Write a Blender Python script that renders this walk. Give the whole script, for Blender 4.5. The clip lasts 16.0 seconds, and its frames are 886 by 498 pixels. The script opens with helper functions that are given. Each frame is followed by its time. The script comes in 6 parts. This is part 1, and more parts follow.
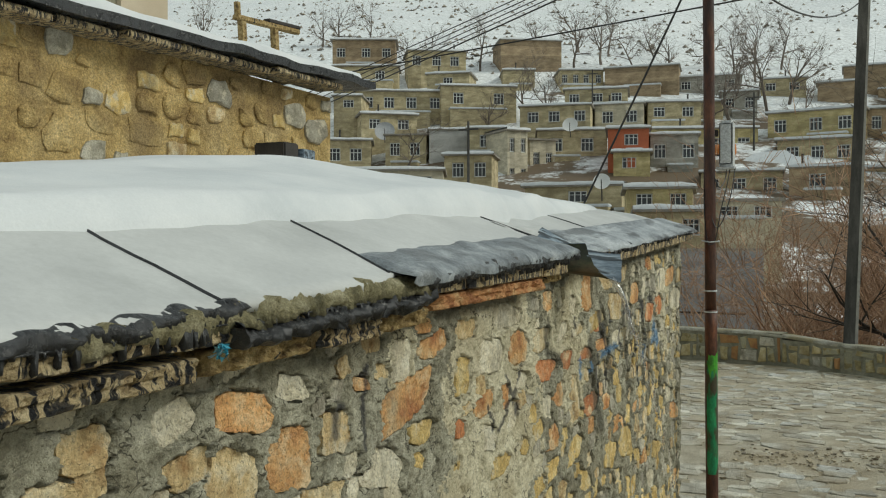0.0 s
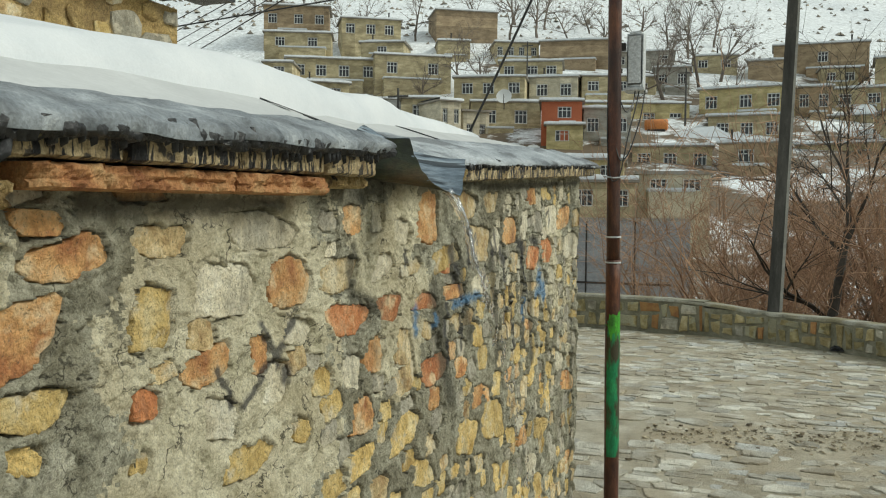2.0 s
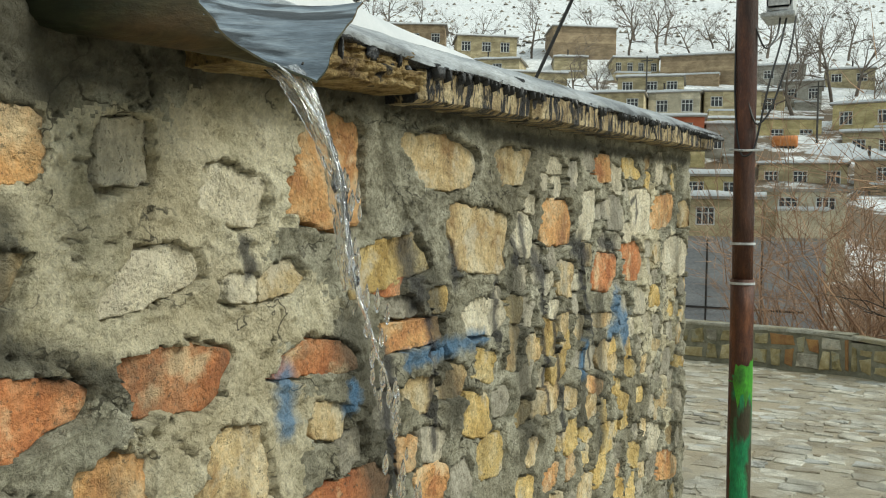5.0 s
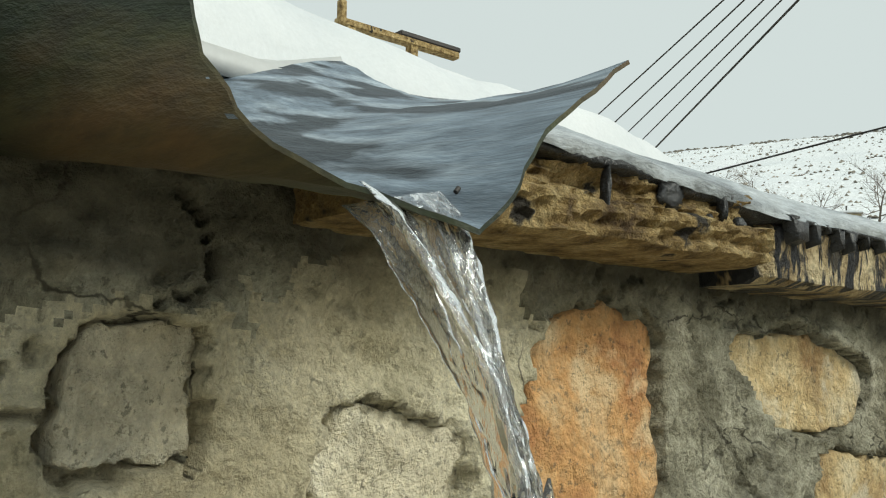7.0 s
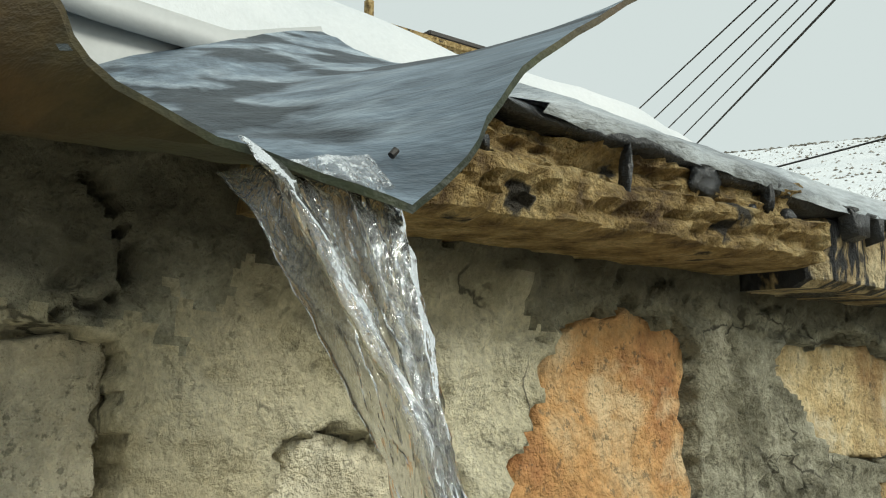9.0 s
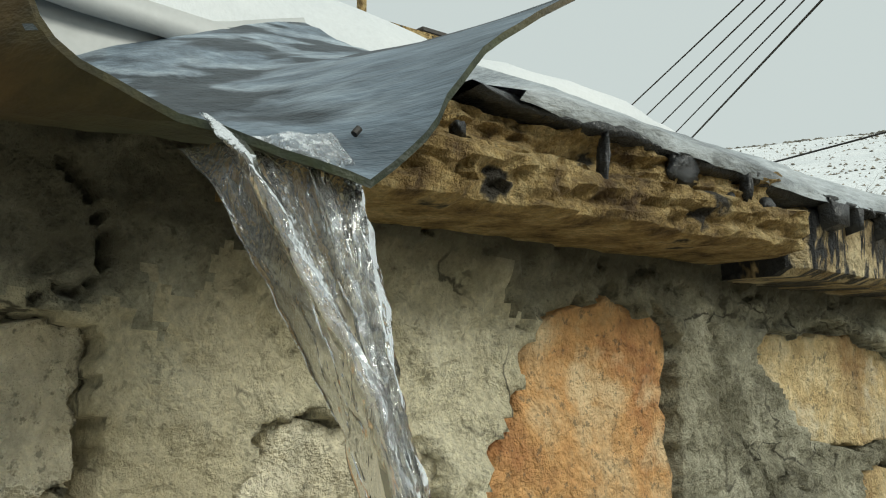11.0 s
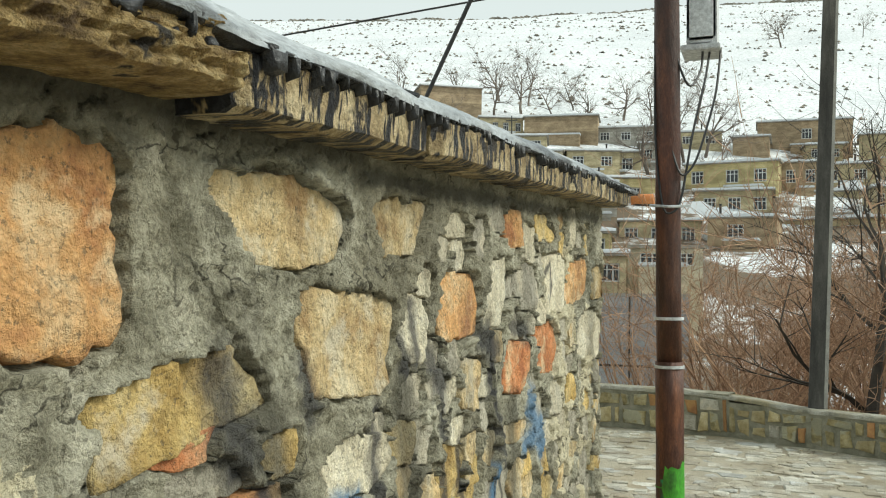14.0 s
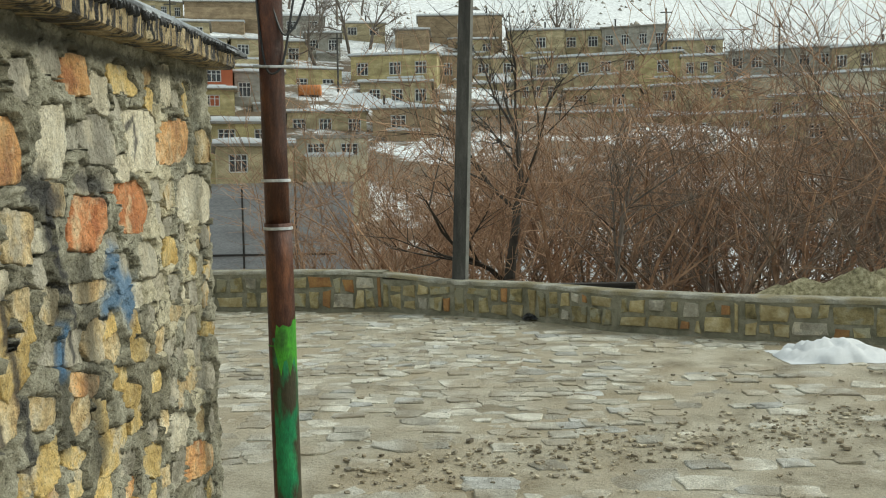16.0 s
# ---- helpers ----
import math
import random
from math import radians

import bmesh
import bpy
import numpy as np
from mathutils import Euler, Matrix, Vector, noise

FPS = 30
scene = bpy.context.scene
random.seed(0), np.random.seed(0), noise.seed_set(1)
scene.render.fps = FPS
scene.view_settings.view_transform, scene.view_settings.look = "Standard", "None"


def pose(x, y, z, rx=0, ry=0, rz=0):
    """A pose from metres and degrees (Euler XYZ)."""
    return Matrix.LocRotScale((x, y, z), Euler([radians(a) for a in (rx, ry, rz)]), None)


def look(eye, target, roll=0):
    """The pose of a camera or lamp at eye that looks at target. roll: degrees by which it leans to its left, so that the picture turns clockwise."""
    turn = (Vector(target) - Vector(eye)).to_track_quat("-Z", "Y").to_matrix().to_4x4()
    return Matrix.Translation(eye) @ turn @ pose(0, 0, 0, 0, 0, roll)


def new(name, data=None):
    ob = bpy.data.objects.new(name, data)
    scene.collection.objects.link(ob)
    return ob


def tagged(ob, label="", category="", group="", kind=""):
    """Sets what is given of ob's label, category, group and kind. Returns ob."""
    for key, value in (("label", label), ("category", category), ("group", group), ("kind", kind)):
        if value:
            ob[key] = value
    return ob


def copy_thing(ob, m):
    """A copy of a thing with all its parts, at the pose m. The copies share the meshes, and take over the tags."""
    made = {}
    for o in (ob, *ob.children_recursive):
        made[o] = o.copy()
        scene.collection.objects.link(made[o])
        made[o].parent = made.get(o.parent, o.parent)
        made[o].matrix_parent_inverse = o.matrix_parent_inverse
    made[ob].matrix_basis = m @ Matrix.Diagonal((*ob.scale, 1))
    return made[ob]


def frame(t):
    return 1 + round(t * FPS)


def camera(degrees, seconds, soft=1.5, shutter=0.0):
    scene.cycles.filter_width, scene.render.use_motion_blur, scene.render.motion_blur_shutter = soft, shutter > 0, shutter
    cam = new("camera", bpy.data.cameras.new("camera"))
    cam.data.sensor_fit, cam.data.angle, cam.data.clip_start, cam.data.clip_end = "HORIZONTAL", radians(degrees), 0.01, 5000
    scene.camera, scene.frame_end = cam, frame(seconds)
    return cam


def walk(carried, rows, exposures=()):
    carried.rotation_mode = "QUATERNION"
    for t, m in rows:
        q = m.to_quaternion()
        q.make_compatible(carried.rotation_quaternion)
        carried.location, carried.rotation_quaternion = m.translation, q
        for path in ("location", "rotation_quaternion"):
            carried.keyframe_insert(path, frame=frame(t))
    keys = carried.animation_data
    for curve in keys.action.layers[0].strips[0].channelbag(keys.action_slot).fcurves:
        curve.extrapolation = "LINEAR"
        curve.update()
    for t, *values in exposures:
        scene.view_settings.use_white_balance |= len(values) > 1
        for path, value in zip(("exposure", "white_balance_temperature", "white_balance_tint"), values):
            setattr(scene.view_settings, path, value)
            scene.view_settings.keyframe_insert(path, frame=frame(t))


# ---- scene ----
cam = camera(52.3, 16.0, soft=1.1)
METRES, EYE, TILT, LEAN, TURN = 3.8, 1.71, 15.0, -5.0, 25.2
ROWS = [
    (0.0, 0.0, 0.0, 0.0, -1.32, -15.34, 4.81),
    (0.5, 0.0293, 0.0594, -0.0391, -3.94, -16.52, 3.62),
    (1.0, 0.0698, 0.1164, -0.0737, -4.67, -16.79, 3.37),
    (1.5, 0.1007, 0.1786, -0.1038, -4.94, -16.93, 3.23),
    (2.0, 0.1176, 0.249, -0.1344, -5.04, -17.24, 3.07),
    (2.5, 0.1444, 0.3212, -0.1681, -4.97, -17.53, 3.0),
    (3.0, 0.1603, 0.4015, -0.1977, -4.82, -17.72, 3.02),
    (5.5, 0.2189, 0.6878, -0.284, 7.14, -13.46, 4.95),
    (6.0, 0.2102, 0.7349, -0.2886, 13.23, -8.6, 5.21),
    (6.5, 0.2048, 0.7648, -0.2846, 18.16, -3.68, 6.34),
    (7.0, 0.2053, 0.7902, -0.2872, 22.53, -1.87, 7.22),
    (7.5, 0.2042, 0.8023, -0.2885, 23.7, -1.57, 7.31),
    (8.0, 0.2041, 0.8101, -0.2889, 24.15, -1.41, 7.39),
    (8.5, 0.2007, 0.8175, -0.2899, 24.76, -1.25, 7.45),
    (11.0, 0.2037, 0.8183, -0.292, 24.45, -1.48, 7.63),
    (11.5, 0.2053, 0.8177, -0.2929, 19.75, -2.84, 7.03),
    (12.0, 0.2069, 0.8128, -0.2925, 13.45, -4.56, 6.23),
    (12.5, 0.2098, 0.8112, -0.2942, 8.33, -6.47, 5.43),
    (13.0, 0.2123, 0.8084, -0.2946, 4.19, -8.21, 4.64),
    (13.5, 0.2137, 0.8055, -0.296, -1.28, -10.44, 3.54),
    (14.0, 0.2163, 0.8032, -0.2995, -5.91, -12.45, 2.68),
    (14.5, 0.2196, 0.8009, -0.3021, -11.33, -14.57, 1.51),
    (15.0, 0.2245, 0.7977, -0.3057, -17.24, -16.26, 0.38),
    (15.5, 0.2386, 0.7922, -0.313, -22.74, -18.08, -0.42),
    (16.0, 0.2608, 0.7895, -0.3227, -26.17, -19.51, -1.14),
]
walk(cam, [(t, pose(0, 0, EYE, TILT, LEAN, TURN) @ pose(METRES * x, METRES * y, METRES * z, 90 + pitch, roll, yaw)) for t, x, y, z, yaw, pitch, roll in ROWS],
     exposures=[(0.0, -0.32, 6600, 0), (1.5, -0.1, 6600, 0), (3.0, 0.1, 6600, 0), (5.5, 0.16, 6600, 0), (8.5, 0.2, 6600, 0), (11.0, 0.05, 6600, 0), (12.0, -0.36, 6600, 0), (12.5, -0.22, 6600, 0), (13.5, 0.36, 6600, 0), (15.0, 0.42, 6600, 0), (16.0, 0.15, 6600, 0)])

# ---- light: a closed grey winter sky with a weak, very soft sun ----
SUN_ELEVATION, SUN_AZIMUTH = 38.0, 74.0   # azimuth: degrees from +y towards +x
world = bpy.data.worlds.new("overcast")
scene.world = world
world.use_nodes = True
wn, wl = world.node_tree.nodes, world.node_tree.links
wn.clear()
w_out = wn.new("ShaderNodeOutputWorld")
w_bg = wn.new("ShaderNodeBackground")
w_sky = wn.new("ShaderNodeTexSky")
w_sky.sky_type, w_sky.sun_disc = "NISHITA", False
w_sky.sun_elevation, w_sky.sun_rotation = radians(SUN_ELEVATION), radians(SUN_AZIMUTH)
w_sky.air_density, w_sky.dust_density = 1.0, 3.0
w_mix = wn.new("ShaderNodeMix")
w_mix.data_type = "RGBA"
w_mix.inputs[0].default_value = 0.93
w_mix.inputs[7].default_value = (6.5, 6.9, 7.1, 1)      # the cloud layer
wl.new(w_sky.outputs[0], w_mix.inputs[6])
wl.new(w_mix.outputs[2], w_bg.inputs[0])
w_bg.inputs[1].default_value = 0.096
wl.new(w_bg.outputs[0], w_out.inputs[0])
sun_data = bpy.data.lights.new("sun", "SUN")
sun_data.energy, sun_data.angle, sun_data.color = 2.1, radians(20), (1.0, 0.96, 0.9)
sun = new("sun", sun_data)
sun.matrix_world = look((0, 0, 0), (-math.sin(radians(SUN_AZIMUTH)) * math.cos(radians(SUN_ELEVATION)),
                                    -math.cos(radians(SUN_AZIMUTH)) * math.cos(radians(SUN_ELEVATION)),
                                    -math.sin(radians(SUN_ELEVATION))))
sun.location = (6, -6, 30)


# ---- materials ----
def surface(name, colours, scale=8.0, rough=0.85, bump=0.3, bump_scale=60.0, metal=0.0, vary=0.0, stain=None,
            stain_scale=1.5, stain_amount=0.5, stretch=(1, 1, 1), dist=0.01, rough_var=0.1, grain=0.22, stain_edge=(0.47, 0.62)):
    """A weathered surface: a ramp of colours on two sizes of noise, stains, and fine relief."""
    m = bpy.data.materials.new(name)
    m.use_nodes = True
    n, l = m.node_tree.nodes, m.node_tree.links
    bsdf = n["Principled BSDF"]
    co = n.new("ShaderNodeTexCoord")
    mp = n.new("ShaderNodeMapping")
    mp.inputs["Scale"].default_value = stretch
    l.new(co.outputs["Object"], mp.inputs[0])
    a = n.new("ShaderNodeTexNoise")
    a.inputs["Scale"].default_value, a.inputs["Detail"].default_value, a.inputs["Roughness"].default_value = scale, 8, 0.65
    l.new(mp.outputs[0], a.inputs[0])
    ramp = n.new("ShaderNodeValToRGB")
    els = ramp.color_ramp.elements
    while len(els) < len(colours):
        els.new(0.5)
    for i, c in enumerate(colours):
        els[i].position = 0.34 + 0.32 * i / max(1, len(colours) - 1)
        els[i].color = (*c, 1)
    l.new(a.outputs[0], ramp.inputs[0])
    col = ramp.outputs[0]
    if stain:
        s = n.new("ShaderNodeTexNoise")
        s.inputs["Scale"].default_value, s.inputs["Detail"].default_value = stain_scale, 6
        l.new(mp.outputs[0], s.inputs[0])
        sr = n.new("ShaderNodeValToRGB")
        sr.color_ramp.elements[0].position, sr.color_ramp.elements[1].position = stain_edge
        sr.color_ramp.elements[1].color = (stain_amount,) * 3 + (1,)
        l.new(s.outputs[0], sr.inputs[0])
        mx = n.new("ShaderNodeMix")
        mx.data_type = "RGBA"
        l.new(sr.outputs[0], mx.inputs[0])
        l.new(col, mx.inputs[6])
        mx.inputs[7].default_value = (*stain, 1)
        col = mx.outputs[2]
    if vary:
        inf, isl = n.new("ShaderNodeObjectInfo"), n.new("ShaderNodeNewGeometry")
        add = n.new("ShaderNodeMath")
        add.operation = "ADD"
        l.new(inf.outputs["Random"], add.inputs[0])
        l.new(isl.outputs["Random Per Island"], add.inputs[1])
        fr = n.new("ShaderNodeMath")
        fr.operation = "FRACT"
        l.new(add.outputs[0], fr.inputs[0])
        mr = n.new("ShaderNodeMapRange")
        mr.inputs[3].default_value, mr.inputs[4].default_value = 1 - vary, 1 + vary
        l.new(fr.outputs[0], mr.inputs[0])
        hs = n.new("ShaderNodeHueSaturation")
        l.new(mr.outputs[0], hs.inputs["Value"])
        l.new(col, hs.inputs["Color"])
        col = hs.outputs[0]
    if grain and bump:
        g = n.new("ShaderNodeTexNoise")
        g.inputs["Scale"].default_value, g.inputs["Detail"].default_value, g.inputs["Roughness"].default_value = bump_scale * 3.5, 3, 0.8
        l.new(mp.outputs[0], g.inputs[0])
        gm = n.new("ShaderNodeMapRange")
        gm.inputs[1].default_value, gm.inputs[2].default_value = 0.3, 0.7
        gm.inputs[3].default_value, gm.inputs[4].default_value = 1 - 1.6 * grain, 1 + 1.6 * grain
        l.new(g.outputs[0], gm.inputs[0])
        gh = n.new("ShaderNodeHueSaturation")
        l.new(gm.outputs[0], gh.inputs["Value"])
        l.new(col, gh.inputs["Color"])
        col = gh.outputs[0]
    l.new(col, bsdf.inputs["Base Color"])
    bsdf.inputs["Metallic"].default_value = metal
    rr = n.new("ShaderNodeMapRange")
    rr.inputs[3].default_value, rr.inputs[4].default_value = max(0.02, rough - rough_var), min(1, rough + rough_var)
    l.new(a.outputs[0], rr.inputs[0])
    l.new(rr.outputs[0], bsdf.inputs["Roughness"])
    if bump:
        b = n.new("ShaderNodeTexNoise")
        b.inputs["Scale"].default_value, b.inputs["Detail"].default_value, b.inputs["Roughness"].default_value = bump_scale, 6, 0.7
        l.new(mp.outputs[0], b.inputs[0])
        bp = n.new("ShaderNodeBump")
        bp.inputs["Strength"].default_value, bp.inputs["Distance"].default_value = bump, dist
        l.new(b.outputs[0], bp.inputs["Height"])
        l.new(bp.outputs[0], bsdf.inputs["Normal"])
    return m


M = {}
M["mortar"] = surface("mortar", [(0.17, 0.16, 0.11), (0.42, 0.40, 0.30), (0.64, 0.615, 0.485)], 16, 0.9, 1.0, 60, dist=0.02, stain=(0.24, 0.215, 0.14), stain_scale=3.2, stain_amount=0.6, grain=0.18)
M["mortar_pale"] = surface("mortar_pale", [(0.44, 0.40, 0.265), (0.66, 0.605, 0.435), (0.78, 0.73, 0.55)], 13, 0.92, 1.0, 60, dist=0.016, stain=(0.48, 0.41, 0.26), stain_scale=5, stain_amount=0.55, grain=0.15)
M["stone_orange"] = surface("stone_orange", [(0.44, 0.18, 0.07), (0.71, 0.40, 0.165), (0.79, 0.61, 0.37)], 9, 0.9, 1.0, 34, dist=0.022, vary=0.14, grain=0.14)
M["stone_red"] = surface("stone_red", [(0.34, 0.11, 0.045), (0.58, 0.23, 0.09), (0.68, 0.38, 0.2)], 11, 0.9, 1.0, 34, dist=0.022, vary=0.18, grain=0.14)
M["stone_tan"] = surface("stone_tan", [(0.34, 0.20, 0.08), (0.64, 0.49, 0.26), (0.80, 0.71, 0.50)], 10, 0.9, 1.0, 34, dist=0.022, vary=0.18, grain=0.14)
M["stone_yellow"] = surface("stone_yellow", [(0.44, 0.28, 0.08), (0.70, 0.51, 0.2), (0.79, 0.66, 0.37)], 10, 0.9, 1.0, 34, dist=0.022, vary=0.18, grain=0.14)
M["stone_pale"] = surface("stone_pale", [(0.50, 0.44, 0.31), (0.70, 0.64, 0.48), (0.78, 0.74, 0.60)], 9, 0.9, 1.0, 34, dist=0.022, vary=0.14, grain=0.14)
M["stone_grey"] = surface("stone_grey", [(0.25, 0.23, 0.17), (0.41, 0.38, 0.30), (0.52, 0.49, 0.40)], 9, 0.9, 1.0, 34, dist=0.022, vary=0.2, grain=0.14)
M["snow"] = surface("snow", [(0.55, 0.58, 0.605), (0.62, 0.645, 0.665), (0.67, 0.69, 0.705)], 3, 0.7, 0.35, 45, dist=0.006, grain=0.03)
M["membrane"] = surface("membrane", [(0.40, 0.41, 0.405), (0.49, 0.50, 0.495), (0.55, 0.56, 0.555)], 2.5, 0.55, 0.2, 14, stain=(0.44, 0.45, 0.45), stain_scale=3, stain_amount=0.5, dist=0.004, grain=0.04)
M["tar"] = surface("tar", [(0.008, 0.009, 0.010), (0.02, 0.021, 0.023), (0.035, 0.038, 0.042)], 20, 0.3, 0.8, 45, dist=0.008, rough_var=0.2, grain=0.08)
M["tar_sheet"] = surface("tar_sheet", [(0.09, 0.105, 0.12), (0.21, 0.235, 0.255), (0.36, 0.39, 0.41)], 9, 0.45, 0.6, 40, dist=0.012, rough_var=0.2, stain=(0.03, 0.033, 0.036), stain_scale=7, stain_amount=0.5)
M["wet_sheet"] = surface("wet_sheet", [(0.10, 0.115, 0.13), (0.29, 0.32, 0.345), (0.46, 0.49, 0.51)], 9, 0.5, 0.6, 40, dist=0.012, rough_var=0.2, stretch=(1, 0.35, 1), stain=(0.05, 0.055, 0.06), stain_scale=8, stain_amount=0.7, stain_edge=(0.56, 0.62))
M["eave_crust"] = surface("eave_crust", [(0.11, 0.10, 0.05), (0.29, 0.26, 0.145), (0.48, 0.44, 0.29)], 16, 0.95, 1.0, 70, dist=0.02)
M["zinc"] = surface("zinc", [(0.05, 0.068, 0.088), (0.17, 0.215, 0.26), (0.34, 0.395, 0.44)], 24, 0.55, 0.6, 40, stretch=(0.12, 1, 1), stain=(0.012, 0.016, 0.02), stain_scale=26, stain_amount=0.85, stain_edge=(0.53, 0.6), rough_var=0.15, dist=0.006)
M["zinc"].node_tree.nodes["Principled BSDF"].inputs["Specular IOR Level"].default_value = 0.25
# Green-brown rusty metal, darkened further to hold the shade below the spout.
M["zinc_under_shade"] = surface("zinc_under_shade", [(0.003, 0.006, 0.002), (0.012, 0.019, 0.006), (0.055, 0.060, 0.024)], 10, 0.6, 0.4, 30, metal=0.0, stretch=(0.2, 1, 1), stain=(0.09, 0.045, 0.016), stain_scale=7, stain_amount=0.75, stain_edge=(0.55, 0.68))
M["rust"] = surface("rust", [(0.025, 0.010, 0.007), (0.085, 0.03, 0.017), (0.22, 0.085, 0.04)], 14, 0.5, 0.5, 90, stretch=(1, 1, 0.3), metal=0.2, stain=(0.02, 0.012, 0.01), stain_scale=5, stain_amount=0.7)
M["green_paint"] = surface("green_paint", [(0.0, 0.11, 0.04), (0.008, 0.22, 0.08), (0.03, 0.34, 0.12)], 18, 0.5, 0.5, 70, stain=(0.05, 0.026, 0.014), stain_scale=14, stain_amount=0.92, stretch=(1, 1, 0.3), stain_edge=(0.47, 0.53))
M["green_fresh"] = surface("green_fresh", [(0.04, 0.26, 0.015), (0.09, 0.42, 0.03)], 22, 0.5, 0.2, 60, stain=(0.03, 0.09, 0.02), stain_scale=20, stain_amount=0.8, stretch=(1, 1, 0.4))
M["post_concrete"] = surface("post_concrete", [(0.035, 0.034, 0.032), (0.07, 0.068, 0.062), (0.13, 0.125, 0.115)], 6, 0.9, 0.4, 70, stretch=(1, 1, 0.2))
M["post_pale"] = surface("post_pale", [(0.28, 0.27, 0.25), (0.4, 0.39, 0.36)], 10, 0.9, 0.4, 70)
M["paving"] = surface("paving", [(0.36, 0.335, 0.265), (0.62, 0.595, 0.50), (0.78, 0.76, 0.67)], 6, 0.4, 1.0, 40, vary=0.22, stain=(0.36, 0.30, 0.20), stain_scale=2.2, stain_amount=0.8, stain_edge=(0.45, 0.6), rough_var=0.3, dist=0.03, grain=0.3)
M["paving_blue"] = surface("paving_blue", [(0.32, 0.32, 0.285), (0.53, 0.53, 0.49), (0.70, 0.71, 0.67)], 6, 0.33, 1.0, 40, vary=0.22, stain=(0.36, 0.31, 0.21), stain_scale=2.2, stain_amount=0.75, stain_edge=(0.47, 0.62), rough_var=0.3, dist=0.03, grain=0.3)
M["mud"] = surface("mud", [(0.240, 0.198, 0.126), (0.444, 0.396, 0.288), (0.600, 0.558, 0.444)], 2.6, 0.42, 1.0, 35, dist=0.03, rough_var=0.3, stain=(0.408, 0.324, 0.198), stain_scale=0.9, stain_amount=0.6)
M["parapet_stone"] = surface("parapet_stone", [(0.14, 0.12, 0.055), (0.30, 0.245, 0.115), (0.44, 0.38, 0.22)], 9, 0.88, 0.9, 50, vary=0.2, stain=(0.33, 0.32, 0.23), stain_scale=7, stain_amount=0.8, stain_edge=(0.5, 0.56), dist=0.02)
M["parapet_rust"] = surface("parapet_rust", [(0.26, 0.12, 0.05), (0.42, 0.24, 0.09)], 9, 0.88, 0.7, 60, vary=0.25)
M["parapet_joint"] = surface("parapet_joint", [(0.13, 0.125, 0.085), (0.22, 0.21, 0.15), (0.3, 0.285, 0.22)], 6, 0.92, 0.8, 50)
M["parapet_cap"] = surface("parapet_cap", [(0.20, 0.19, 0.14), (0.36, 0.345, 0.28), (0.5, 0.49, 0.43)], 7, 0.9, 0.9, 30, dist=0.03, stain=(0.22, 0.18, 0.08), stain_scale=3.5, stain_amount=0.8)
M["earth"] = surface("earth", [(0.10, 0.075, 0.045), (0.2, 0.155, 0.1), (0.3, 0.25, 0.18)], 0.6, 0.95, 0.8, 9, dist=0.05)
M["twig_red"] = surface("twig_red", [(0.22, 0.12, 0.07), (0.54, 0.35, 0.22)], 3, 0.8, 0, vary=0.35)
M["bark_dark"] = surface("bark_dark", [(0.025, 0.02, 0.016), (0.07, 0.058, 0.045)], 6, 0.9, 0.5, 30)
M["twig_brown"] = surface("twig_brown", [(0.11, 0.08, 0.06), (0.34, 0.25, 0.185)], 3, 0.85, 0, vary=0.35)
M["twig_grey"] = surface("twig_grey", [(0.10, 0.08, 0.065), (0.24, 0.20, 0.165)], 3, 0.85, 0, vary=0.35)
M["cable"] = surface("cable", [(0.012, 0.012, 0.013), (0.03, 0.03, 0.03)], 10, 0.5, 0)
M["sheet_metal"] = surface("sheet_metal", [(0.26, 0.27, 0.28), (0.36, 0.37, 0.385), (0.44, 0.45, 0.46)], 1.2, 0.5, 0.15, 10, stretch=(0.3, 0.3, 2), metal=0.1)
M["dark_metal"] = surface("dark_metal", [(0.015, 0.013, 0.012), (0.05, 0.042, 0.036)], 5, 0.6, 0.2)
M["box_grey"] = surface("box_grey", [(0.42, 0.44, 0.46), (0.55, 0.57, 0.58)], 4, 0.45, 0.1, 20)
M["back_wall"] = surface("back_wall", [(0.30, 0.195, 0.07), (0.54, 0.385, 0.155), (0.68, 0.52, 0.25)], 4.5, 0.92, 1.0, 25, dist=0.04, stain=(0.22, 0.15, 0.07), stain_scale=2.6, stain_amount=0.7, grain=0.3)
M["plaster_beige"] = surface("plaster_beige", [(0.5, 0.42, 0.31), (0.58, 0.5, 0.38)], 2, 0.9, 0.2, 30, grain=0.05)


def water_material():
    m = bpy.data.materials.new("water")
    m.use_nodes = True
    b = m.node_tree.nodes["Principled BSDF"]
    b.inputs["Base Color"].default_value = (0.97, 0.98, 0.99, 1)
    b.inputs["Roughness"].default_value = 0.06
    b.inputs["IOR"].default_value = 1.33
    b.inputs["Transmission Weight"].default_value = 0.95
    n, l = m.node_tree.nodes, m.node_tree.links
    co, mp, nz, bp = n.new("ShaderNodeTexCoord"), n.new("ShaderNodeMapping"), n.new("ShaderNodeTexNoise"), n.new("ShaderNodeBump")
    mp.inputs["Scale"].default_value = (1, 1, 0.35)
    nz.inputs["Scale"].default_value, nz.inputs["Detail"].default_value = 190, 3
    bp.inputs["Strength"].default_value, bp.inputs["Distance"].default_value = 0.7, 0.004
    l.new(co.outputs["Object"], mp.inputs[0])
    l.new(mp.outputs[0], nz.inputs[0])
    l.new(nz.outputs[0], bp.inputs["Height"])
    l.new(bp.outputs[0], b.inputs["Normal"])
    return m


M["water"] = water_material()


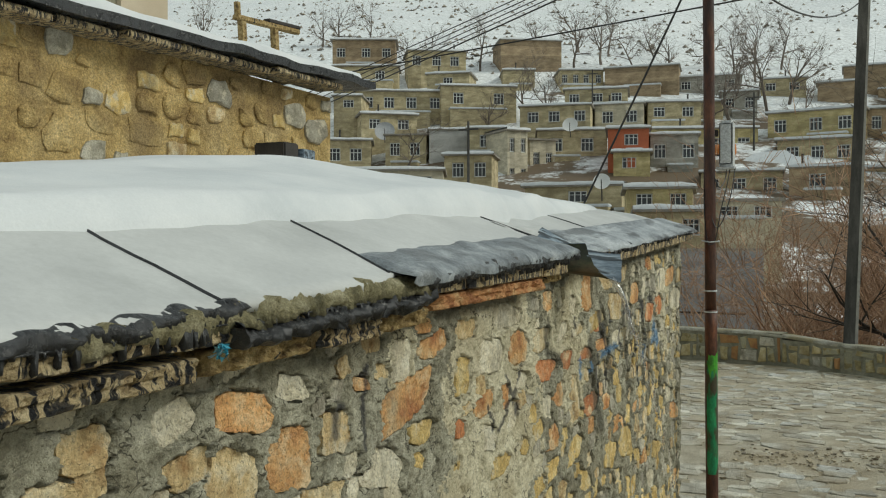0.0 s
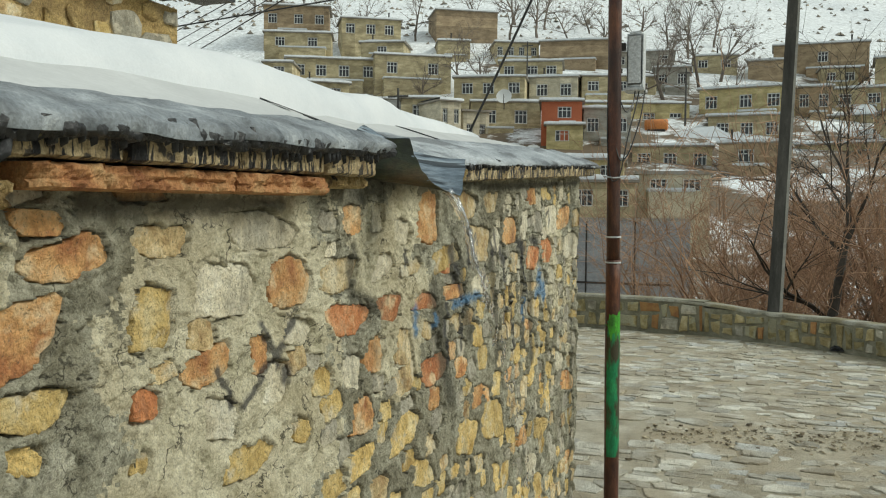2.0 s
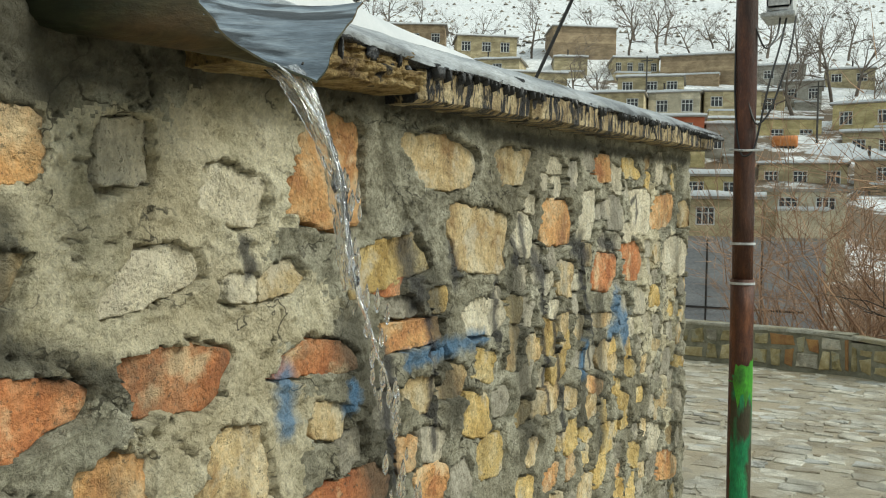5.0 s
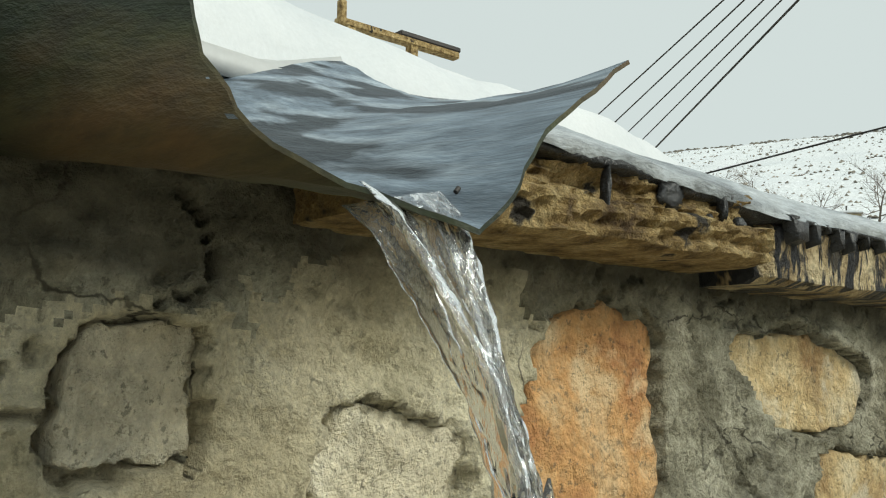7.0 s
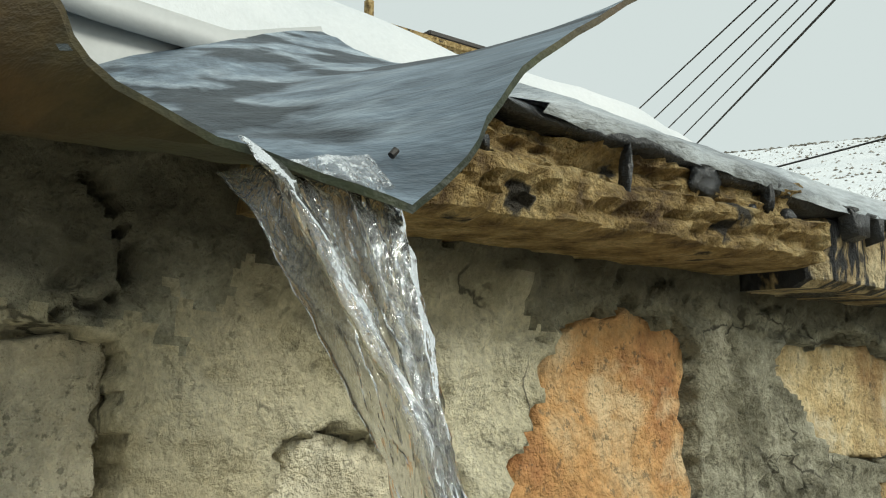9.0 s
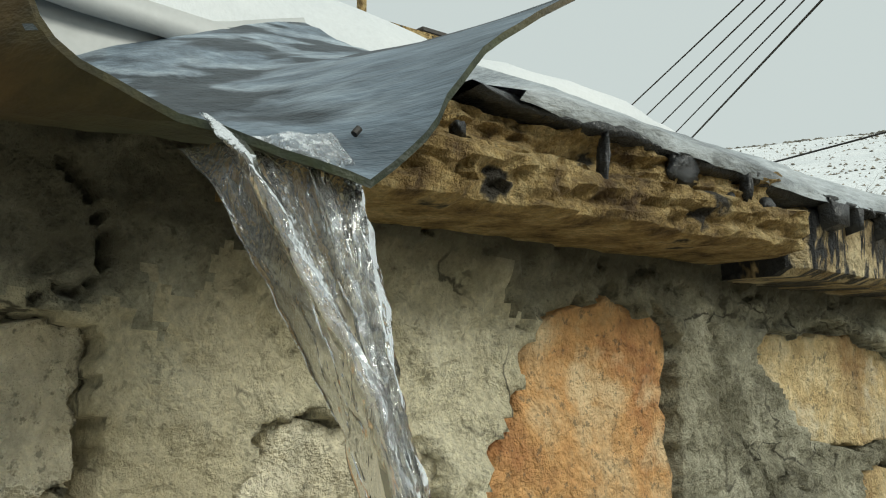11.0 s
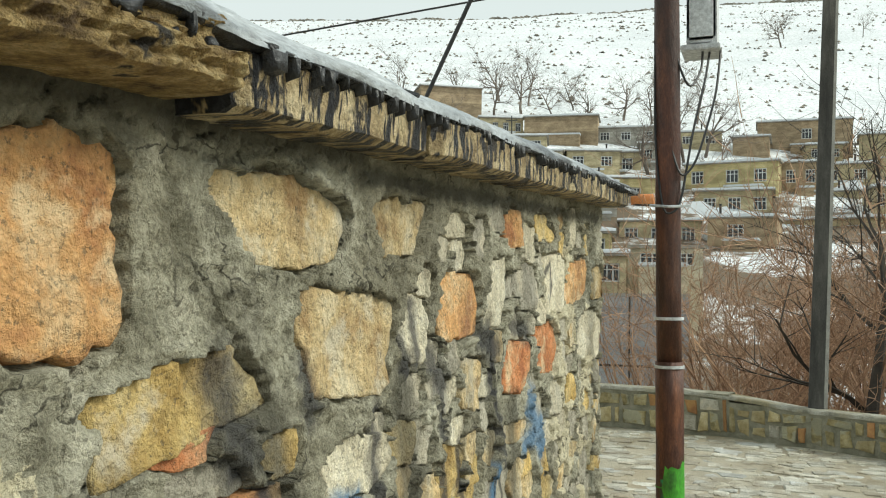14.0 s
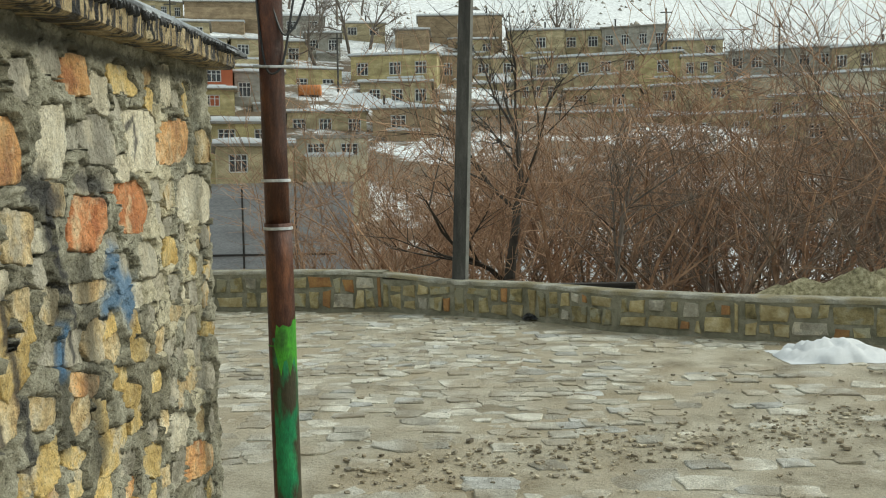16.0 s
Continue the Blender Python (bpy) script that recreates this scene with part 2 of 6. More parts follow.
# ---- builders ----
def mesh_of(name, verts, faces, material, smooth=False):
    me = bpy.data.meshes.new(name)
    me.from_pydata([tuple(v) for v in verts], [], [tuple(f) for f in faces])
    for mt in (material if isinstance(material, (list, tuple)) else [material]):
        me.materials.append(mt)
    if smooth:
        me.polygons.foreach_set("use_smooth", [True] * len(me.polygons))
    me.update()
    return me


def put(name, verts, faces, material, parent=None, label="", smooth=False):
    ob = new(name, mesh_of(name, verts, faces, material, smooth))
    if parent is not None:
        ob.parent = parent
    if label:
        ob["label"] = label
    return ob


def part(name, bm, material, parent, label="", smooth=False):
    me = bpy.data.meshes.new(name)
    bm.to_mesh(me)
    bm.free()
    for mt in (material if isinstance(material, (list, tuple)) else [material]):
        me.materials.append(mt)
    if smooth:
        me.polygons.foreach_set("use_smooth", [True] * len(me.polygons))
    ob = new(name, me)
    if parent is not None:
        ob.parent = parent
    if label:
        ob["label"] = label
    return ob


def box_bm(x0, x1, y0, y1, z0, z1, bevel=0.0):
    bm = bmesh.new()
    bmesh.ops.create_cube(bm, size=1)
    for v in bm.verts:
        v.co = Vector(((x0 + x1) / 2 + v.co.x * (x1 - x0), (y0 + y1) / 2 + v.co.y * (y1 - y0), (z0 + z1) / 2 + v.co.z * (z1 - z0)))
    if bevel:
        bmesh.ops.bevel(bm, geom=bm.edges[:], offset=bevel, segments=2, affect="EDGES")
    return bm


def tube(points, radii, sides=8, cap=True):
    """Verts and faces of a tapered tube along points."""
    verts, faces = [], []
    for i, p in enumerate(points):
        p = Vector(p)
        d = Vector(points[min(i + 1, len(points) - 1)]) - Vector(points[max(i - 1, 0)])
        d.normalize()
        a = d.orthogonal().normalized() if abs(d.z) < 0.99 else Vector((1, 0, 0))
        if abs(d.z) < 0.99:
            a = Vector((0, 0, 1)).cross(d).normalized()
        b = d.cross(a).normalized()
        for k in range(sides):
            t = 2 * math.pi * k / sides
            verts.append(p + (a * math.cos(t) + b * math.sin(t)) * radii[i])
    for i in range(len(points) - 1):
        for k in range(sides):
            k2 = (k + 1) % sides
            faces.append((i * sides + k, i * sides + k2, (i + 1) * sides + k2, (i + 1) * sides + k))
    if cap:
        faces.append(tuple(range(sides))[::-1])
        faces.append(tuple((len(points) - 1) * sides + k for k in range(sides)))
    return verts, faces


def joined(pieces):
    V, F = [], []
    for v, f in pieces:
        o = len(V)
        V.extend(v)
        F.extend(tuple(i + o for i in q) for q in f)
    return V, F


def empty(name, label="", category="", group="", kind="", at=(0, 0, 0)):
    ob = new(name)
    ob.location = at
    return tagged(ob, label, category, group, kind)


def clip(poly, px, py, nx, ny):
    """The part of a convex polygon on the side of the line through p to which n does not point."""
    out = []
    for i in range(len(poly)):
        a, b = poly[i], poly[(i + 1) % len(poly)]
        da, db = (a[0] - px) * nx + (a[1] - py) * ny, (b[0] - px) * nx + (b[1] - py) * ny
        if da <= 0:
            out.append(a)
        if (da < 0 < db) or (db < 0 < da):
            t = da / (da - db)
            out.append((a[0] + (b[0] - a[0]) * t, a[1] + (b[1] - a[1]) * t))
    return out


def scatter(rng, fixed, u0, u1, v0, v1, size, aspect, tries):
    """Seeds (u, v, half width, half height, kind) that keep apart: the fixed ones first."""
    seeds = list(fixed)
    cell = {}

    def key(u, v):
        return int(u / 0.35), int(v / 0.35)
    for s in seeds:
        cell.setdefault(key(s[0], s[1]), []).append(s)
    for _ in range(tries):
        u, v = rng.uniform(u0, u1), rng.uniform(v0, v1)
        r = size(u, v) * rng.uniform(0.7, 1.45)
        ku, kv = key(u, v)
        ok = True
        for i in (-1, 0, 1):
            for j in (-1, 0, 1):
                for s in cell.get((ku + i, kv + j), ()):
                    if abs(s[0] - u) / (s[2] + r * aspect) < 0.86 and abs(s[1] - v) / (s[3] + r) < 0.86:
                        ok = False
                        break
                if not ok:
                    break
            if not ok:
                break
        if ok:
            s = (u, v, r * aspect, r, None)
            seeds.append(s)
            cell.setdefault((ku, kv), []).append(s)
    return seeds


def cells(seeds, aspect, reach):
    """For each seed the polygon of the plane that is nearer to it than to the others, within its own size."""
    P = np.array([(s[0] / aspect, s[1], max(s[2] / aspect, s[3])) for s in seeds])
    out = []
    for i, s in enumerate(seeds):
        w, h = s[2] * reach / aspect, s[3] * reach
        poly = [(P[i, 0] - w, P[i, 1] - h), (P[i, 0] + w, P[i, 1] - h), (P[i, 0] + w, P[i, 1] + h), (P[i, 0] - w, P[i, 1] + h)]
        d = np.hypot(P[:, 0] - P[i, 0], P[:, 1] - P[i, 1])
        for j in np.argsort(d)[1:18]:
            if d[j] < 1e-6 or d[j] > 2.5 * (P[i, 2] + P[j, 2]):
                continue
            f = P[i, 2] / (P[i, 2] + P[j, 2])
            nx, ny = (P[j, 0] - P[i, 0]) / d[j], (P[j, 1] - P[i, 1]) / d[j]
            poly = clip(poly, P[i, 0] + nx * d[j] * f, P[i, 1] + ny * d[j] * f, nx, ny)
            if len(poly) < 3:
                break
        out.append([(u * aspect, v) for u, v in poly])
    return out


def ragged(poly, rng, gap, count, rough, sharp=False):
    """The polygon shrunk by a joint, with rounded corners and an uneven outline of count points."""
    cu, cv = sum(p[0] for p in poly) / len(poly), sum(p[1] for p in poly) / len(poly)
    pts = []
    lens = [math.dist(poly[i], poly[(i + 1) % len(poly)]) for i in range(len(poly))]
    total = sum(lens)
    if total < 1e-6:
        return None
    if sharp:
        # keep the corners, with one or two broken points along each edge
        for i in range(len(poly)):
            a, b = poly[i], poly[(i + 1) % len(poly)]
            if lens[i] < 0.08 * total:
                pts.append(a)
                continue
            pts.append(a)
            t = rng.uniform(0.35, 0.65)
            pts.append((a[0] + (b[0] - a[0]) * t, a[1] + (b[1] - a[1]) * t))
        if len(pts) % 2:
            a, b = pts[-1], pts[0]
            pts.append(((a[0] + b[0]) / 2, (a[1] + b[1]) / 2))
        count = 0
    for k in range(count):
        s = (k + 0.5) / count * total
        i = 0
        while s > lens[i] and i < len(lens) - 1:
            s -= lens[i]
            i += 1
        a, b = poly[i], poly[(i + 1) % len(poly)]
        t = s / max(lens[i], 1e-9)
        pts.append((a[0] + (b[0] - a[0]) * t, a[1] + (b[1] - a[1]) * t))
    out = []
    for u, v in pts:
        du, dv = u - cu, v - cv
        r = math.hypot(du, dv)
        if r < 1e-6:
            return None
        f = max(0.35, (r - gap) / r) * (1 + rng.uniform(-rough, rough))
        out.append((cu + du * f, cv + dv * f))
    return out, (cu, cv)


def stone_mesh(ring, mid, to3d, depth, rng, sink=0.03, dome=0.35, tilt=0.3, rims=((0.97, 0.55), (0.82, 0.95))):
    """A stone: an outline sunk into its bed, an arris, and a rough face standing proud by depth."""
    n = len(ring)
    cu, cv = mid
    ta, tb = rng.uniform(-tilt, tilt), rng.uniform(-tilt, tilt)
    verts = [to3d(u, v, -sink) for u, v in ring]
    size = max(math.hypot(u - cu, v - cv) for u, v in ring)
    for f, d in rims:
        for u, v in ring:
            du, dv = (u - cu) * f, (v - cv) * f
            verts.append(to3d(cu + du, cv + dv, depth * (d + rng.uniform(-0.22, 0.22) + (ta * du + tb * dv) / size)))
    faces = []
    for r in range(2):
        for k in range(n):
            faces.append((r * n + k, r * n + (k + 1) % n, (r + 1) * n + (k + 1) % n, (r + 1) * n + k))
    for k in range(n):
        du, dv = (ring[k][0] - cu) * 0.42, (ring[k][1] - cv) * 0.42
        if k % 2 == 0:
            verts.append(to3d(cu + du, cv + dv, depth * (1 + dome * rng.uniform(0.3, 1.0) + (ta * du + tb * dv) / size)))
    h = (n + 1) // 2
    base, top = 2 * n, 3 * n
    for k in range(n):
        a, b = base + k, base + (k + 1) % n
        if k % 2 == 0:
            faces.append((a, b, top + k // 2))
        else:
            faces.append((a, b, top + ((k + 1) // 2) % h, top + k // 2))
    faces.append(tuple(top + k for k in range(h)))
    return verts, faces


# ---- ground: one sheet, the square, the stream bed, the far slope and its ridge ----
AWAY = (-math.sin(radians(10)), math.cos(radians(10)))      # the way to the village
PARAPET = [(-9.0, 14.6), (-2.6, 14.05), (-1.1, 13.78), (0.5, 12.92), (1.3, 12.1), (2.3, 11.5), (3.5, 11.05), (9.0, 9.9)]
SLOPE_D = [0, 13, 20, 30, 45, 56, 68, 80, 90, 100, 113, 125, 160, 300, 520, 560, 900, 3000]
SLOPE_Z = [0, -0.5, -1.6, -1.7, -0.3, 1.9, 4.6, 8.1, 11.4, 15.0, 20.4, 25.2, 39.0, 90.0, 166.0, 168.0, 120.0, 60.0]


def parapet_y(x):
    return float(np.interp(x, [p[0] for p in PARAPET], [p[1] for p in PARAPET]))


def ground_z(x, y):
    beyond = y - parapet_y(x)
    if beyond < 0.15:
        return -0.035
    d = x * AWAY[0] + y * AWAY[1]
    h = float(np.interp(d, SLOPE_D, SLOPE_Z))
    side = max(-60.0, min(60.0, x * AWAY[1] - y * AWAY[0]))
    h += side * (0.118 - 0.00166 * min(d, 125)) * float(np.interp(d, (40, 60, 130, 260), (0, 1, 1, 0)))
    k = min(1.0, (d - 15) / 60) if d > 15 else 0
    h += k * (noise.noise(Vector((x * 0.03, y * 0.03, 3))) * 1.6 + noise.noise(Vector((x * 0.12, y * 0.12, 7))) * 0.35)
    if d > 200:
        h += 7 * noise.noise(Vector((x * 0.004, y * 0.004, 1)))
    f = min(1.0, (beyond - 0.15) / 1.5)
    return -0.035 * (1 - f) + h * f


def hill_material():
    """Snow on earth: bare patches where the noise is high, more of them low on the slope."""
    m = surface("hill_snow", [(0.66, 0.69, 0.71), (0.73, 0.755, 0.77), (0.77, 0.79, 0.8)], 0.05, 0.75, 0.5, 0.5, dist=0.2)
    n, l = m.node_tree.nodes, m.node_tree.links
    bsdf = n["Principled BSDF"]
    snow = bsdf.inputs["Base Color"].links[0].from_socket
    co = n.new("ShaderNodeTexCoord")
    nz = n.new("ShaderNodeTexNoise")
    nz.inputs["Scale"].default_value, nz.inputs["Detail"].default_value, nz.inputs["Roughness"].default_value = 0.11, 9, 0.72
    l.new(co.outputs["Object"], nz.inputs[0])
    sep = n.new("ShaderNodeSeparateXYZ")
    l.new(co.outputs["Object"], sep.inputs[0])
    mr = n.new("ShaderNodeMapRange")
    mr.inputs[1].default_value, mr.inputs[2].default_value = 9.0, 27.0
    mr.inputs[3].default_value, mr.inputs[4].default_value = 0.085, -0.13
    l.new(sep.outputs[2], mr.inputs[0])
    add = n.new("ShaderNodeMath")
    l.new(nz.outputs[0], add.inputs[0])
    l.new(mr.outputs[0], add.inputs[1])
    rp = n.new("ShaderNodeValToRGB")
    rp.color_ramp.elements[0].position, rp.color_ramp.elements[1].position = 0.52, 0.58
    l.new(add.outputs[0], rp.inputs[0])
    mx = n.new("ShaderNodeMix")
    mx.data_type = "RGBA"
    l.new(rp.outputs[0], mx.inputs[0])
    l.new(snow, mx.inputs[6])
    mx.inputs[7].default_value = (0.13, 0.095, 0.06, 1)
    l.new(mx.outputs[2], bsdf.inputs["Base Color"])
    return m


M["hill"] = hill_material()


def build_ground():
    radii = [0.0] + [0.8 * 1.085 ** k for k in range(1, 101)]
    turns = [radians(a) for a in range(-180, 180, 3)]
    fine = [radians(a / 2) for a in range(-150, 150)]
    angles = sorted(set([a for a in turns if abs(a) > radians(75)] + fine))
    verts, faces, mats = [], [], []
    n = len(angles)
    for r in radii:
        for a in angles:
            x, y = -1.0 - r * math.sin(a), 9.0 + r * math.cos(a)
            verts.append((x, y, ground_z(x, y)))
    for i in range(len(radii) - 1):
        for k in range(n):
            q = (i * n + k, (i + 1) * n + k, (i + 1) * n + (k + 1) % n, i * n + (k + 1) % n)
            faces.append(q)
            c = [sum(verts[j][t] for j in q) / 4 for t in (0, 1)]
            mats.append(0 if c[1] - parapet_y(c[0]) < 0.2 else 1)
    ob = put("ground", verts, faces, [M["mud"], M["hill"]], smooth=True)
    ob.data.polygons.foreach_set("material_index", mats)
    return tagged(ob, "muddy square and snowy hillside with bare earth patches", "ground", kind="structure")


build_ground()


# ---- the stone shed beside the lane ----
WALL_X, WALL_Y0, WALL_Y1 = -1.10, -2.6, 5.95


def edge_z(y):
    """The top of the roof along the eave."""
    return float(np.interp(y, (-3, 0.8, 2.45, 3.2, 3.45, 3.93, 4.6, 5.5, 6.2), (1.45, 1.586, 1.657, 1.69, 1.674, 1.684, 1.722, 1.772, 1.80)))


def roof_z(x, y):
    d = -1.0 - x
    rise = 0.36 * min(d, 0.45) + float(np.interp(y, (1.0, 3.0), (0.07, 0.20))) * max(0.0, min(d, 1.2) - 0.45) + 0.02 * max(0.0, d - 1.2)
    far = max(0.0, y - 3.6)
    return edge_z(y) + rise * (1 - 0.09 * far) + 0.006 * noise.noise(Vector((x * 3, y * 3, 0)))


shed = empty("stone_shed", "low rubble stone shed with a bitumen sheet roof under melting snow", "shed")


def wall_face(u, v, d):
    return Vector((WALL_X + d, u, v))


def mortar_depth(u, v):
    p = Vector((u * 9, v * 9, 0))
    return 0.004 + 0.010 * noise.noise(p) + 0.007 * noise.noise(p * 3.1) + 0.005 * noise.noise(p * 8) + 0.003 * noise.noise(p * 17)


def build_shed_wall():
    bm = box_bm(-4.2, WALL_X - 0.03, WALL_Y0, WALL_Y1 - 0.03, -0.1, 1.56)
    wall = part("wall", bm, M["mortar"], shed)
    return wall


shed_wall = build_shed_wall()


def build_roof():
    def edge_x(y):
        return float(np.interp(y, (1.8, 1.95, 3.19, 3.22, 3.6, 3.63), (-1.0, -1.035, -1.035, -1.23, -1.23, -1.06)))
    xs = [0.04 * i for i in range(16)] + [0.64 + 0.15 * i for i in range(1, 17)]
    ys = [WALL_Y0 + 0.03 * i for i in range(int((6.12 - WALL_Y0) / 0.03) + 1)]
    verts, faces = [], []
    n = len(xs)
    for low in (0, 1):
        for y in ys:
            for d in xs:
                x = min(edge_x(y), -1.0 - d) if d else edge_x(y)
                x -= 0.0004 * d
                verts.append((x, y, roof_z(x, y) - low * 0.02))
    o = len(ys) * n
    for i in range(len(ys) - 1):
        for j in range(n - 1):
            a = i * n + j
            faces.append((a, a + 1, a + n + 1, a + n))
            faces.append((o + a, o + a + n, o + a + n + 1, o + a + 1))
        a = i * n
        faces.append((a, a + n, o + a + n, o + a))
    put("roof", verts, faces, M["membrane"], shed, "pale grey bitumen roofing sheet", smooth=True)


build_roof()


def build_snow_on_roof():
    """A melting blanket, thick behind, with a lobed lower edge."""
    ys = [WALL_Y0 + 0.04 * i for i in range(int((5.75 - WALL_Y0) / 0.04) + 1)]
    m = 44
    verts, faces = [], []
    for y in ys:
        low = -1.37 - 0.05 * noise.noise(Vector((y * 1.7, 2, 0))) - 0.03 * noise.noise(Vector((y * 5, 5, 0)))
        low -= 0.10 * max(0.0, y - 3.6)
        for j in range(m):
            s = j / (m - 1)
            x = low - 0.35 * s - 2.2 * s * s * s
            t = float(np.interp(y, (2.6, 3.4), (0.068, 0.105))) * min(1.0, (s / 0.16)) ** 0.5 + 0.03 * noise.noise(Vector((x * 2, y * 1.3, 9))) * min(1, s * 5)
            t *= 1 - 0.22 * min(1.0, max(0.0, 2.2 - y))
            t = (t - 0.008) * max(0.15, 1 - 0.3 * max(0.0, y - 3.4))
            t += 0.045 * max(0.0, 1 - ((y - 4.25) / 0.3) ** 2) * min(1.0, s * 9) * max(0.0, 1 - s * 1.6) * (1 + 0.3 * noise.noise(Vector((x * 16, y * 16, 1))))
            verts.append((x, y, roof_z(x, y) + t))
    for i in range(len(ys) - 1):
        for j in range(m - 1):
            a = i * m + j
            faces.append((a, a + 1, a + m + 1, a + m))
    ob = put("roof_snow", verts, faces, M["snow"], smooth=True)
    tagged(ob, "thick blanket of melting white snow on the shed roof", "snow", kind="stuff")


build_snow_on_roof()


# ---- steel pipe pole and the concrete post ----
def fresh_paint(pole):
    """The ragged upper end of the paint, brighter, higher on one side."""
    V, F = [], []
    n = 28
    for k in range(n):
        a = 2 * math.pi * k / n
        top = 1.06 + 0.055 * math.sin(a - 0.4) + 0.03 * noise.noise(Vector((math.cos(a) * 3, math.sin(a) * 3, 1)))
        if math.cos(a + 0.6) < 0.25:
            top = 0.962 + 0.01 * math.cos(5 * a)
        bare = math.cos(a + 0.6) < 0.25
        for j, z in enumerate((0.955, 0.957, 0.959) if bare else (0.90 + 0.03 * math.sin(9 * a), 0.97, top)):
            V.append((-0.006 * z + 0.0394 * math.cos(a), -0.02 * z + 0.0394 * math.sin(a), z))
    for k in range(n):
        for j in range(2):
            q, r = k * 3 + j, ((k + 1) % n) * 3 + j
            F.append((q, r, r + 1, q + 1))
    put("fresh_paint", V, F, M["green_fresh"], pole, "fresh bright green paint", smooth=True)


def paint_band(pole):
    """Dark green paint on one side of the pipe, with a ragged hem."""
    V, F = [], []
    n, m = 24, 40
    for j in range(m + 1):
        z = 0.26 + 0.72 * j / m
        lo = radians(-128) + 0.25 * noise.noise(Vector((z * 9, 1, 0))) + 0.15 * noise.noise(Vector((z * 30, 1, 0)))
        hi = radians(110) + 0.3 * noise.noise(Vector((z * 9, 5, 0)))
        for k in range(n + 1):
            a = lo + (hi - lo) * k / n
            V.append((-0.006 * z + 0.0391 * math.cos(a), -0.02 * z + 0.0391 * math.sin(a), z))
    for j in range(m):
        for k in range(n):
            q = j * (n + 1) + k
            F.append((q, q + 1, q + n + 2, q + n + 1))
    put("paint_band", V, F, M["green_paint"], pole, "worn dark green paint", smooth=True)


def build_pole():
    pole = empty("pipe_pole", "rusty brown steel pipe pole with its lower part painted green", "pole", at=(-0.885, 5.9, 0))

    def ring_tube(name, z0, z1, r, mat, label=""):
        n = 12
        pts = [(0.0008 * math.sin(7 * z) - 0.012 * z * 0.5, -0.02 * z, z) for z in [z0 + (z1 - z0) * k / n for k in range(n + 1)]]
        v, f = tube(pts, [r] * (n + 1), 20)
        return put(name, v, f, mat, pole, label, smooth=True)
    ring_tube("lower_pipe", -0.1, 1.30, 0.0385, M["rust"])
    ring_tube("upper_pipe", 1.30, 3.85, 0.0345, M["rust"])
    paint_band(pole)
    fresh_paint(pole)
    for z in (1.282, 1.415):
        ring_tube("joint_ring", z, z + 0.008, 0.0412, M["box_grey"], "pale wire ring")
    return pole


build_pole()


def build_post():
    post = empty("concrete_post", "dark weathered concrete utility post leaning slightly", "post", at=(-0.25, 13.6, 0))
    bm = bmesh.new()
    bmesh.ops.create_cube(bm, size=1)
    for v in bm.verts:
        top = v.co.z > 0
        w, d = (0.125, 0.12) if top else (0.19, 0.16)
        v.co = Vector((v.co.x * w + (0.30 if top else 0), v.co.y * d, 7.6 if top else -0.9))
    bmesh.ops.bevel(bm, geom=bm.edges[:], offset=0.015, segments=1, affect="EDGES")
    part("shaft", bm, M["post_concrete"], post)
    put("pale_edge", [(0.06, -0.083, -0.9), (0.099, -0.083, -0.9), (0.099, 0.0, -0.9), (0.345, -0.063, 7.55), (0.366, -0.063, 7.55), (0.366, 0.0, 7.55)],
        [(0, 1, 4, 3), (1, 2, 5, 4)], M["post_pale"], post, "pale bare concrete edge")


build_post()


# ---- the parapet, rough ----
def build_parapet_core():
    V, F = [], []
    for i in range(len(PARAPET) - 1):
        (xa, ya), (xb, yb) = PARAPET[i], PARAPET[i + 1]
        for x, y, h in ((xa, ya, 0.345 if xa > -1.5 else 0.43), (xb, yb, 0.345 if xb > -1.0 else 0.43)):
            dx, dy = xb - xa, yb - ya
            ln = math.hypot(dx, dy)
            nx, ny = -dy / ln, dx / ln
            V += [(x, y, -0.1), (x, y, h), (x + nx * 0.32, y + ny * 0.32, h), (x + nx * 0.32, y + ny * 0.32, -0.6)]
        o = i * 8
        F += [(o, o + 4, o + 5, o + 1), (o + 1, o + 5, o + 6, o + 2), (o + 2, o + 6, o + 7, o + 3)]
    core = put("parapet_wall", V, F, M["parapet_joint"])
    CV, CF = [], []
    n = 220
    for i in range(n + 1):
        x = -9.0 + 18.0 * i / n
        y = parapet_y(x)
        h = float(np.interp(x, (-1.6, -1.0, -0.4), (0.432, 0.40, 0.347)))
        w = 0.012 * noise.noise(Vector((x * 4, 0, 2)))
        lump = 0.012 * noise.noise(Vector((x * 7, 3, 2)))
        CV += [(x, y - 0.012 + w, h - 0.03 + lump), (x, y - 0.006 + w, h + 0.004 + lump), (x, y + 0.1, h + 0.012 + lump), (x + 0.06, y + 0.31, h + 0.004)]
    for i in range(n):
        for k in range(3):
            CF.append((i * 4 + k, i * 4 + 4 + k, i * 4 + 5 + k, i * 4 + 1 + k))
    put("cap", CV, CF, M["parapet_cap"], core, "pale cement cap", smooth=True)
    return core


parapet = build_parapet_core()
tagged(parapet, "low parapet of yellow-green squared stones round the square", "wall", kind="structure")


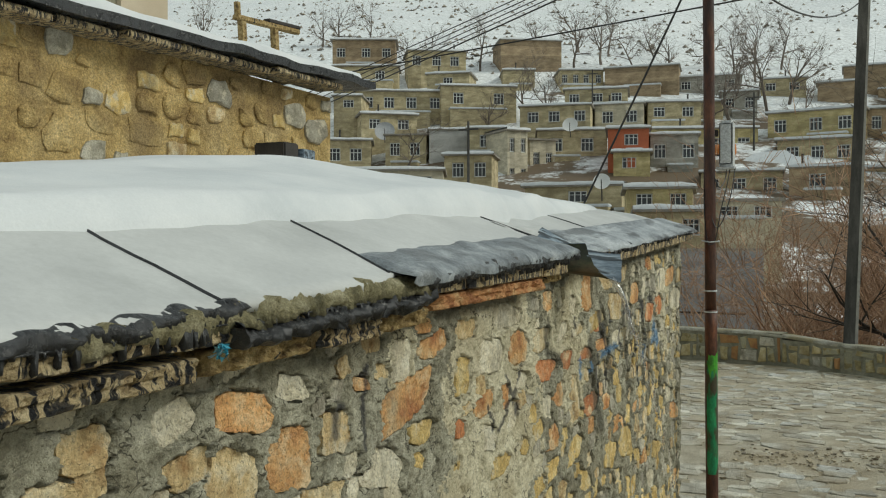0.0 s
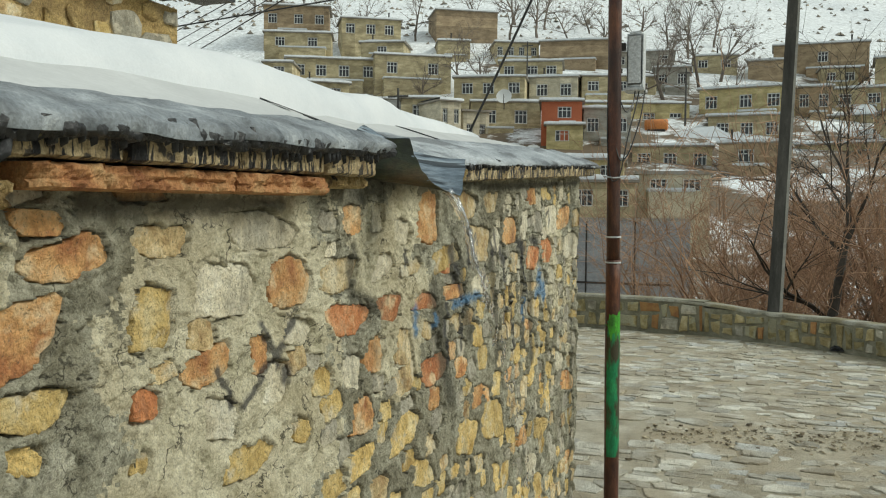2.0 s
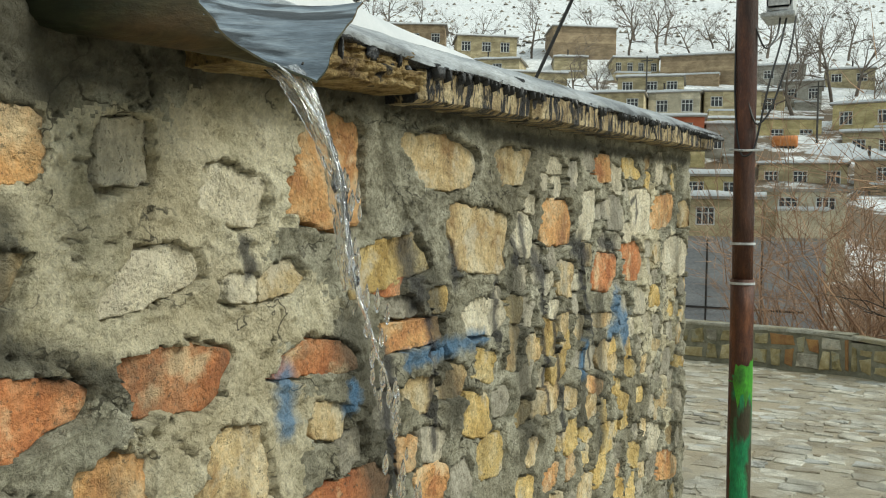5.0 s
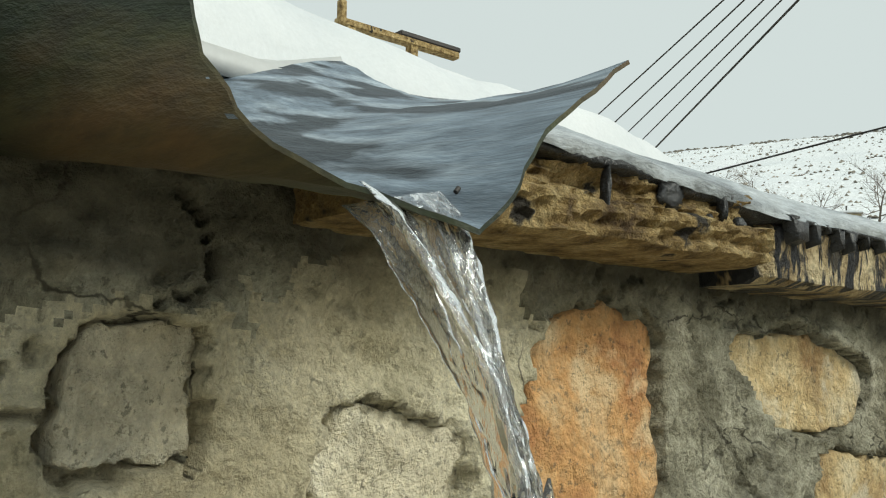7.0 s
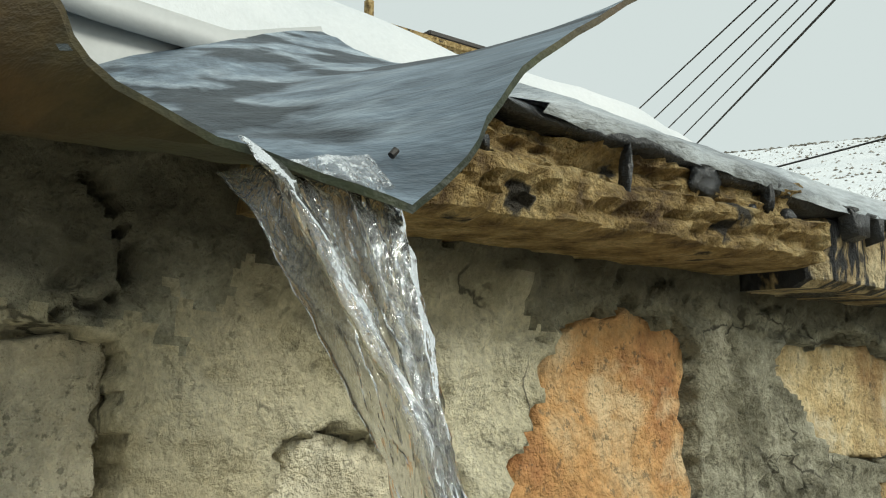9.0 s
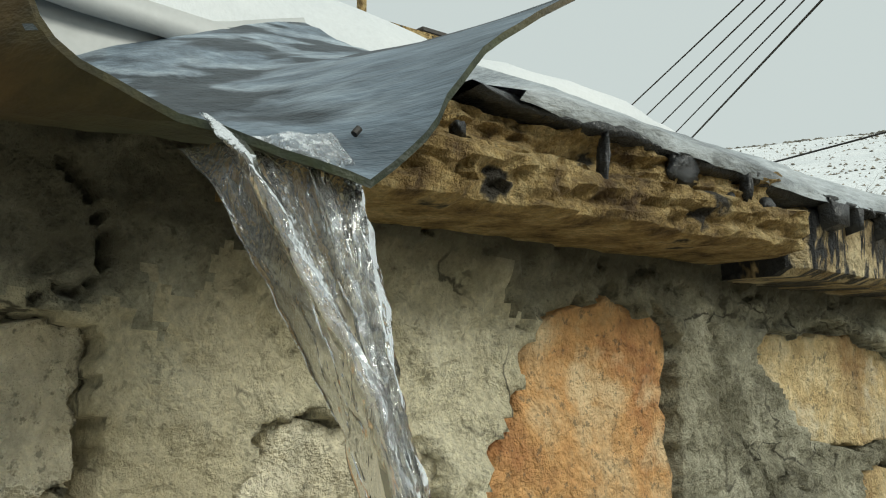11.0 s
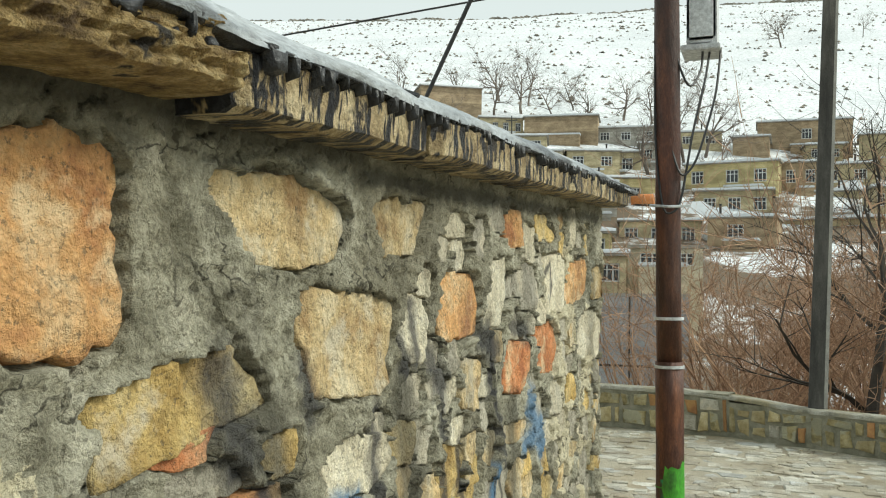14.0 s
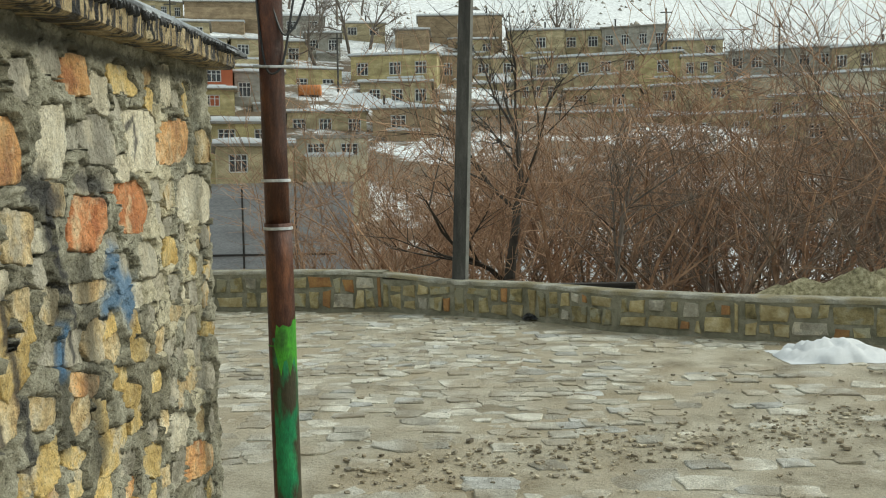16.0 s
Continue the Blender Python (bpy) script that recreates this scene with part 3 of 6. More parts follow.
# ---- the upper building behind the shed ----
def build_back_house():
    house = empty("upper_house", "yellow rubble stone house with a snowy bitumen roof edge", "house")
    part("wall", box_bm(-9.0, -3.95, -3.0, 6.25, 1.0, 2.9), M["back_wall"], house)
    V, F = [], []
    ys = [-3.0 + 0.1 * i for i in range(97)]
    for y in ys:
        w = 0.02 * noise.noise(Vector((y * 3, 0, 4)))
        z = 2.80 + 0.032 * y + w
        for x, dz in ((-3.72 + w, 0.0), (-3.72 + w, 0.06), (-4.6, 0.22), (-9.0, 0.4), (-4.0, 0.0)):
            V.append((x, y, z + dz))
    for i in range(len(ys) - 1):
        for k, k2 in ((0, 1), (1, 2), (2, 3), (4, 0)):
            F.append((i * 5 + k, (i + 1) * 5 + k, (i + 1) * 5 + k2, i * 5 + k2))
    put("roof", V, F, M["tar"], house, "black bitumen roof edge")
    return house


back_house = build_back_house()


# ---- spray marks, wet patches and painted eave shade on the shed wall: strokes in the wall's own plane ----
def spray_group():
    """Masks of black and blue paint, wet patches and painted eave shade over the wall, from strokes (y, z, y, z,
    width).
    """
    black = [(3.61, 1.40, 3.625, 1.365, 0.012), (4.01, 1.40, 4.05, 1.31, 0.028), (4.10, 1.27, 4.13, 1.05, 0.012), (4.165, 1.39, 4.19, 1.34, 0.02),
             (4.44, 1.42, 4.46, 1.37, 0.016), (4.56, 1.38, 4.60, 1.34, 0.03), (4.70, 1.23, 4.76, 0.95, 0.012), (2.83, 1.26, 2.91, 1.165, 0.012),
             (2.98, 1.26, 2.76, 1.10, 0.010), (2.945, 1.15, 2.94, 1.13, 0.016), (2.67, 1.19, 2.73, 1.11, 0.009), (1.894, 1.413, 1.88, 1.22, 0.011),
             (1.77, 1.335, 1.76, 1.275, 0.018), (5.26, 1.53, 5.30, 1.545, 0.009), (5.30, 1.545, 5.33, 1.51, 0.009), (5.33, 1.51, 5.30, 1.47, 0.009),
             (4.60, 1.32, 4.66, 1.02, 0.012), (4.86, 1.36, 4.95, 1.1, 0.011), (4.35, 1.32, 4.37, 1.22, 0.018), (4.48, 1.46, 4.49, 1.38, 0.016), (4.80, 1.40, 4.9, 1.38, 0.03), (5.0, 1.42, 5.1, 1.40, 0.025), (3.95, 1.25, 3.99, 1.02, 0.014)]
    blue = [(4.02, 1.21, 4.31, 1.225, 0.016), (3.70, 1.22, 3.71, 1.155, 0.022), (3.862, 1.186, 3.852, 1.155, 0.012), (4.887, 1.15, 4.892, 1.09, 0.02),
            (5.15, 1.25, 5.235, 1.155, 0.04), (5.1, 1.17, 5.25, 1.2, 0.025)]
    g = bpy.data.node_groups.new("spray", "ShaderNodeTree")
    g.interface.new_socket("Black", in_out="OUTPUT", socket_type="NodeSocketFloat")
    g.interface.new_socket("Blue", in_out="OUTPUT", socket_type="NodeSocketFloat")
    g.interface.new_socket("DampShade", in_out="OUTPUT", socket_type="NodeSocketFloat")
    # Wet round the spout and in runs; level strokes paint shade under the eave.
    damp_shade = [(2.95, 1.60, 3.42, 1.61, 0.045), (3.42, 1.60, 3.75, 1.63, 0.03), (3.25, 1.57, 3.31, 1.56, 0.03), (3.27, 1.42, 3.27, 1.3, 0.022), (3.28, 1.3, 3.4, 1.26, 0.02), (3.75, 1.62, 4.3, 1.64, 0.018), (3.34, 1.575, 3.45, 1.575, 0.018),
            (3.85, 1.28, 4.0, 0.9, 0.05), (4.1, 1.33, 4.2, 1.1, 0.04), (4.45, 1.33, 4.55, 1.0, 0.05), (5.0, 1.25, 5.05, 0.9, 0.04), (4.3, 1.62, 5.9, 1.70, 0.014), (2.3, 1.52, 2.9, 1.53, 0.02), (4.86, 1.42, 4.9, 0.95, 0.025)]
    n, l = g.nodes, g.links
    out = n.new("NodeGroupOutput")
    co = n.new("ShaderNodeTexCoord")
    nz = n.new("ShaderNodeTexNoise")
    nz.inputs["Scale"].default_value, nz.inputs["Detail"].default_value = 45, 4
    l.new(co.outputs["Object"], nz.inputs[0])
    flat = n.new("ShaderNodeVectorMath")
    flat.operation = "MULTIPLY"
    flat.inputs[1].default_value = (0, 1, 1)
    l.new(co.outputs["Object"], flat.inputs[0])
    wob = n.new("ShaderNodeMath")
    wob.operation = "MULTIPLY_ADD"
    l.new(nz.outputs[0], wob.inputs[0])
    wob.inputs[1].default_value, wob.inputs[2].default_value = 0.03, -0.015
    for slot, strokes in enumerate((black, blue, damp_shade)):
        last = None
        for ya, za, yb, zb, w in strokes:
            a, d = Vector((0, ya, za)), Vector((0, yb - ya, zb - za))
            sub = n.new("ShaderNodeVectorMath")
            sub.operation = "SUBTRACT"
            sub.inputs[1].default_value = a
            l.new(flat.outputs[0], sub.inputs[0])
            dot = n.new("ShaderNodeVectorMath")
            dot.operation = "DOT_PRODUCT"
            dot.inputs[1].default_value = d / max(d.length_squared, 1e-6)
            l.new(sub.outputs[0], dot.inputs[0])
            cl = n.new("ShaderNodeClamp")
            l.new(dot.outputs["Value"], cl.inputs[0])
            sc = n.new("ShaderNodeVectorMath")
            sc.operation = "SCALE"
            sc.inputs[0].default_value = d
            l.new(cl.outputs[0], sc.inputs["Scale"])
            ds = n.new("ShaderNodeVectorMath")
            ds.operation = "DISTANCE"
            l.new(sub.outputs[0], ds.inputs[0])
            l.new(sc.outputs[0], ds.inputs[1])
            ad = n.new("ShaderNodeMath")
            l.new(ds.outputs["Value"], ad.inputs[0])
            l.new(wob.outputs[0], ad.inputs[1])
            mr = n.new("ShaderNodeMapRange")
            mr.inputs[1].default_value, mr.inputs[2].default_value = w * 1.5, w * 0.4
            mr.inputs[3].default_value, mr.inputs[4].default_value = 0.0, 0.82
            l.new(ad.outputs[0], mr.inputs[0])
            if last is None:
                last = mr.outputs[0]
            else:
                mxn = n.new("ShaderNodeMath")
                mxn.operation = "MAXIMUM"
                l.new(last, mxn.inputs[0])
                l.new(mr.outputs[0], mxn.inputs[1])
                last = mxn.outputs[0]
        l.new(last, out.inputs[slot])
    return g


SPRAY = spray_group()


def sprayed(m):
    n, l = m.node_tree.nodes, m.node_tree.links
    base = n["Principled BSDF"].inputs["Base Color"]
    col = base.links[0].from_socket
    gr = n.new("ShaderNodeGroup")
    gr.node_tree = SPRAY
    co = n["Texture Coordinate"]
    layers = [(5.0, 8, 0.75, (1, 1, 0.5), (0.53, 0.66), 0.5, (0.11, 0.102, 0.077)), (130.0, 3, 0.7, (1, 1, 1), (0.58, 0.66), 0.6, (0.09, 0.082, 0.055))]
    if m.name == "mortar_pale":
        layers = [(5.0, 8, 0.75, (1, 1, 0.5), (0.56, 0.68), 0.3, (0.2, 0.185, 0.13)), (120.0, 3, 0.7, (1, 1, 1), (0.59, 0.67), 0.5, (0.16, 0.145, 0.1))]
    if m.name.startswith("stone"):
        layers.insert(0, (10.0, 8, 0.6, (1, 1, 1), (0.54, 0.62), 0.8, (0.80, 0.62, 0.38) if m.name in ("stone_orange", "stone_red") else (0.64, 0.58, 0.44)))
    for scale, detail, rough, stretch, edge, amount, paint in layers:
        # mortar smeared over the stones, soot and moss, and small dark pits
        mp3, nz, rm, mx = n.new("ShaderNodeMapping"), n.new("ShaderNodeTexNoise"), n.new("ShaderNodeMapRange"), n.new("ShaderNodeMix")
        mp3.inputs["Scale"].default_value = stretch
        mp3.inputs["Location"].default_value = (scale, 3.1, 1.7)
        nz.inputs["Scale"].default_value, nz.inputs["Detail"].default_value, nz.inputs["Roughness"].default_value = scale, detail, rough
        rm.inputs[1].default_value, rm.inputs[2].default_value, rm.inputs[4].default_value = edge[0], edge[1], amount
        mx.data_type = "RGBA"
        mx.inputs[7].default_value = (*paint, 1)
        l.new(co.outputs["Object"], mp3.inputs[0])
        l.new(mp3.outputs[0], nz.inputs[0])
        l.new(nz.outputs[0], rm.inputs[0])
        l.new(rm.outputs[0], mx.inputs[0])
        l.new(col, mx.inputs[6])
        col = mx.outputs[2]
    if m.name.startswith("mortar"):
        # hairline cracks, broken off here and there
        dn, ad, vo, rm, mk, ml, mx = (n.new("ShaderNodeTexNoise"), n.new("ShaderNodeMixRGB"), n.new("ShaderNodeTexVoronoi"), n.new("ShaderNodeMapRange"),
                                      n.new("ShaderNodeMapRange"), n.new("ShaderNodeMath"), n.new("ShaderNodeMix"))
        dn.inputs["Scale"].default_value, dn.inputs["Detail"].default_value = 14, 5
        l.new(co.outputs["Object"], dn.inputs[0])
        ad.blend_type = "LINEAR_LIGHT"
        ad.inputs[0].default_value = 0.09
        l.new(co.outputs["Object"], ad.inputs[1])
        l.new(dn.outputs["Color"], ad.inputs[2])
        vo.feature = "DISTANCE_TO_EDGE"
        vo.inputs["Scale"].default_value = 6.5
        l.new(ad.outputs[0], vo.inputs["Vector"])
        rm.inputs[1].default_value, rm.inputs[2].default_value, rm.inputs[3].default_value, rm.inputs[4].default_value = 0.006, 0.02, 0.85, 0.0
        l.new(vo.outputs["Distance"], rm.inputs[0])
        mk.inputs[1].default_value, mk.inputs[2].default_value = 0.45, 0.56
        l.new(dn.outputs[0], mk.inputs[0])
        ml.operation = "MULTIPLY"
        l.new(rm.outputs[0], ml.inputs[0])
        l.new(mk.outputs[0], ml.inputs[1])
        mx.data_type = "RGBA"
        mx.inputs[7].default_value = (0.05, 0.045, 0.03, 1)
        l.new(ml.outputs[0], mx.inputs[0])
        l.new(col, mx.inputs[6])
        col = mx.outputs[2]
    # wet patches with the painted eave shade first, then blue and black spray
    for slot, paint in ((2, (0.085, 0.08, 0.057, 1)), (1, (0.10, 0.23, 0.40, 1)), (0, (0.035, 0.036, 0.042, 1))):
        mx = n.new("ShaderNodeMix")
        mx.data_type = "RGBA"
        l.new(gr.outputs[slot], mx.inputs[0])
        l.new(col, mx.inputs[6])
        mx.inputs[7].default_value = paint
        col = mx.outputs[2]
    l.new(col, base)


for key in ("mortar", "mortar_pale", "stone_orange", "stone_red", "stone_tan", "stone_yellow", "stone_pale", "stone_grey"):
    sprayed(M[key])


# ---- eave: stone slabs, crust, bitumen and its drips ----
def slab(y0, y1, front, z0, z1, slope, material, label, seed, back=-1.3, wild=1.0):
    """A split stone slab with a broken front edge, lying on the wall and reaching out to front."""
    n = max(6, int((y1 - y0) / 0.006))
    V, F = [], []
    rows = (0.0, 0.1, 0.25, 0.4, 0.5, 0.62, 0.75, 0.9, 1.0)
    for i in range(n + 1):
        s = i / n
        y = y0 + (y1 - y0) * s
        end = 0.014 * max(0, 1 - min(s, 1 - s) * (y1 - y0) / 0.015)
        z_off = slope * (y - y0)
        V.append((back, y, z0 + z_off))
        for f in rows:
            p = Vector((y * 22, seed * 3.7, f * 2.2))
            rough = 0.007 * noise.noise(p * 0.4) + 0.006 * noise.noise(p) + 0.004 * noise.noise(p * 2.6) + 0.003 * noise.noise(p * 6)
            step = -0.006 if wild > 0.9 and f in (0.4, 0.5) and noise.noise(Vector((y * 9, seed, 0))) > -0.1 else 0.0
            if wild > 0.9:
                col, row = math.floor(y * 27 + 0.6 * noise.noise(Vector((f * 4, seed, 1)))), (0 if f < 0.3 else 1 if f < 0.7 else 2)
                rough += 0.011 * noise.noise(Vector((col * 3.7, row * 5.3, seed))) + 0.006 * noise.noise(p * 4.3)
                if noise.noise(Vector((y * 300, seed, row * 2.0))) > 0.42 and noise.noise(Vector((col * 1.9, seed, 4))) > 0.0:
                    rough -= 0.012
            V.append((front + step - end + rough * wild - 0.012 * (f == 0.0) - 0.006 * (f == 1.0), y, z0 + (z1 - z0) * f + z_off + 0.003 * noise.noise(p * 1.3 + Vector((0, 5, 0)))))
        V.append((back, y, z1 + z_off))
    m = len(rows) + 2
    for i in range(n):
        for j in range(m - 1):
            F.append((i * m + j, (i + 1) * m + j, (i + 1) * m + j + 1, i * m + j + 1))
    F.append(tuple(range(m))[::-1])
    F.append(tuple(n * m + j for j in range(m)))
    return put("eave_slab", V, F, material, shed, label)


M["slab_yellow"] = surface("slab_yellow", [(0.12, 0.07, 0.025), (0.46, 0.32, 0.13), (0.72, 0.57, 0.30)], 34, 0.9, 1.0, 70, dist=0.03, stain=(0.02, 0.02, 0.022), stain_scale=17, stain_amount=0.95, stain_edge=(0.64, 0.67))
M["slab_tan"] = surface("slab_tan", [(0.24, 0.17, 0.085), (0.50, 0.39, 0.22), (0.68, 0.57, 0.36)], 22, 0.9, 1.0, 60, dist=0.02, stain=(0.02, 0.021, 0.024), stain_scale=26, stain_amount=0.9, stain_edge=(0.58, 0.62))
M["slab_orange"] = surface("slab_orange", [(0.26, 0.1, 0.04), (0.45, 0.22, 0.09), (0.52, 0.33, 0.16)], 14, 0.9, 0.8, 60, dist=0.015)
def tarred(m, edge=(0.5, 0.54)):
    """Black streaks of bitumen run down a stone's face, glossier than the stone."""
    n, l = m.node_tree.nodes, m.node_tree.links
    b = n["Principled BSDF"]
    col, gloss = b.inputs["Base Color"].links[0].from_socket, b.inputs["Roughness"].links[0].from_socket
    mp, nz, bend, mr, mx, mg = (n.new("ShaderNodeMapping"), n.new("ShaderNodeTexNoise"), n.new("ShaderNodeTexNoise"), n.new("ShaderNodeMapRange"), n.new("ShaderNodeMix"), n.new("ShaderNodeMix"))
    mp.inputs["Scale"].default_value = (0.3, 1, 0.16)
    nz.inputs["Scale"].default_value, nz.inputs["Detail"].default_value, nz.inputs["Roughness"].default_value, nz.inputs["Distortion"].default_value = 62, 4, 0.6, 0.6
    l.new(n["Texture Coordinate"].outputs["Object"], mp.inputs[0])
    l.new(mp.outputs[0], nz.inputs[0])
    mr.inputs[1].default_value, mr.inputs[2].default_value = edge
    l.new(nz.outputs[0], mr.inputs[0])
    mx.data_type = "RGBA"
    l.new(mr.outputs[0], mx.inputs[0])
    l.new(col, mx.inputs[6])
    mx.inputs[7].default_value = (0.014, 0.015, 0.018, 1)
    l.new(mx.outputs[2], b.inputs["Base Color"])
    l.new(mr.outputs[0], mg.inputs[0])
    l.new(gloss, mg.inputs[2])
    mg.inputs[3].default_value = 0.38
    l.new(mg.outputs[0], b.inputs["Roughness"])


tarred(M["slab_tan"])
slab(3.52, 3.905, -1.026, 1.637, 1.664, 0.07, M["slab_yellow"], "rough yellow stone slab spotted with bitumen", 11)
slab(3.50, 3.918, -1.013, 1.606, 1.638, 0.065, M["slab_yellow"], "rough yellow stone slab spotted with bitumen", 12)


def bitumen_blob(y, z, half_w, half_h, seed):
    """A blot of bitumen hanging on the slab's face."""
    bm = bmesh.new()
    bmesh.ops.create_icosphere(bm, subdivisions=3, radius=1)
    for v in bm.verts:
        p = v.co.copy()
        f = 1 + 0.35 * noise.noise(p * 1.7 + Vector((seed, 0, 0))) + 0.18 * noise.noise(p * 4 + Vector((seed, 0, 0)))
        v.co = Vector((-1.019 + p.x * 0.005 * f, y + p.y * half_w * f, z + p.z * half_h * f))
    part("bitumen_blob", bm, M["tar"], shed, "black bitumen blot", smooth=True)


for k, (y, z, a, b) in enumerate(((3.70, 1.655, 0.0018, 0.020), (3.775, 1.667, 0.015, 0.011), (3.765, 1.643, 0.004, 0.006), (3.845, 1.672, 0.0025, 0.013), (3.87, 1.662, 0.007, 0.006), (3.825, 1.656, 0.004, 0.008), (3.914, 1.655, 0.004, 0.011), (3.62, 1.64, 0.005, 0.004), (3.59, 1.648, 0.004, 0.006))):
    bitumen_blob(y, z, a, b, k * 3.1)
for y0, y1, sd in ((3.93, 4.36, 1), (4.37, 4.74, 2), (4.75, 5.2, 3), (5.21, 5.62, 4), (5.63, 6.02, 5)):
    slab(y0, y1, -1.018 - 0.008 * (sd % 2), 1.624 + 0.058 * (y0 - 3.93), 1.679 + 0.058 * (y0 - 3.93), 0.058, M["slab_tan"], "tan stone slab streaked with black bitumen", sd, wild=0.3)
for y0, y1, sd in ((0.2, 0.75, 21), (0.77, 1.2, 22), (1.22, 1.55, 23), (1.57, 1.83, 24), (1.85, 2.1, 25)):
    slab(y0, y1, -1.01 - 0.012 * (sd % 2), 1.47 + 0.03 * (y0 - 0.8), 1.512 + 0.03 * (y0 - 0.8), 0.02, M["slab_yellow"] if sd % 2 else M["slab_tan"], "split yellow stone slab", sd)
for y0, y1, sd in ((2.12, 2.62, 31), (2.63, 2.98, 32)):
    slab(y0, y1, -1.012, 1.535 + 0.02 * (y0 - 2.1), 1.576 + 0.02 * (y0 - 2.1), 0.02, M["slab_orange"], "orange-brown stone slab under the bitumen", sd)
slab(2.99, 3.22, -1.025, 1.57, 1.64, 0.03, M["slab_yellow"], "short broken stone block beside the spout", 33)
for y0, y1, sd in ((2.0, 2.3, 41), (2.31, 2.6, 42), (2.61, 2.95, 43), (2.96, 3.2, 44)):
    slab(y0, y1, -0.992 - 0.01 * (sd % 2), 1.580 + 0.02 * (y0 - 2.1), 1.622 + 0.03 * (y0 - 2.1), 0.025, M["slab_tan"], "tan stone slab streaked with black bitumen", sd, wild=0.3)
slab(0.2, 1.1, -1.0, 1.51, 1.555, 0.03, M["slab_tan"], "tan stone slab streaked with black bitumen", 51)
slab(1.1, 1.98, -1.0, 1.535, 1.565, 0.015, M["slab_tan"], "tan stone slab streaked with black bitumen", 52)


def lumpy_strip(name, y0, y1, prof, material, label, amp, seed, step=0.007, wav=14.0):
    """A long uneven bead: a profile of (x, height over the eave line) swept along the eave with bumps."""
    V, F = [], []
    n = int((y1 - y0) / step)
    m = len(prof)
    for i in range(n + 1):
        y = y0 + (y1 - y0) * i / n
        taper = min(1.0, i / 4, (n - i) / 4)
        for j, (x, h) in enumerate(prof):
            p = Vector((y * wav, j * 0.9, seed))
            V.append((x + amp * noise.noise(p) + 0.5 * amp * noise.noise(p * 2.7) + 0.6 * amp * noise.noise(p * 7), y,
                      edge_z(y) + h * (0.5 + 0.5 * taper) + amp * 0.7 * noise.noise(p + Vector((0, 7, 3)))))
    for i in range(n):
        for j in range(m - 1):
            F.append((i * m + j, i * m + j + 1, (i + 1) * m + j + 1, (i + 1) * m + j))
    return put(name, V, F, material, shed, label, smooth=True)


lumpy_strip("crust", 0.9, 2.12, [(-1.2, 0.012), (-1.08, 0.008), (-1.0, -0.004), (-0.985, -0.022), (-0.99, -0.045), (-1.1, -0.05)], M["eave_crust"], "crumbling olive mortar crust", 0.022, 3, wav=17)
lumpy_strip("bitumen_bead", 0.2, 1.30, [(-1.08, 0.004), (-1.01, 0.006), (-0.99, -0.002), (-0.985, -0.014), (-0.995, -0.026), (-1.1, -0.03)], M["tar"], "shiny black bitumen bead", 0.018, 5, wav=17)
lumpy_strip("bitumen_bead", 1.25, 2.05, [(-1.06, -0.045), (-0.99, -0.048), (-0.975, -0.06), (-0.978, -0.074), (-0.992, -0.082), (-1.06, -0.08)], M["tar"], "shiny black bitumen bead", 0.024, 8, wav=27)
lumpy_strip("bitumen_bead", 1.98, 3.24, [(-1.16, 0.008), (-1.04, 0.012), (-0.985, 0.004), (-0.968, -0.014), (-0.975, -0.034), (-1.05, -0.04)], M["tar"], "shiny black bitumen bead", 0.02, 12, wav=24)
lumpy_strip("bitumen_bead", 3.6, 6.14, [(-1.1, 0.002), (-1.03, 0.004), (-1.019, 0.0), (-1.018, -0.005), (-1.026, -0.008), (-1.09, -0.012)], M["tar"], "shiny black bitumen bead", 0.006, 15, wav=12)
lumpy_strip("edge_sheet", 1.9, 3.24, [(-1.14, 0.054), (-1.1, 0.05), (-1.05, 0.034), (-1.0, 0.022), (-0.972, 0.006), (-0.962, -0.010), (-0.968, -0.022)], M["tar_sheet"], "grey-blue bitumen sheet lapped over the edge", 0.013, 21, wav=8)
lumpy_strip("edge_sheet", 3.63, 6.12, [(-1.24, 0.093), (-1.17, 0.069), (-1.1, 0.047), (-1.04, 0.022), (-1.014, 0.003), (-1.016, -0.004)], M["wet_sheet"], "grey-blue bitumen sheet lapped over the edge", 0.006, 25, wav=7)


def drips(y0, y1, face, top, slope, longest, seed, cover=0.0):
    """Bitumen that has run down a slab's face: a thin skin whose hem breaks up into narrow runs."""
    V, F = [], []
    n = int((y1 - y0) / 0.0016)
    for i in range(n + 1):
        y = y0 + (y1 - y0) * i / n
        wide = 0.6 * noise.noise(Vector((y * 9, seed, 5))) + 0.5 * noise.noise(Vector((y * 31, seed, 2)))
        a = noise.noise(Vector((y * 105 + 2 * noise.noise(Vector((y * 30, seed, 1))), seed, 0))) + 0.55 * wide + cover
        ln = longest * (0.12 + 0.1 * abs(wide))
        if a > 0.0:
            ln = longest * min(1.2, 0.35 + 3.2 * a + 0.4 * wide)
        ln = max(0.004, ln)
        z = top + slope * (y - y0)
        bulge = 0.0035 * min(1.0, max(0.1, a * 3))
        V += [(face - 0.012, y, z + 0.004), (face + 0.001 + bulge, y, z - ln * 0.2), (face + 0.001 + bulge, y, z - ln * 0.85), (face - 0.01, y, z - ln)]
    for i in range(n):
        for j in range(3):
            F.append((i * 4 + j, i * 4 + j + 1, i * 4 + j + 5, i * 4 + j + 4))
    put("bitumen_run", V, F, M["tar"], shed, "black bitumen runs", smooth=True)


drips(3.95, 6.02, -1.017, 1.684, 0.058, 0.02, 2, -0.1)
drips(2.0, 3.2, -0.985, 1.628, 0.03, 0.03, 4, -0.1)
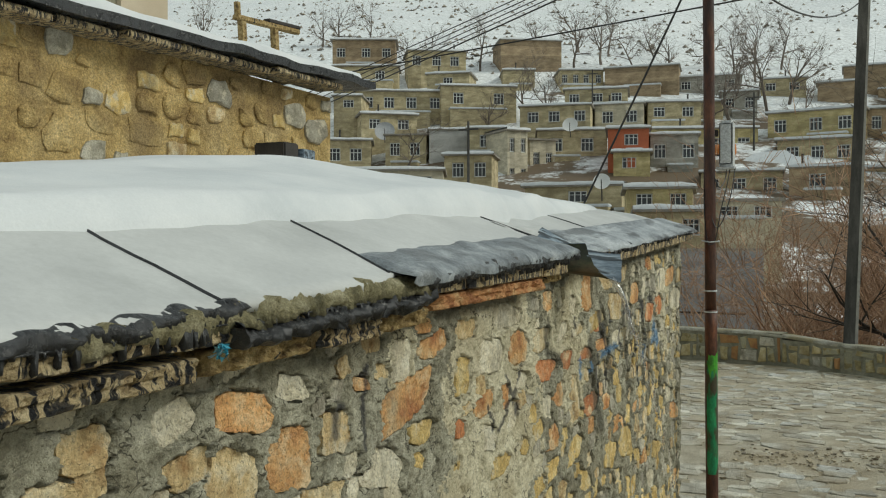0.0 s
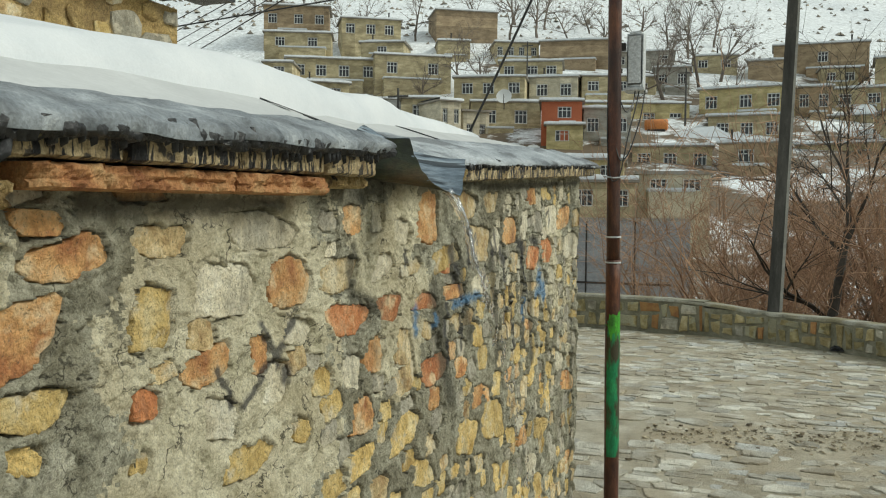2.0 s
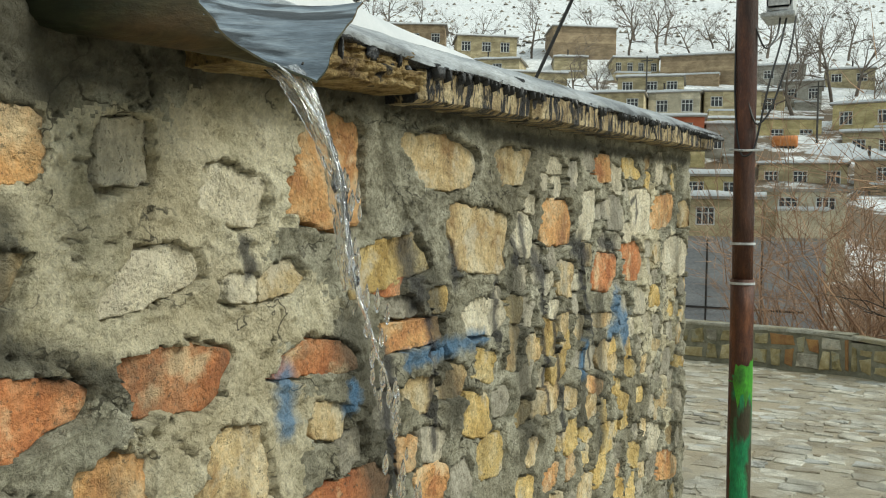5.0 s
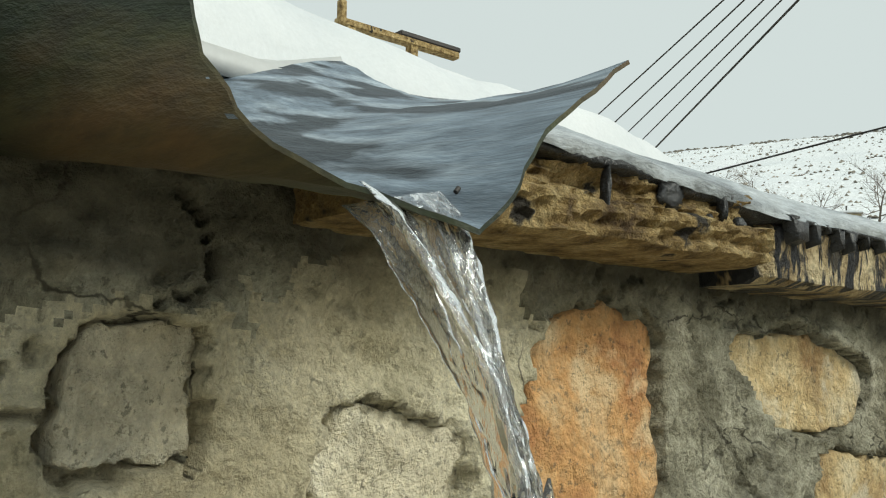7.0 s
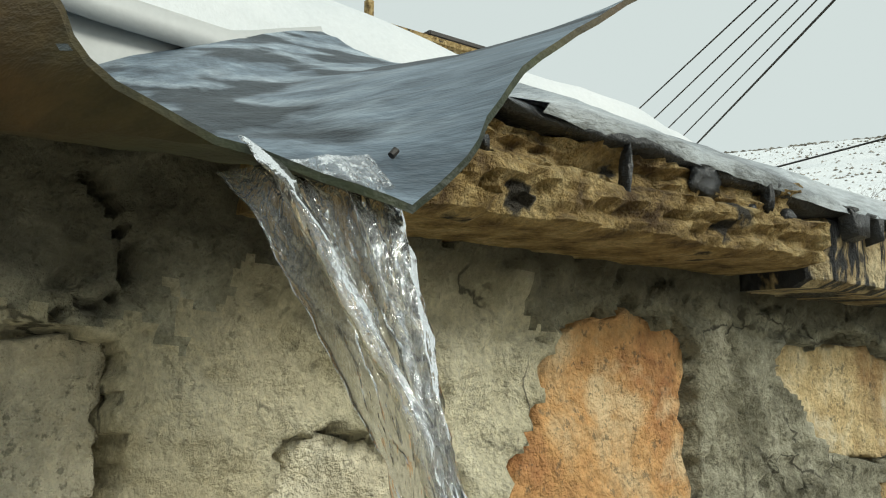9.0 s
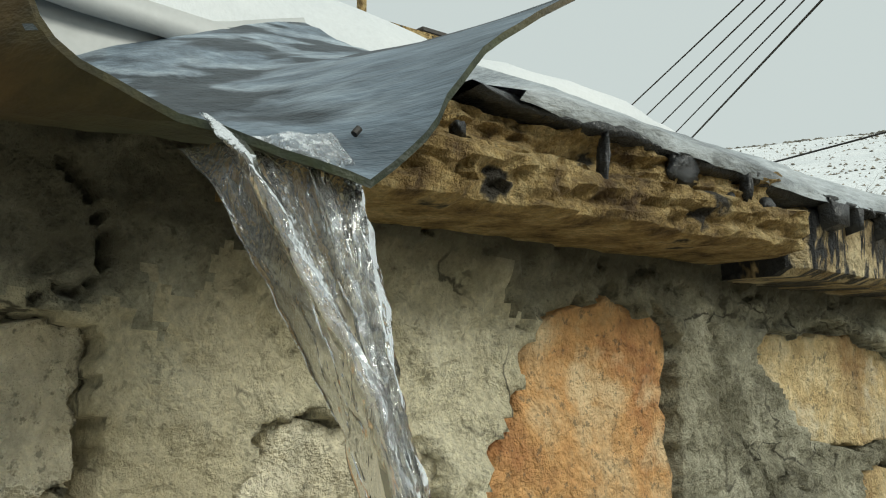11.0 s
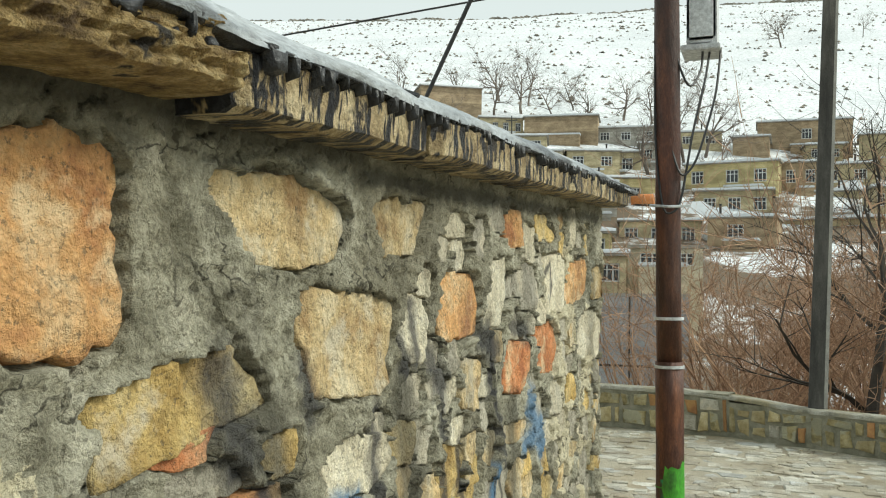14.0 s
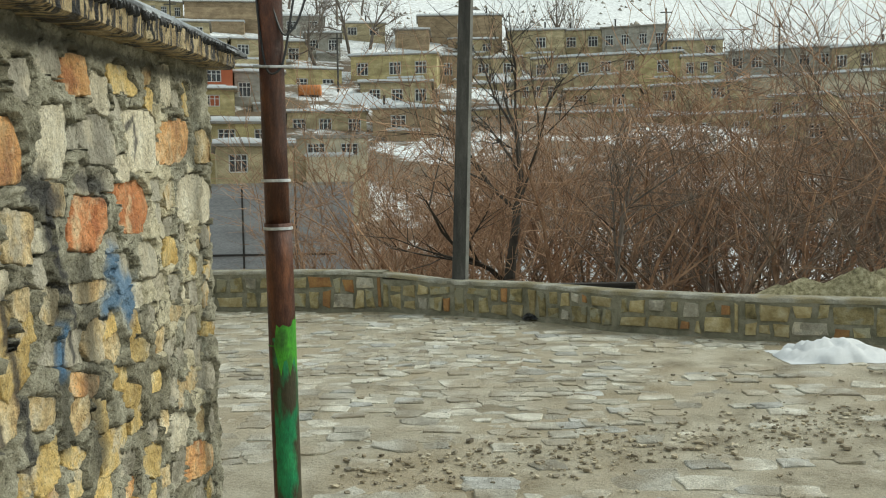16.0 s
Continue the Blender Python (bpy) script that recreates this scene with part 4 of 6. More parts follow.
drips(0.2, 1.98, -0.992, 1.556, 0.018, 0.03, 6, -0.1)


def roof_seam(y0, x0, y1, x1):
    pts = [(x0 + (x1 - x0) * k / 10, y0 + (y1 - y0) * k / 10 + 0.006 * noise.noise(Vector((k, y0, 0))), 0) for k in range(11)]
    pts = [(x, y, roof_z(x, y) + 0.001) for x, y, _ in pts]
    v, f = tube(pts, [0.004] * 11, 5)
    put("roof_seam", v, f, M["tar"], shed, "black bitumen seam")


roof_seam(1.25, -1.0, 1.29, -1.45)
roof_seam(1.89, -1.03, 2.02, -1.5)
roof_seam(3.30, -1.1, 3.2, -1.45)
roof_seam(4.3, -1.02, 4.35, -1.8)

bag = []
for k in range(26):
    rg = random.Random(k)
    c = Vector((-0.995 + rg.uniform(-0.008, 0.008), 1.226 + rg.uniform(-0.013, 0.013), 1.525 + rg.uniform(-0.012, 0.012)))
    q = [c + Vector((rg.uniform(-0.010, 0.010), rg.uniform(-0.011, 0.011), rg.uniform(-0.010, 0.010))) for _ in range(4)]
    bag.append((q, [(0, 1, 2), (1, 2, 3)]))
M["bag_blue"] = surface("bag_blue", [(0.02, 0.25, 0.4), (0.1, 0.42, 0.55), (0.6, 0.65, 0.65)], 40, 0.35, 0.2)
tagged(put("plastic_scrap", *joined(bag), M["bag_blue"]), "crumpled blue and white plastic scrap caught under the eave", "litter")


# ---- the sheet metal spout and its water ----
def build_spout():
    spout = empty("roof_spout", "bent sheet metal roof spout with a torn lip", "spout", at=(-1.0, 3.4, 1.6))
    ss = [0, 0.12, 0.25, 0.36, 0.45, 0.53, 0.6, 0.68, 0.76, 0.84, 0.92, 1.0]
    fy = [3.352, 3.357, 3.364, 3.374, 3.395, 3.415, 3.434, 3.447, 3.459, 3.476, 3.505, 3.553]
    fz = [1.715, 1.67, 1.63, 1.596, 1.577, 1.568, 1.566, 1.578, 1.597, 1.614, 1.638, 1.672]
    fx = [-0.975, -0.962, -0.942, -0.914, -0.888, -0.866, -0.858, -0.858, -0.861, -0.866, -0.872, -0.888]
    by = [3.19, 3.19, 3.195, 3.225, 3.27, 3.36, 3.44, 3.475, 3.515, 3.55, 3.585, 3.62]
    bz = [1.715, 1.69, 1.655, 1.635, 1.64, 1.665, 1.695, 1.72, 1.74, 1.758, 1.772, 1.785]
    n, m = 40, 22
    inner, outer, F = [], [], []
    for i in range(n + 1):
        s = i / n
        a = [float(np.interp(s, ss, c)) for c in (fx, fy, fz, by, bz)]
        for j in range(m + 1):
            r = j / m
            x = -1.24 + (a[0] + 1.24) * r
            y = a[3] + (a[1] - a[3]) * r
            z = a[4] + (a[2] - a[4]) * r
            z -= 0.028 * math.sin(math.pi * r) * s ** 4
            w = Vector((x * 9, s * 5, 2))
            z += 0.005 * noise.noise(w) + 0.002 * noise.noise(w * 4)
            y += 0.004 * noise.noise(w + Vector((0, 9, 0)))
            if j == m:
                x += 0.005 * noise.noise(Vector((s * 22, 1, 1))) + 0.003 * noise.noise(Vector((s * 60, 4, 1)))
            inner.append(Vector((x + 1.0, y - 3.4, z - 1.6)))
            out = Vector((0, (s - 0.55) * 1.6, -1)).normalized()
            outer.append(inner[-1] + out * 0.0022)
    k = m + 1
    for i in range(n):
        for j in range(m):
            F.append((i * k + j, i * k + j + 1, (i + 1) * k + j + 1, (i + 1) * k + j))
    put("trough", inner, F, M["zinc"], spout, "dented grey zinc inside", smooth=True)
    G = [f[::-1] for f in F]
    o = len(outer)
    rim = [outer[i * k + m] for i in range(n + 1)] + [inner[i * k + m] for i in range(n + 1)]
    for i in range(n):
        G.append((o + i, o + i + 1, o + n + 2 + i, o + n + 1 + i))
    put("underside", outer + rim, G, M["zinc_under_shade"], spout, "greenish brown rust-stained underside with shade in its colour", smooth=True)
    AV, AF = [], []
    for i in range(n + 1):
        s = i / n
        y, z = float(np.interp(s, ss, by)), float(np.interp(s, ss, bz))
        top = max(z + 0.004, roof_z(-1.24, y) + 0.003)
        AV += [(-0.238, y - 3.4, z - 1.602), (-0.242, y - 3.4, top - 1.6), (-0.30, y - 3.4, roof_z(-1.3, y) + 0.003 - 1.6)]
    for i in range(n):
        for j in range(2):
            AF.append((i * 3 + j, i * 3 + j + 1, i * 3 + j + 4, i * 3 + j + 3))
    put("apron", AV, AF, M["membrane"], spout, "pale roofing sheet turned down behind the trough", smooth=True)
    # two rivet holes show as dark heads
    for y, x, z in ((3.447, -0.885, 1.585), (3.345, -0.985, 1.632)):
        v, f = tube([(x + 1.0, y - 3.4 - 0.0025, z - 1.6 - 0.001), (x + 1.0, y - 3.4 - 0.001, z - 1.6 + 0.001)], [0.0011, 0.0011], 8)
        put("rivet", v, f, M["dark_metal"], spout, "dark rivet")
    return spout


build_spout()


def build_water():
    """A twisting sheet of meltwater with a rope on each edge: it leaves the lip, narrows, and breaks up lower down."""
    zs = [1.584, 1.576, 1.567, 1.552, 1.535, 1.51, 1.48, 1.44, 1.40, 1.36, 1.30]
    xs = [-0.895, -0.882, -0.871, -0.862, -0.853, -0.843, -0.834, -0.825, -0.815, -0.802, -0.780]
    path_z, path_x = zs + [1.2, 1.0, 0.75, 0.45, 0.1, -0.03], xs + [-0.75, -0.70, -0.645, -0.585, -0.525, -0.5]
    water = empty("water_stream", "clear meltwater pouring from the roof spout", "water", at=(-0.88, 3.43, 0))

    def middle(z):
        fall = max(0.0, 1.58 - z)
        x = float(np.interp(-z, [-v for v in path_z], path_x))
        return x, 3.424 + 0.010 * min(1, fall * 9) + 0.004 * math.sin(z * 31), 0.020 * max(0.13, 1 - fall * 12.5)

    def rope(name, offset, r0, r1, z0, z1, seed, n=170, sides=12):
        V, F = [], []
        for i in range(n + 1):
            z = z0 + (z1 - z0) * i / n
            x, y, half = middle(z)
            c = Vector((x + 0.003 * noise.noise(Vector((z * 40, seed, 0))), y + offset * half + 0.004 * noise.noise(Vector((z * 34, seed, 3))), z))
            taper = min(1.0, 0.3 + i / 10, 0.05 + (n - i) / 25)
            r = (r0 + (r1 - r0) * i / n) * taper
            for k in range(sides):
                t = 2 * math.pi * k / sides
                w = Vector((math.cos(t) * 1.6, math.sin(t) * 1.6 + seed, z * 75))
                f = max(0.25, 1 + 0.6 * noise.noise(w) + 0.4 * noise.noise(w * 2.4))
                V.append((c.x + 0.88 + r * f * 0.8 * math.cos(t), c.y - 3.43 + r * f * math.sin(t), c.z))
        for i in range(n):
            for k in range(sides):
                F.append((i * sides + k, i * sides + (k + 1) % sides, (i + 1) * sides + (k + 1) % sides, (i + 1) * sides + k))
        F.append(tuple(range(sides)))
        F.append(tuple(n * sides + k for k in range(sides))[::-1])
        put(name, V, F, M["water"], water, smooth=True)

    n, m = 230, 40
    V, F = [], []
    for i in range(n + 1):
        z = 1.578 + (1.37 - 1.578) * (i / n)
        x, y, half = middle(z)
        for side in (1, -1):
            for k in range(m + 1):
                s = k / m * 2 - 1
                w = Vector((s * 3.2, z * 30, 2))
                fold = 0.0045 * noise.noise(w) + 0.003 * noise.noise(w * 2.6) + 0.0018 * noise.noise(w * 6)
                thin = 0.0016 * (1 - s * s) + 0.0002
                V.append((x + 0.88 + fold + side * thin - 0.012 * s * s * (1 if s < 0 else 0.3), y - 3.43 + s * half * (1 + 0.12 * noise.noise(Vector((z * 45, s, 8)))), z + 0.006 * s))
    row = 2 * (m + 1)
    for i in range(n):
        for k in range(m):
            a, b = i * row + k, i * row + m + 1 + k
            F.append((a, a + row, a + row + 1, a + 1))
            F.append((b, b + 1, b + row + 1, b + row))
        for a, b in ((i * row, i * row + m + 1), (i * row + m, i * row + row - 1)):
            F.append((a, b, b + row, a + row))
    put("sheet", V, F, M["water"], water, smooth=True)
    rope("rope", -0.9, 0.0030, 0.0022, 1.580, 1.36, 1)
    rope("rope", 0.85, 0.0030, 0.0024, 1.572, 1.31, 5)
    rope("rope", 0.2, 0.0020, 0.0020, 1.570, 1.26, 13)
    rng = random.Random(5)
    for _ in range(150):
        z = 1.47 - 1.4 * rng.random() ** 1.6
        x, y, half = middle(z)
        x, y = x + rng.gauss(0, 0.006 + 0.012 * (1.5 - z)), y + rng.gauss(0, 0.006 + 0.012 * (1.5 - z))
        r = rng.uniform(0.001, 0.004)
        v, f = tube([(x + 0.88, y - 3.43, z - 3 * r), (x + 0.88, y - 3.43, z - r), (x + 0.88, y - 3.43, z + r), (x + 0.88, y - 3.43, z + 3.5 * r)], [r * 0.3, r, r * 0.8, r * 0.15], 6)
        put("drop", v, f, M["water"], water, smooth=True)


build_water()


# ---- the village on the slope ----
for key, cols in (("house_stone", [(0.25, 0.205, 0.12), (0.45, 0.38, 0.23), (0.60, 0.52, 0.34)]), ("house_clay", [(0.22, 0.16, 0.095), (0.36, 0.27, 0.17), (0.46, 0.36, 0.23)]),
                  ("house_pale", [(0.38, 0.34, 0.25), (0.54, 0.49, 0.37), (0.66, 0.61, 0.48)]), ("house_yellow", [(0.32, 0.26, 0.12), (0.50, 0.42, 0.21), (0.62, 0.54, 0.31)]),
                  ("house_grey", [(0.22, 0.205, 0.17), (0.36, 0.345, 0.30), (0.48, 0.46, 0.41)]), ("house_white", [(0.5, 0.5, 0.48), (0.6, 0.6, 0.58)])):
    M[key] = surface(key, cols, 0.9, 0.92, 0.6, 5, vary=0.18, stretch=(1, 1, 2.6), stain=tuple(c * 0.62 for c in cols[1]), stain_scale=0.6, stain_amount=0.6, dist=0.06)
M["house_orange"] = surface("house_orange", [(0.38, 0.10, 0.045), (0.46, 0.14, 0.065)], 1.5, 0.85, 0.3, 8)
M["roof_edge"] = surface("roof_edge", [(0.2, 0.18, 0.15), (0.34, 0.32, 0.28)], 2, 0.9, 0.3, 10)
M["white_frame"] = surface("white_frame", [(0.62, 0.63, 0.62), (0.72, 0.73, 0.72)], 3, 0.5, 0)
M["window_dark"] = surface("window_dark", [(0.02, 0.022, 0.026), (0.05, 0.055, 0.06)], 0.7, 0.12, 0, rough_var=0.05)
M["door_blue"] = surface("door_blue", [(0.05, 0.10, 0.2), (0.09, 0.16, 0.28)], 3, 0.5, 0)
HOUSE = {"s": "house_stone", "c": "house_clay", "p": "house_pale", "y": "house_yellow", "g": "house_grey", "w": "house_white", "o": "house_orange"}
TONE = {"s": "tan stone", "c": "brown clay", "p": "pale stone", "y": "yellow stone", "g": "grey rendered", "w": "whitewashed rubble", "o": "orange rendered"}


def window_meshes():
    """A white casement with two mullions and a fanlight bar, and its dark pane; one metre square."""
    bars = []
    for x0, x1, z0, z1 in ((-0.5, -0.43, -0.5, 0.5), (0.43, 0.5, -0.5, 0.5), (-0.43, 0.43, 0.43, 0.5), (-0.43, 0.43, -0.5, -0.43), (-0.19, -0.13, -0.43, 0.43), (0.13, 0.19, -0.43, 0.43), (-0.43, 0.43, 0.14, 0.19)):
        v = [(x, y, z) for x in (x0, x1) for y in (-0.03, 0.03) for z in (z0, z1)]
        bars.append((v, [(0, 1, 3, 2), (4, 6, 7, 5), (0, 4, 5, 1), (2, 3, 7, 6), (1, 5, 7, 3), (0, 2, 6, 4)]))
    frame_me = mesh_of("window", *joined(bars), M["white_frame"])
    pane_me = mesh_of("pane", [(-0.48, 0.01, -0.48), (0.48, 0.01, -0.48), (0.48, 0.01, 0.48), (-0.48, 0.01, 0.48)], [(0, 1, 2, 3)], M["window_dark"])
    return frame_me, pane_me


WINDOW, PANE = window_meshes()
village_rng = random.Random(71)
PLACED = []


def house(x, y, z0, w, h, n, kind, turn=None):
    rng = village_rng
    PLACED.append((x, y, z0, w, h))
    storeys = "two-storey" if h > 4 else "flat-roofed"
    hs = empty("house", f"{storeys} {TONE[kind]} village house with snow on its roof", "house", "village houses", at=(x, y, z0))
    yaw = math.atan2(x + 0.4, y - 3.0) * -1 + (rng.uniform(-0.22, 0.22) if turn is None else turn)
    hs.rotation_euler = (0, 0, yaw)
    deep = rng.uniform(4.5, 7.0)
    mat = M[HOUSE[kind]]
    ww, wh = min(1.15, w / max(1, n) * 0.5), min(1.25, h * 0.48)
    rows = 2 if h > 4 else 1
    xs = [-w / 2]
    holes = []
    for i in range(n):
        c = -w / 2 + w * (i + 0.5) / n + rng.uniform(-0.1, 0.1) * w / n
        holes.append((c - ww / 2, c + ww / 2))
        xs += [c - ww / 2, c + ww / 2]
    xs.append(w / 2)
    zs = [-3.0]
    for r in range(rows):
        b = h * (r + 0.5) / rows - wh / 2 + 0.1
        zs += [b, b + wh]
    zs.append(h)
    V, F = [], []

    def quad(a, b, c, d):
        o = len(V)
        V.extend((a, b, c, d))
        F.append((o, o + 1, o + 2, o + 3))
    for i in range(len(xs) - 1):
        for j in range(len(zs) - 1):
            x0, x1, a, b = xs[i], xs[i + 1], zs[j], zs[j + 1]
            if i % 2 == 1 and j % 2 == 1 and n:
                quad((x0, 0, a), (x0, 0.22, a), (x0, 0.22, b), (x0, 0, b))
                quad((x1, 0, a), (x1, 0, b), (x1, 0.22, b), (x1, 0.22, a))
                quad((x0, 0, b), (x0, 0.22, b), (x1, 0.22, b), (x1, 0, b))
                quad((x0, 0, a), (x1, 0, a), (x1, 0.22, a), (x0, 0.22, a))
            else:
                quad((x0, 0, a), (x1, 0, a), (x1, 0, b), (x0, 0, b))
    quad((-w / 2, 0, -3), (-w / 2, 0, h), (-w / 2, deep, h), (-w / 2, deep, -3))
    quad((w / 2, 0, -3), (w / 2, deep, -3), (w / 2, deep, h), (w / 2, 0, h))
    quad((-w / 2, deep, -3), (-w / 2, deep, h), (w / 2, deep, h), (w / 2, deep, -3))
    put("wall", V, F, mat, hs)
    eave = rng.uniform(0.12, 0.3)
    part("roof", box_bm(-w / 2 - eave, w / 2 + eave, -eave, deep + eave, h + 0.004, h + 0.16), M["roof_edge"], hs)
    if rng.random() < 0.9:
        m = 9
        SV, SF = [], []
        back = rng.uniform(0.0, 0.3)
        for i in range(m + 1):
            for j in range(5):
                px = -w / 2 - eave * 0.8 + (w + eave * 1.6) * i / m
                py = -eave * 0.7 + back * (0.5 + 0.5 * noise.noise(Vector((px, x, 0)))) * (1 if j < 4 else 0) + (deep - back) * j / 4
                edge = 0.75 if j in (0, 4) or i in (0, m) else 1
                if j == 0:
                    SV.append((px, -eave - 0.03, h + 0.10))
                else:
                    SV.append((px, -eave - 0.03 if j == 1 else py, h + 0.155 + edge * (0.15 + 0.08 * noise.noise(Vector((px, py, x))))))
        for i in range(m):
            for j in range(4):
                a = i * 5 + j
                SF.append((a, a + 5, a + 6, a + 1))
        put("snow_cover", SV, SF, M["snow"], hs, "white snow cover", smooth=True)
    if w > 3.0 and rng.random() < 0.65:
        # a lean-to or terrace wall at the foot of the front, with snow on it
        pw, pd, ph, px = w * rng.uniform(0.35, 0.8), rng.uniform(0.8, 1.8), rng.uniform(0.15, 0.5), rng.uniform(-0.2, 0.2) * w
        part("terrace", box_bm(px - pw / 2, px + pw / 2, -pd, -0.004, -3.0, ph * 0.6), mat, hs)
        part("terrace_snow", box_bm(px - pw / 2 - 0.08, px + pw / 2 + 0.08, -pd - 0.1, -0.03, ph * 0.6 + 0.004, ph * 0.6 + 0.2, 0.06), M["snow"], hs, "white snow cover")
    if w > 4.0 and rng.random() < 0.5:
        sx = rng.uniform(-0.35, 0.35) * w
        put("stove_pipe", *tube([(sx, 1.0, h), (sx, 1.0, h + 1.1), (sx, 1.0, h + 1.15)], [0.09, 0.09, 0.16], 8), M["dark_metal"], hs)
    for i in range(n):
        for r in range(rows):
            wd = new("window", WINDOW)
            wd.parent = hs
            wd.location = ((xs[1 + 2 * i] + xs[2 + 2 * i]) / 2, 0.16, (zs[1 + 2 * r] + zs[2 + 2 * r]) / 2)
            wd.scale = (ww, 1, wh)
            pn = new("pane", PANE)
            pn.parent = wd
    return hs


# upper rows
house(-60.3, 103.7, 25.3, 8.3, 3.4, 3, "c")
house(-49.6, 103.8, 23.7, 7.4, 2.6, 3, "s")
house(-40.9, 114.9, 26.1, 8.3, 3.0, 0, "c")
house(-24.8, 109.2, 20.6, 8.8, 2.6, 0, "c")
house(-55.1, 95.2, 21.1, 7.8, 2.2, 2, "s")
house(-45.4, 98.0, 20.2, 5.1, 1.9, 1, "s")
house(2.7, 118.3, 19.7, 10.6, 3.2, 1, "c")
house(-3.2, 112.3, 17.3, 4.0, 2.9, 0, "c")
house(11.2, 108.7, 16.4, 6.5, 2.9, 1, "s")
house(16.0, 112.1, 17.0, 7.3, 2.8, 3, "s")
house(21.9, 105.9, 16.2, 7.1, 2.9, 4, "g")
house(27.6, 102.4, 14.5, 6.2, 2.4, 2, "s")
house(35.0, 96.8, 12.5, 10.6, 2.5, 5, "g")
house(41.6, 91.9, 11.8, 6.5, 2.7, 3, "s")
house(46.8, 86.9, 10.2, 7.3, 2.6, 3, "s")
# middle rows
house(-46.7, 88.4, 16.0, 10.0, 2.6, 4, "s")
house(-38.5, 91.2, 16.2, 8.3, 2.8, 2, "s")
house(-49.2, 81.2, 15.5, 2.9, 1.7, 1, "s")
house(-28.6, 87.4, 13.4, 7.1, 2.3, 3, "s")
house(-26.3, 94.4, 16.4, 6.6, 1.9, 3, "s")
house(-17.8, 93.3, 14.1, 5.3, 2.1, 2, "s")
house(-44.0, 80.8, 12.8, 5.7, 2.1, 2, "s")
house(-18.1, 99.7, 14.4, 8.2, 2.6, 3, "s")
house(-14.1, 88.2, 9.6, 10.1, 3.1, 4, "y")
house(-4.5, 91.2, 11.6, 8.4, 2.6, 3, "y")
house(3.4, 93.3, 9.3, 6.7, 2.2, 2, "s")
house(14.9, 97.1, 12.3, 10.9, 2.3, 5, "s")
house(21.8, 93.6, 11.7, 4.2, 2.6, 1, "y")
house(25.5, 91.6, 11.4, 4.2, 2.3, 3, "s")
house(33.8, 84.4, 9.0, 13.9, 1.9, 0, "p")
house(-4.0, 84.3, 8.4, 6.3, 2.4, 3, "s")
house(15.0, 88.0, 8.2, 6.7, 2.1, 2, "s")
house(22.8, 85.1, 8.4, 7.8, 1.9, 2, "s")
# lower rows
house(-36.1, 78.1, 10.2, 3.7, 2.4, 0, "w")
house(-31.2, 75.8, 9.8, 3.4, 2.4, 1, "s")
house(-27.6, 74.0, 6.3, 2.0, 5.3, 2, "p", 0.5)
house(-26.5, 77.6, 7.5, 2.5, 3.6, 2, "p", 0.4)
house(-24.6, 80.3, 9.4, 6.4, 2.8, 2, "s")
house(-18.3, 75.8, 9.5, 3.4, 2.0, 1, "o", 0.0)
house(-17.8, 74.9, 7.5, 3.0, 1.9, 1, "y", 0.0)
house(-15.0, 78.6, 8.2, 4.0, 2.9, 2, "g")
house(-28.7, 52.7, 4.8, 7.1, 1.8, 3, "p", -0.1)
house(-28.0, 64.1, 6.2, 3.7, 2.4, 2, "s")
house(-16.1, 52.6, 3.8, 5.9, 1.4, 1, "s")
house(-11.7, 56.8, 4.1, 3.9, 1.0, 1, "s")
house(-8.8, 72.8, 5.2, 6.0, 2.1, 3, "s")
house(20.4, 75.4, 4.3, 9.3, 2.5, 3, "s")
house(26.6, 71.2, 4.0, 5.3, 2.2, 2, "s")
house(34.3, 75.4, 6.3, 4.5, 1.8, 2, "p")
house(27.5, 62.0, 2.0, 4.3, 2.0, 2, "s")
house(11.4, 80.4, 5.4, 8.5, 2.1, 3, "s")
house(3.4, 79.2, 5.7, 7.1, 2.1, 2, "s")
house(-13.4, 64.0, 4.3, 3.7, 1.5, 2, "s")
house(-11.0, 50.2, 1.8, 3.5, 1.7, 2, "y", 0.1)


# beside the stream
house(-7.0, 36.0, 1.6, 2.7, 1.4, 2, "s", 0.05)
house(-9.1, 44.0, 3.2, 3.1, 1.2, 2, "y", 0.05)
house(-5.4, 46.0, 2.6, 3.4, 1.2, 2, "p", 0.05)


def span_of(x, y, z0, w, h):
    """The bearing and rise that a house takes up from the lane."""
    d = math.hypot(x + 0.4, y - 3.0)
    b = math.atan2(x + 0.4, y - 3.0)
    return b - 0.5 * w / d, b + 0.5 * w / d, (z0 - 1.3) / d, (z0 + h - 1.3) / d


def fill_village():
    """Smaller houses on the free ground between the others."""
    rng = random.Random(88)
    taken = [span_of(*p) for p in PLACED]
    made = 0
    for _ in range(2600):
        d, b = rng.uniform(52, 112), rng.uniform(-0.62, 0.5)
        x, y = -0.4 + d * math.sin(b), 3.0 + d * math.cos(b)
        w, h = rng.uniform(3.2, 7.5), rng.uniform(1.9, 2.9)
        z0 = ground_z(x, y) + 0.1
        s = span_of(x, y, z0, w, h)
        if s[2] < 0.045 or s[3] > 0.205:
            continue
        if any(s[0] < t[1] - 0.004 and s[1] > t[0] + 0.004 and s[2] < t[3] - 0.004 and s[3] > t[2] + 0.004 for t in taken):
            continue
        taken.append(s)
        house(x, y, z0, w, h, rng.choice((0, 1, 2, 2, 3)) if w < 5 else rng.choice((2, 3, 3, 4)), rng.choice("sssyypgcs"))
        made += 1
        if made == 60:
            break


fill_village()


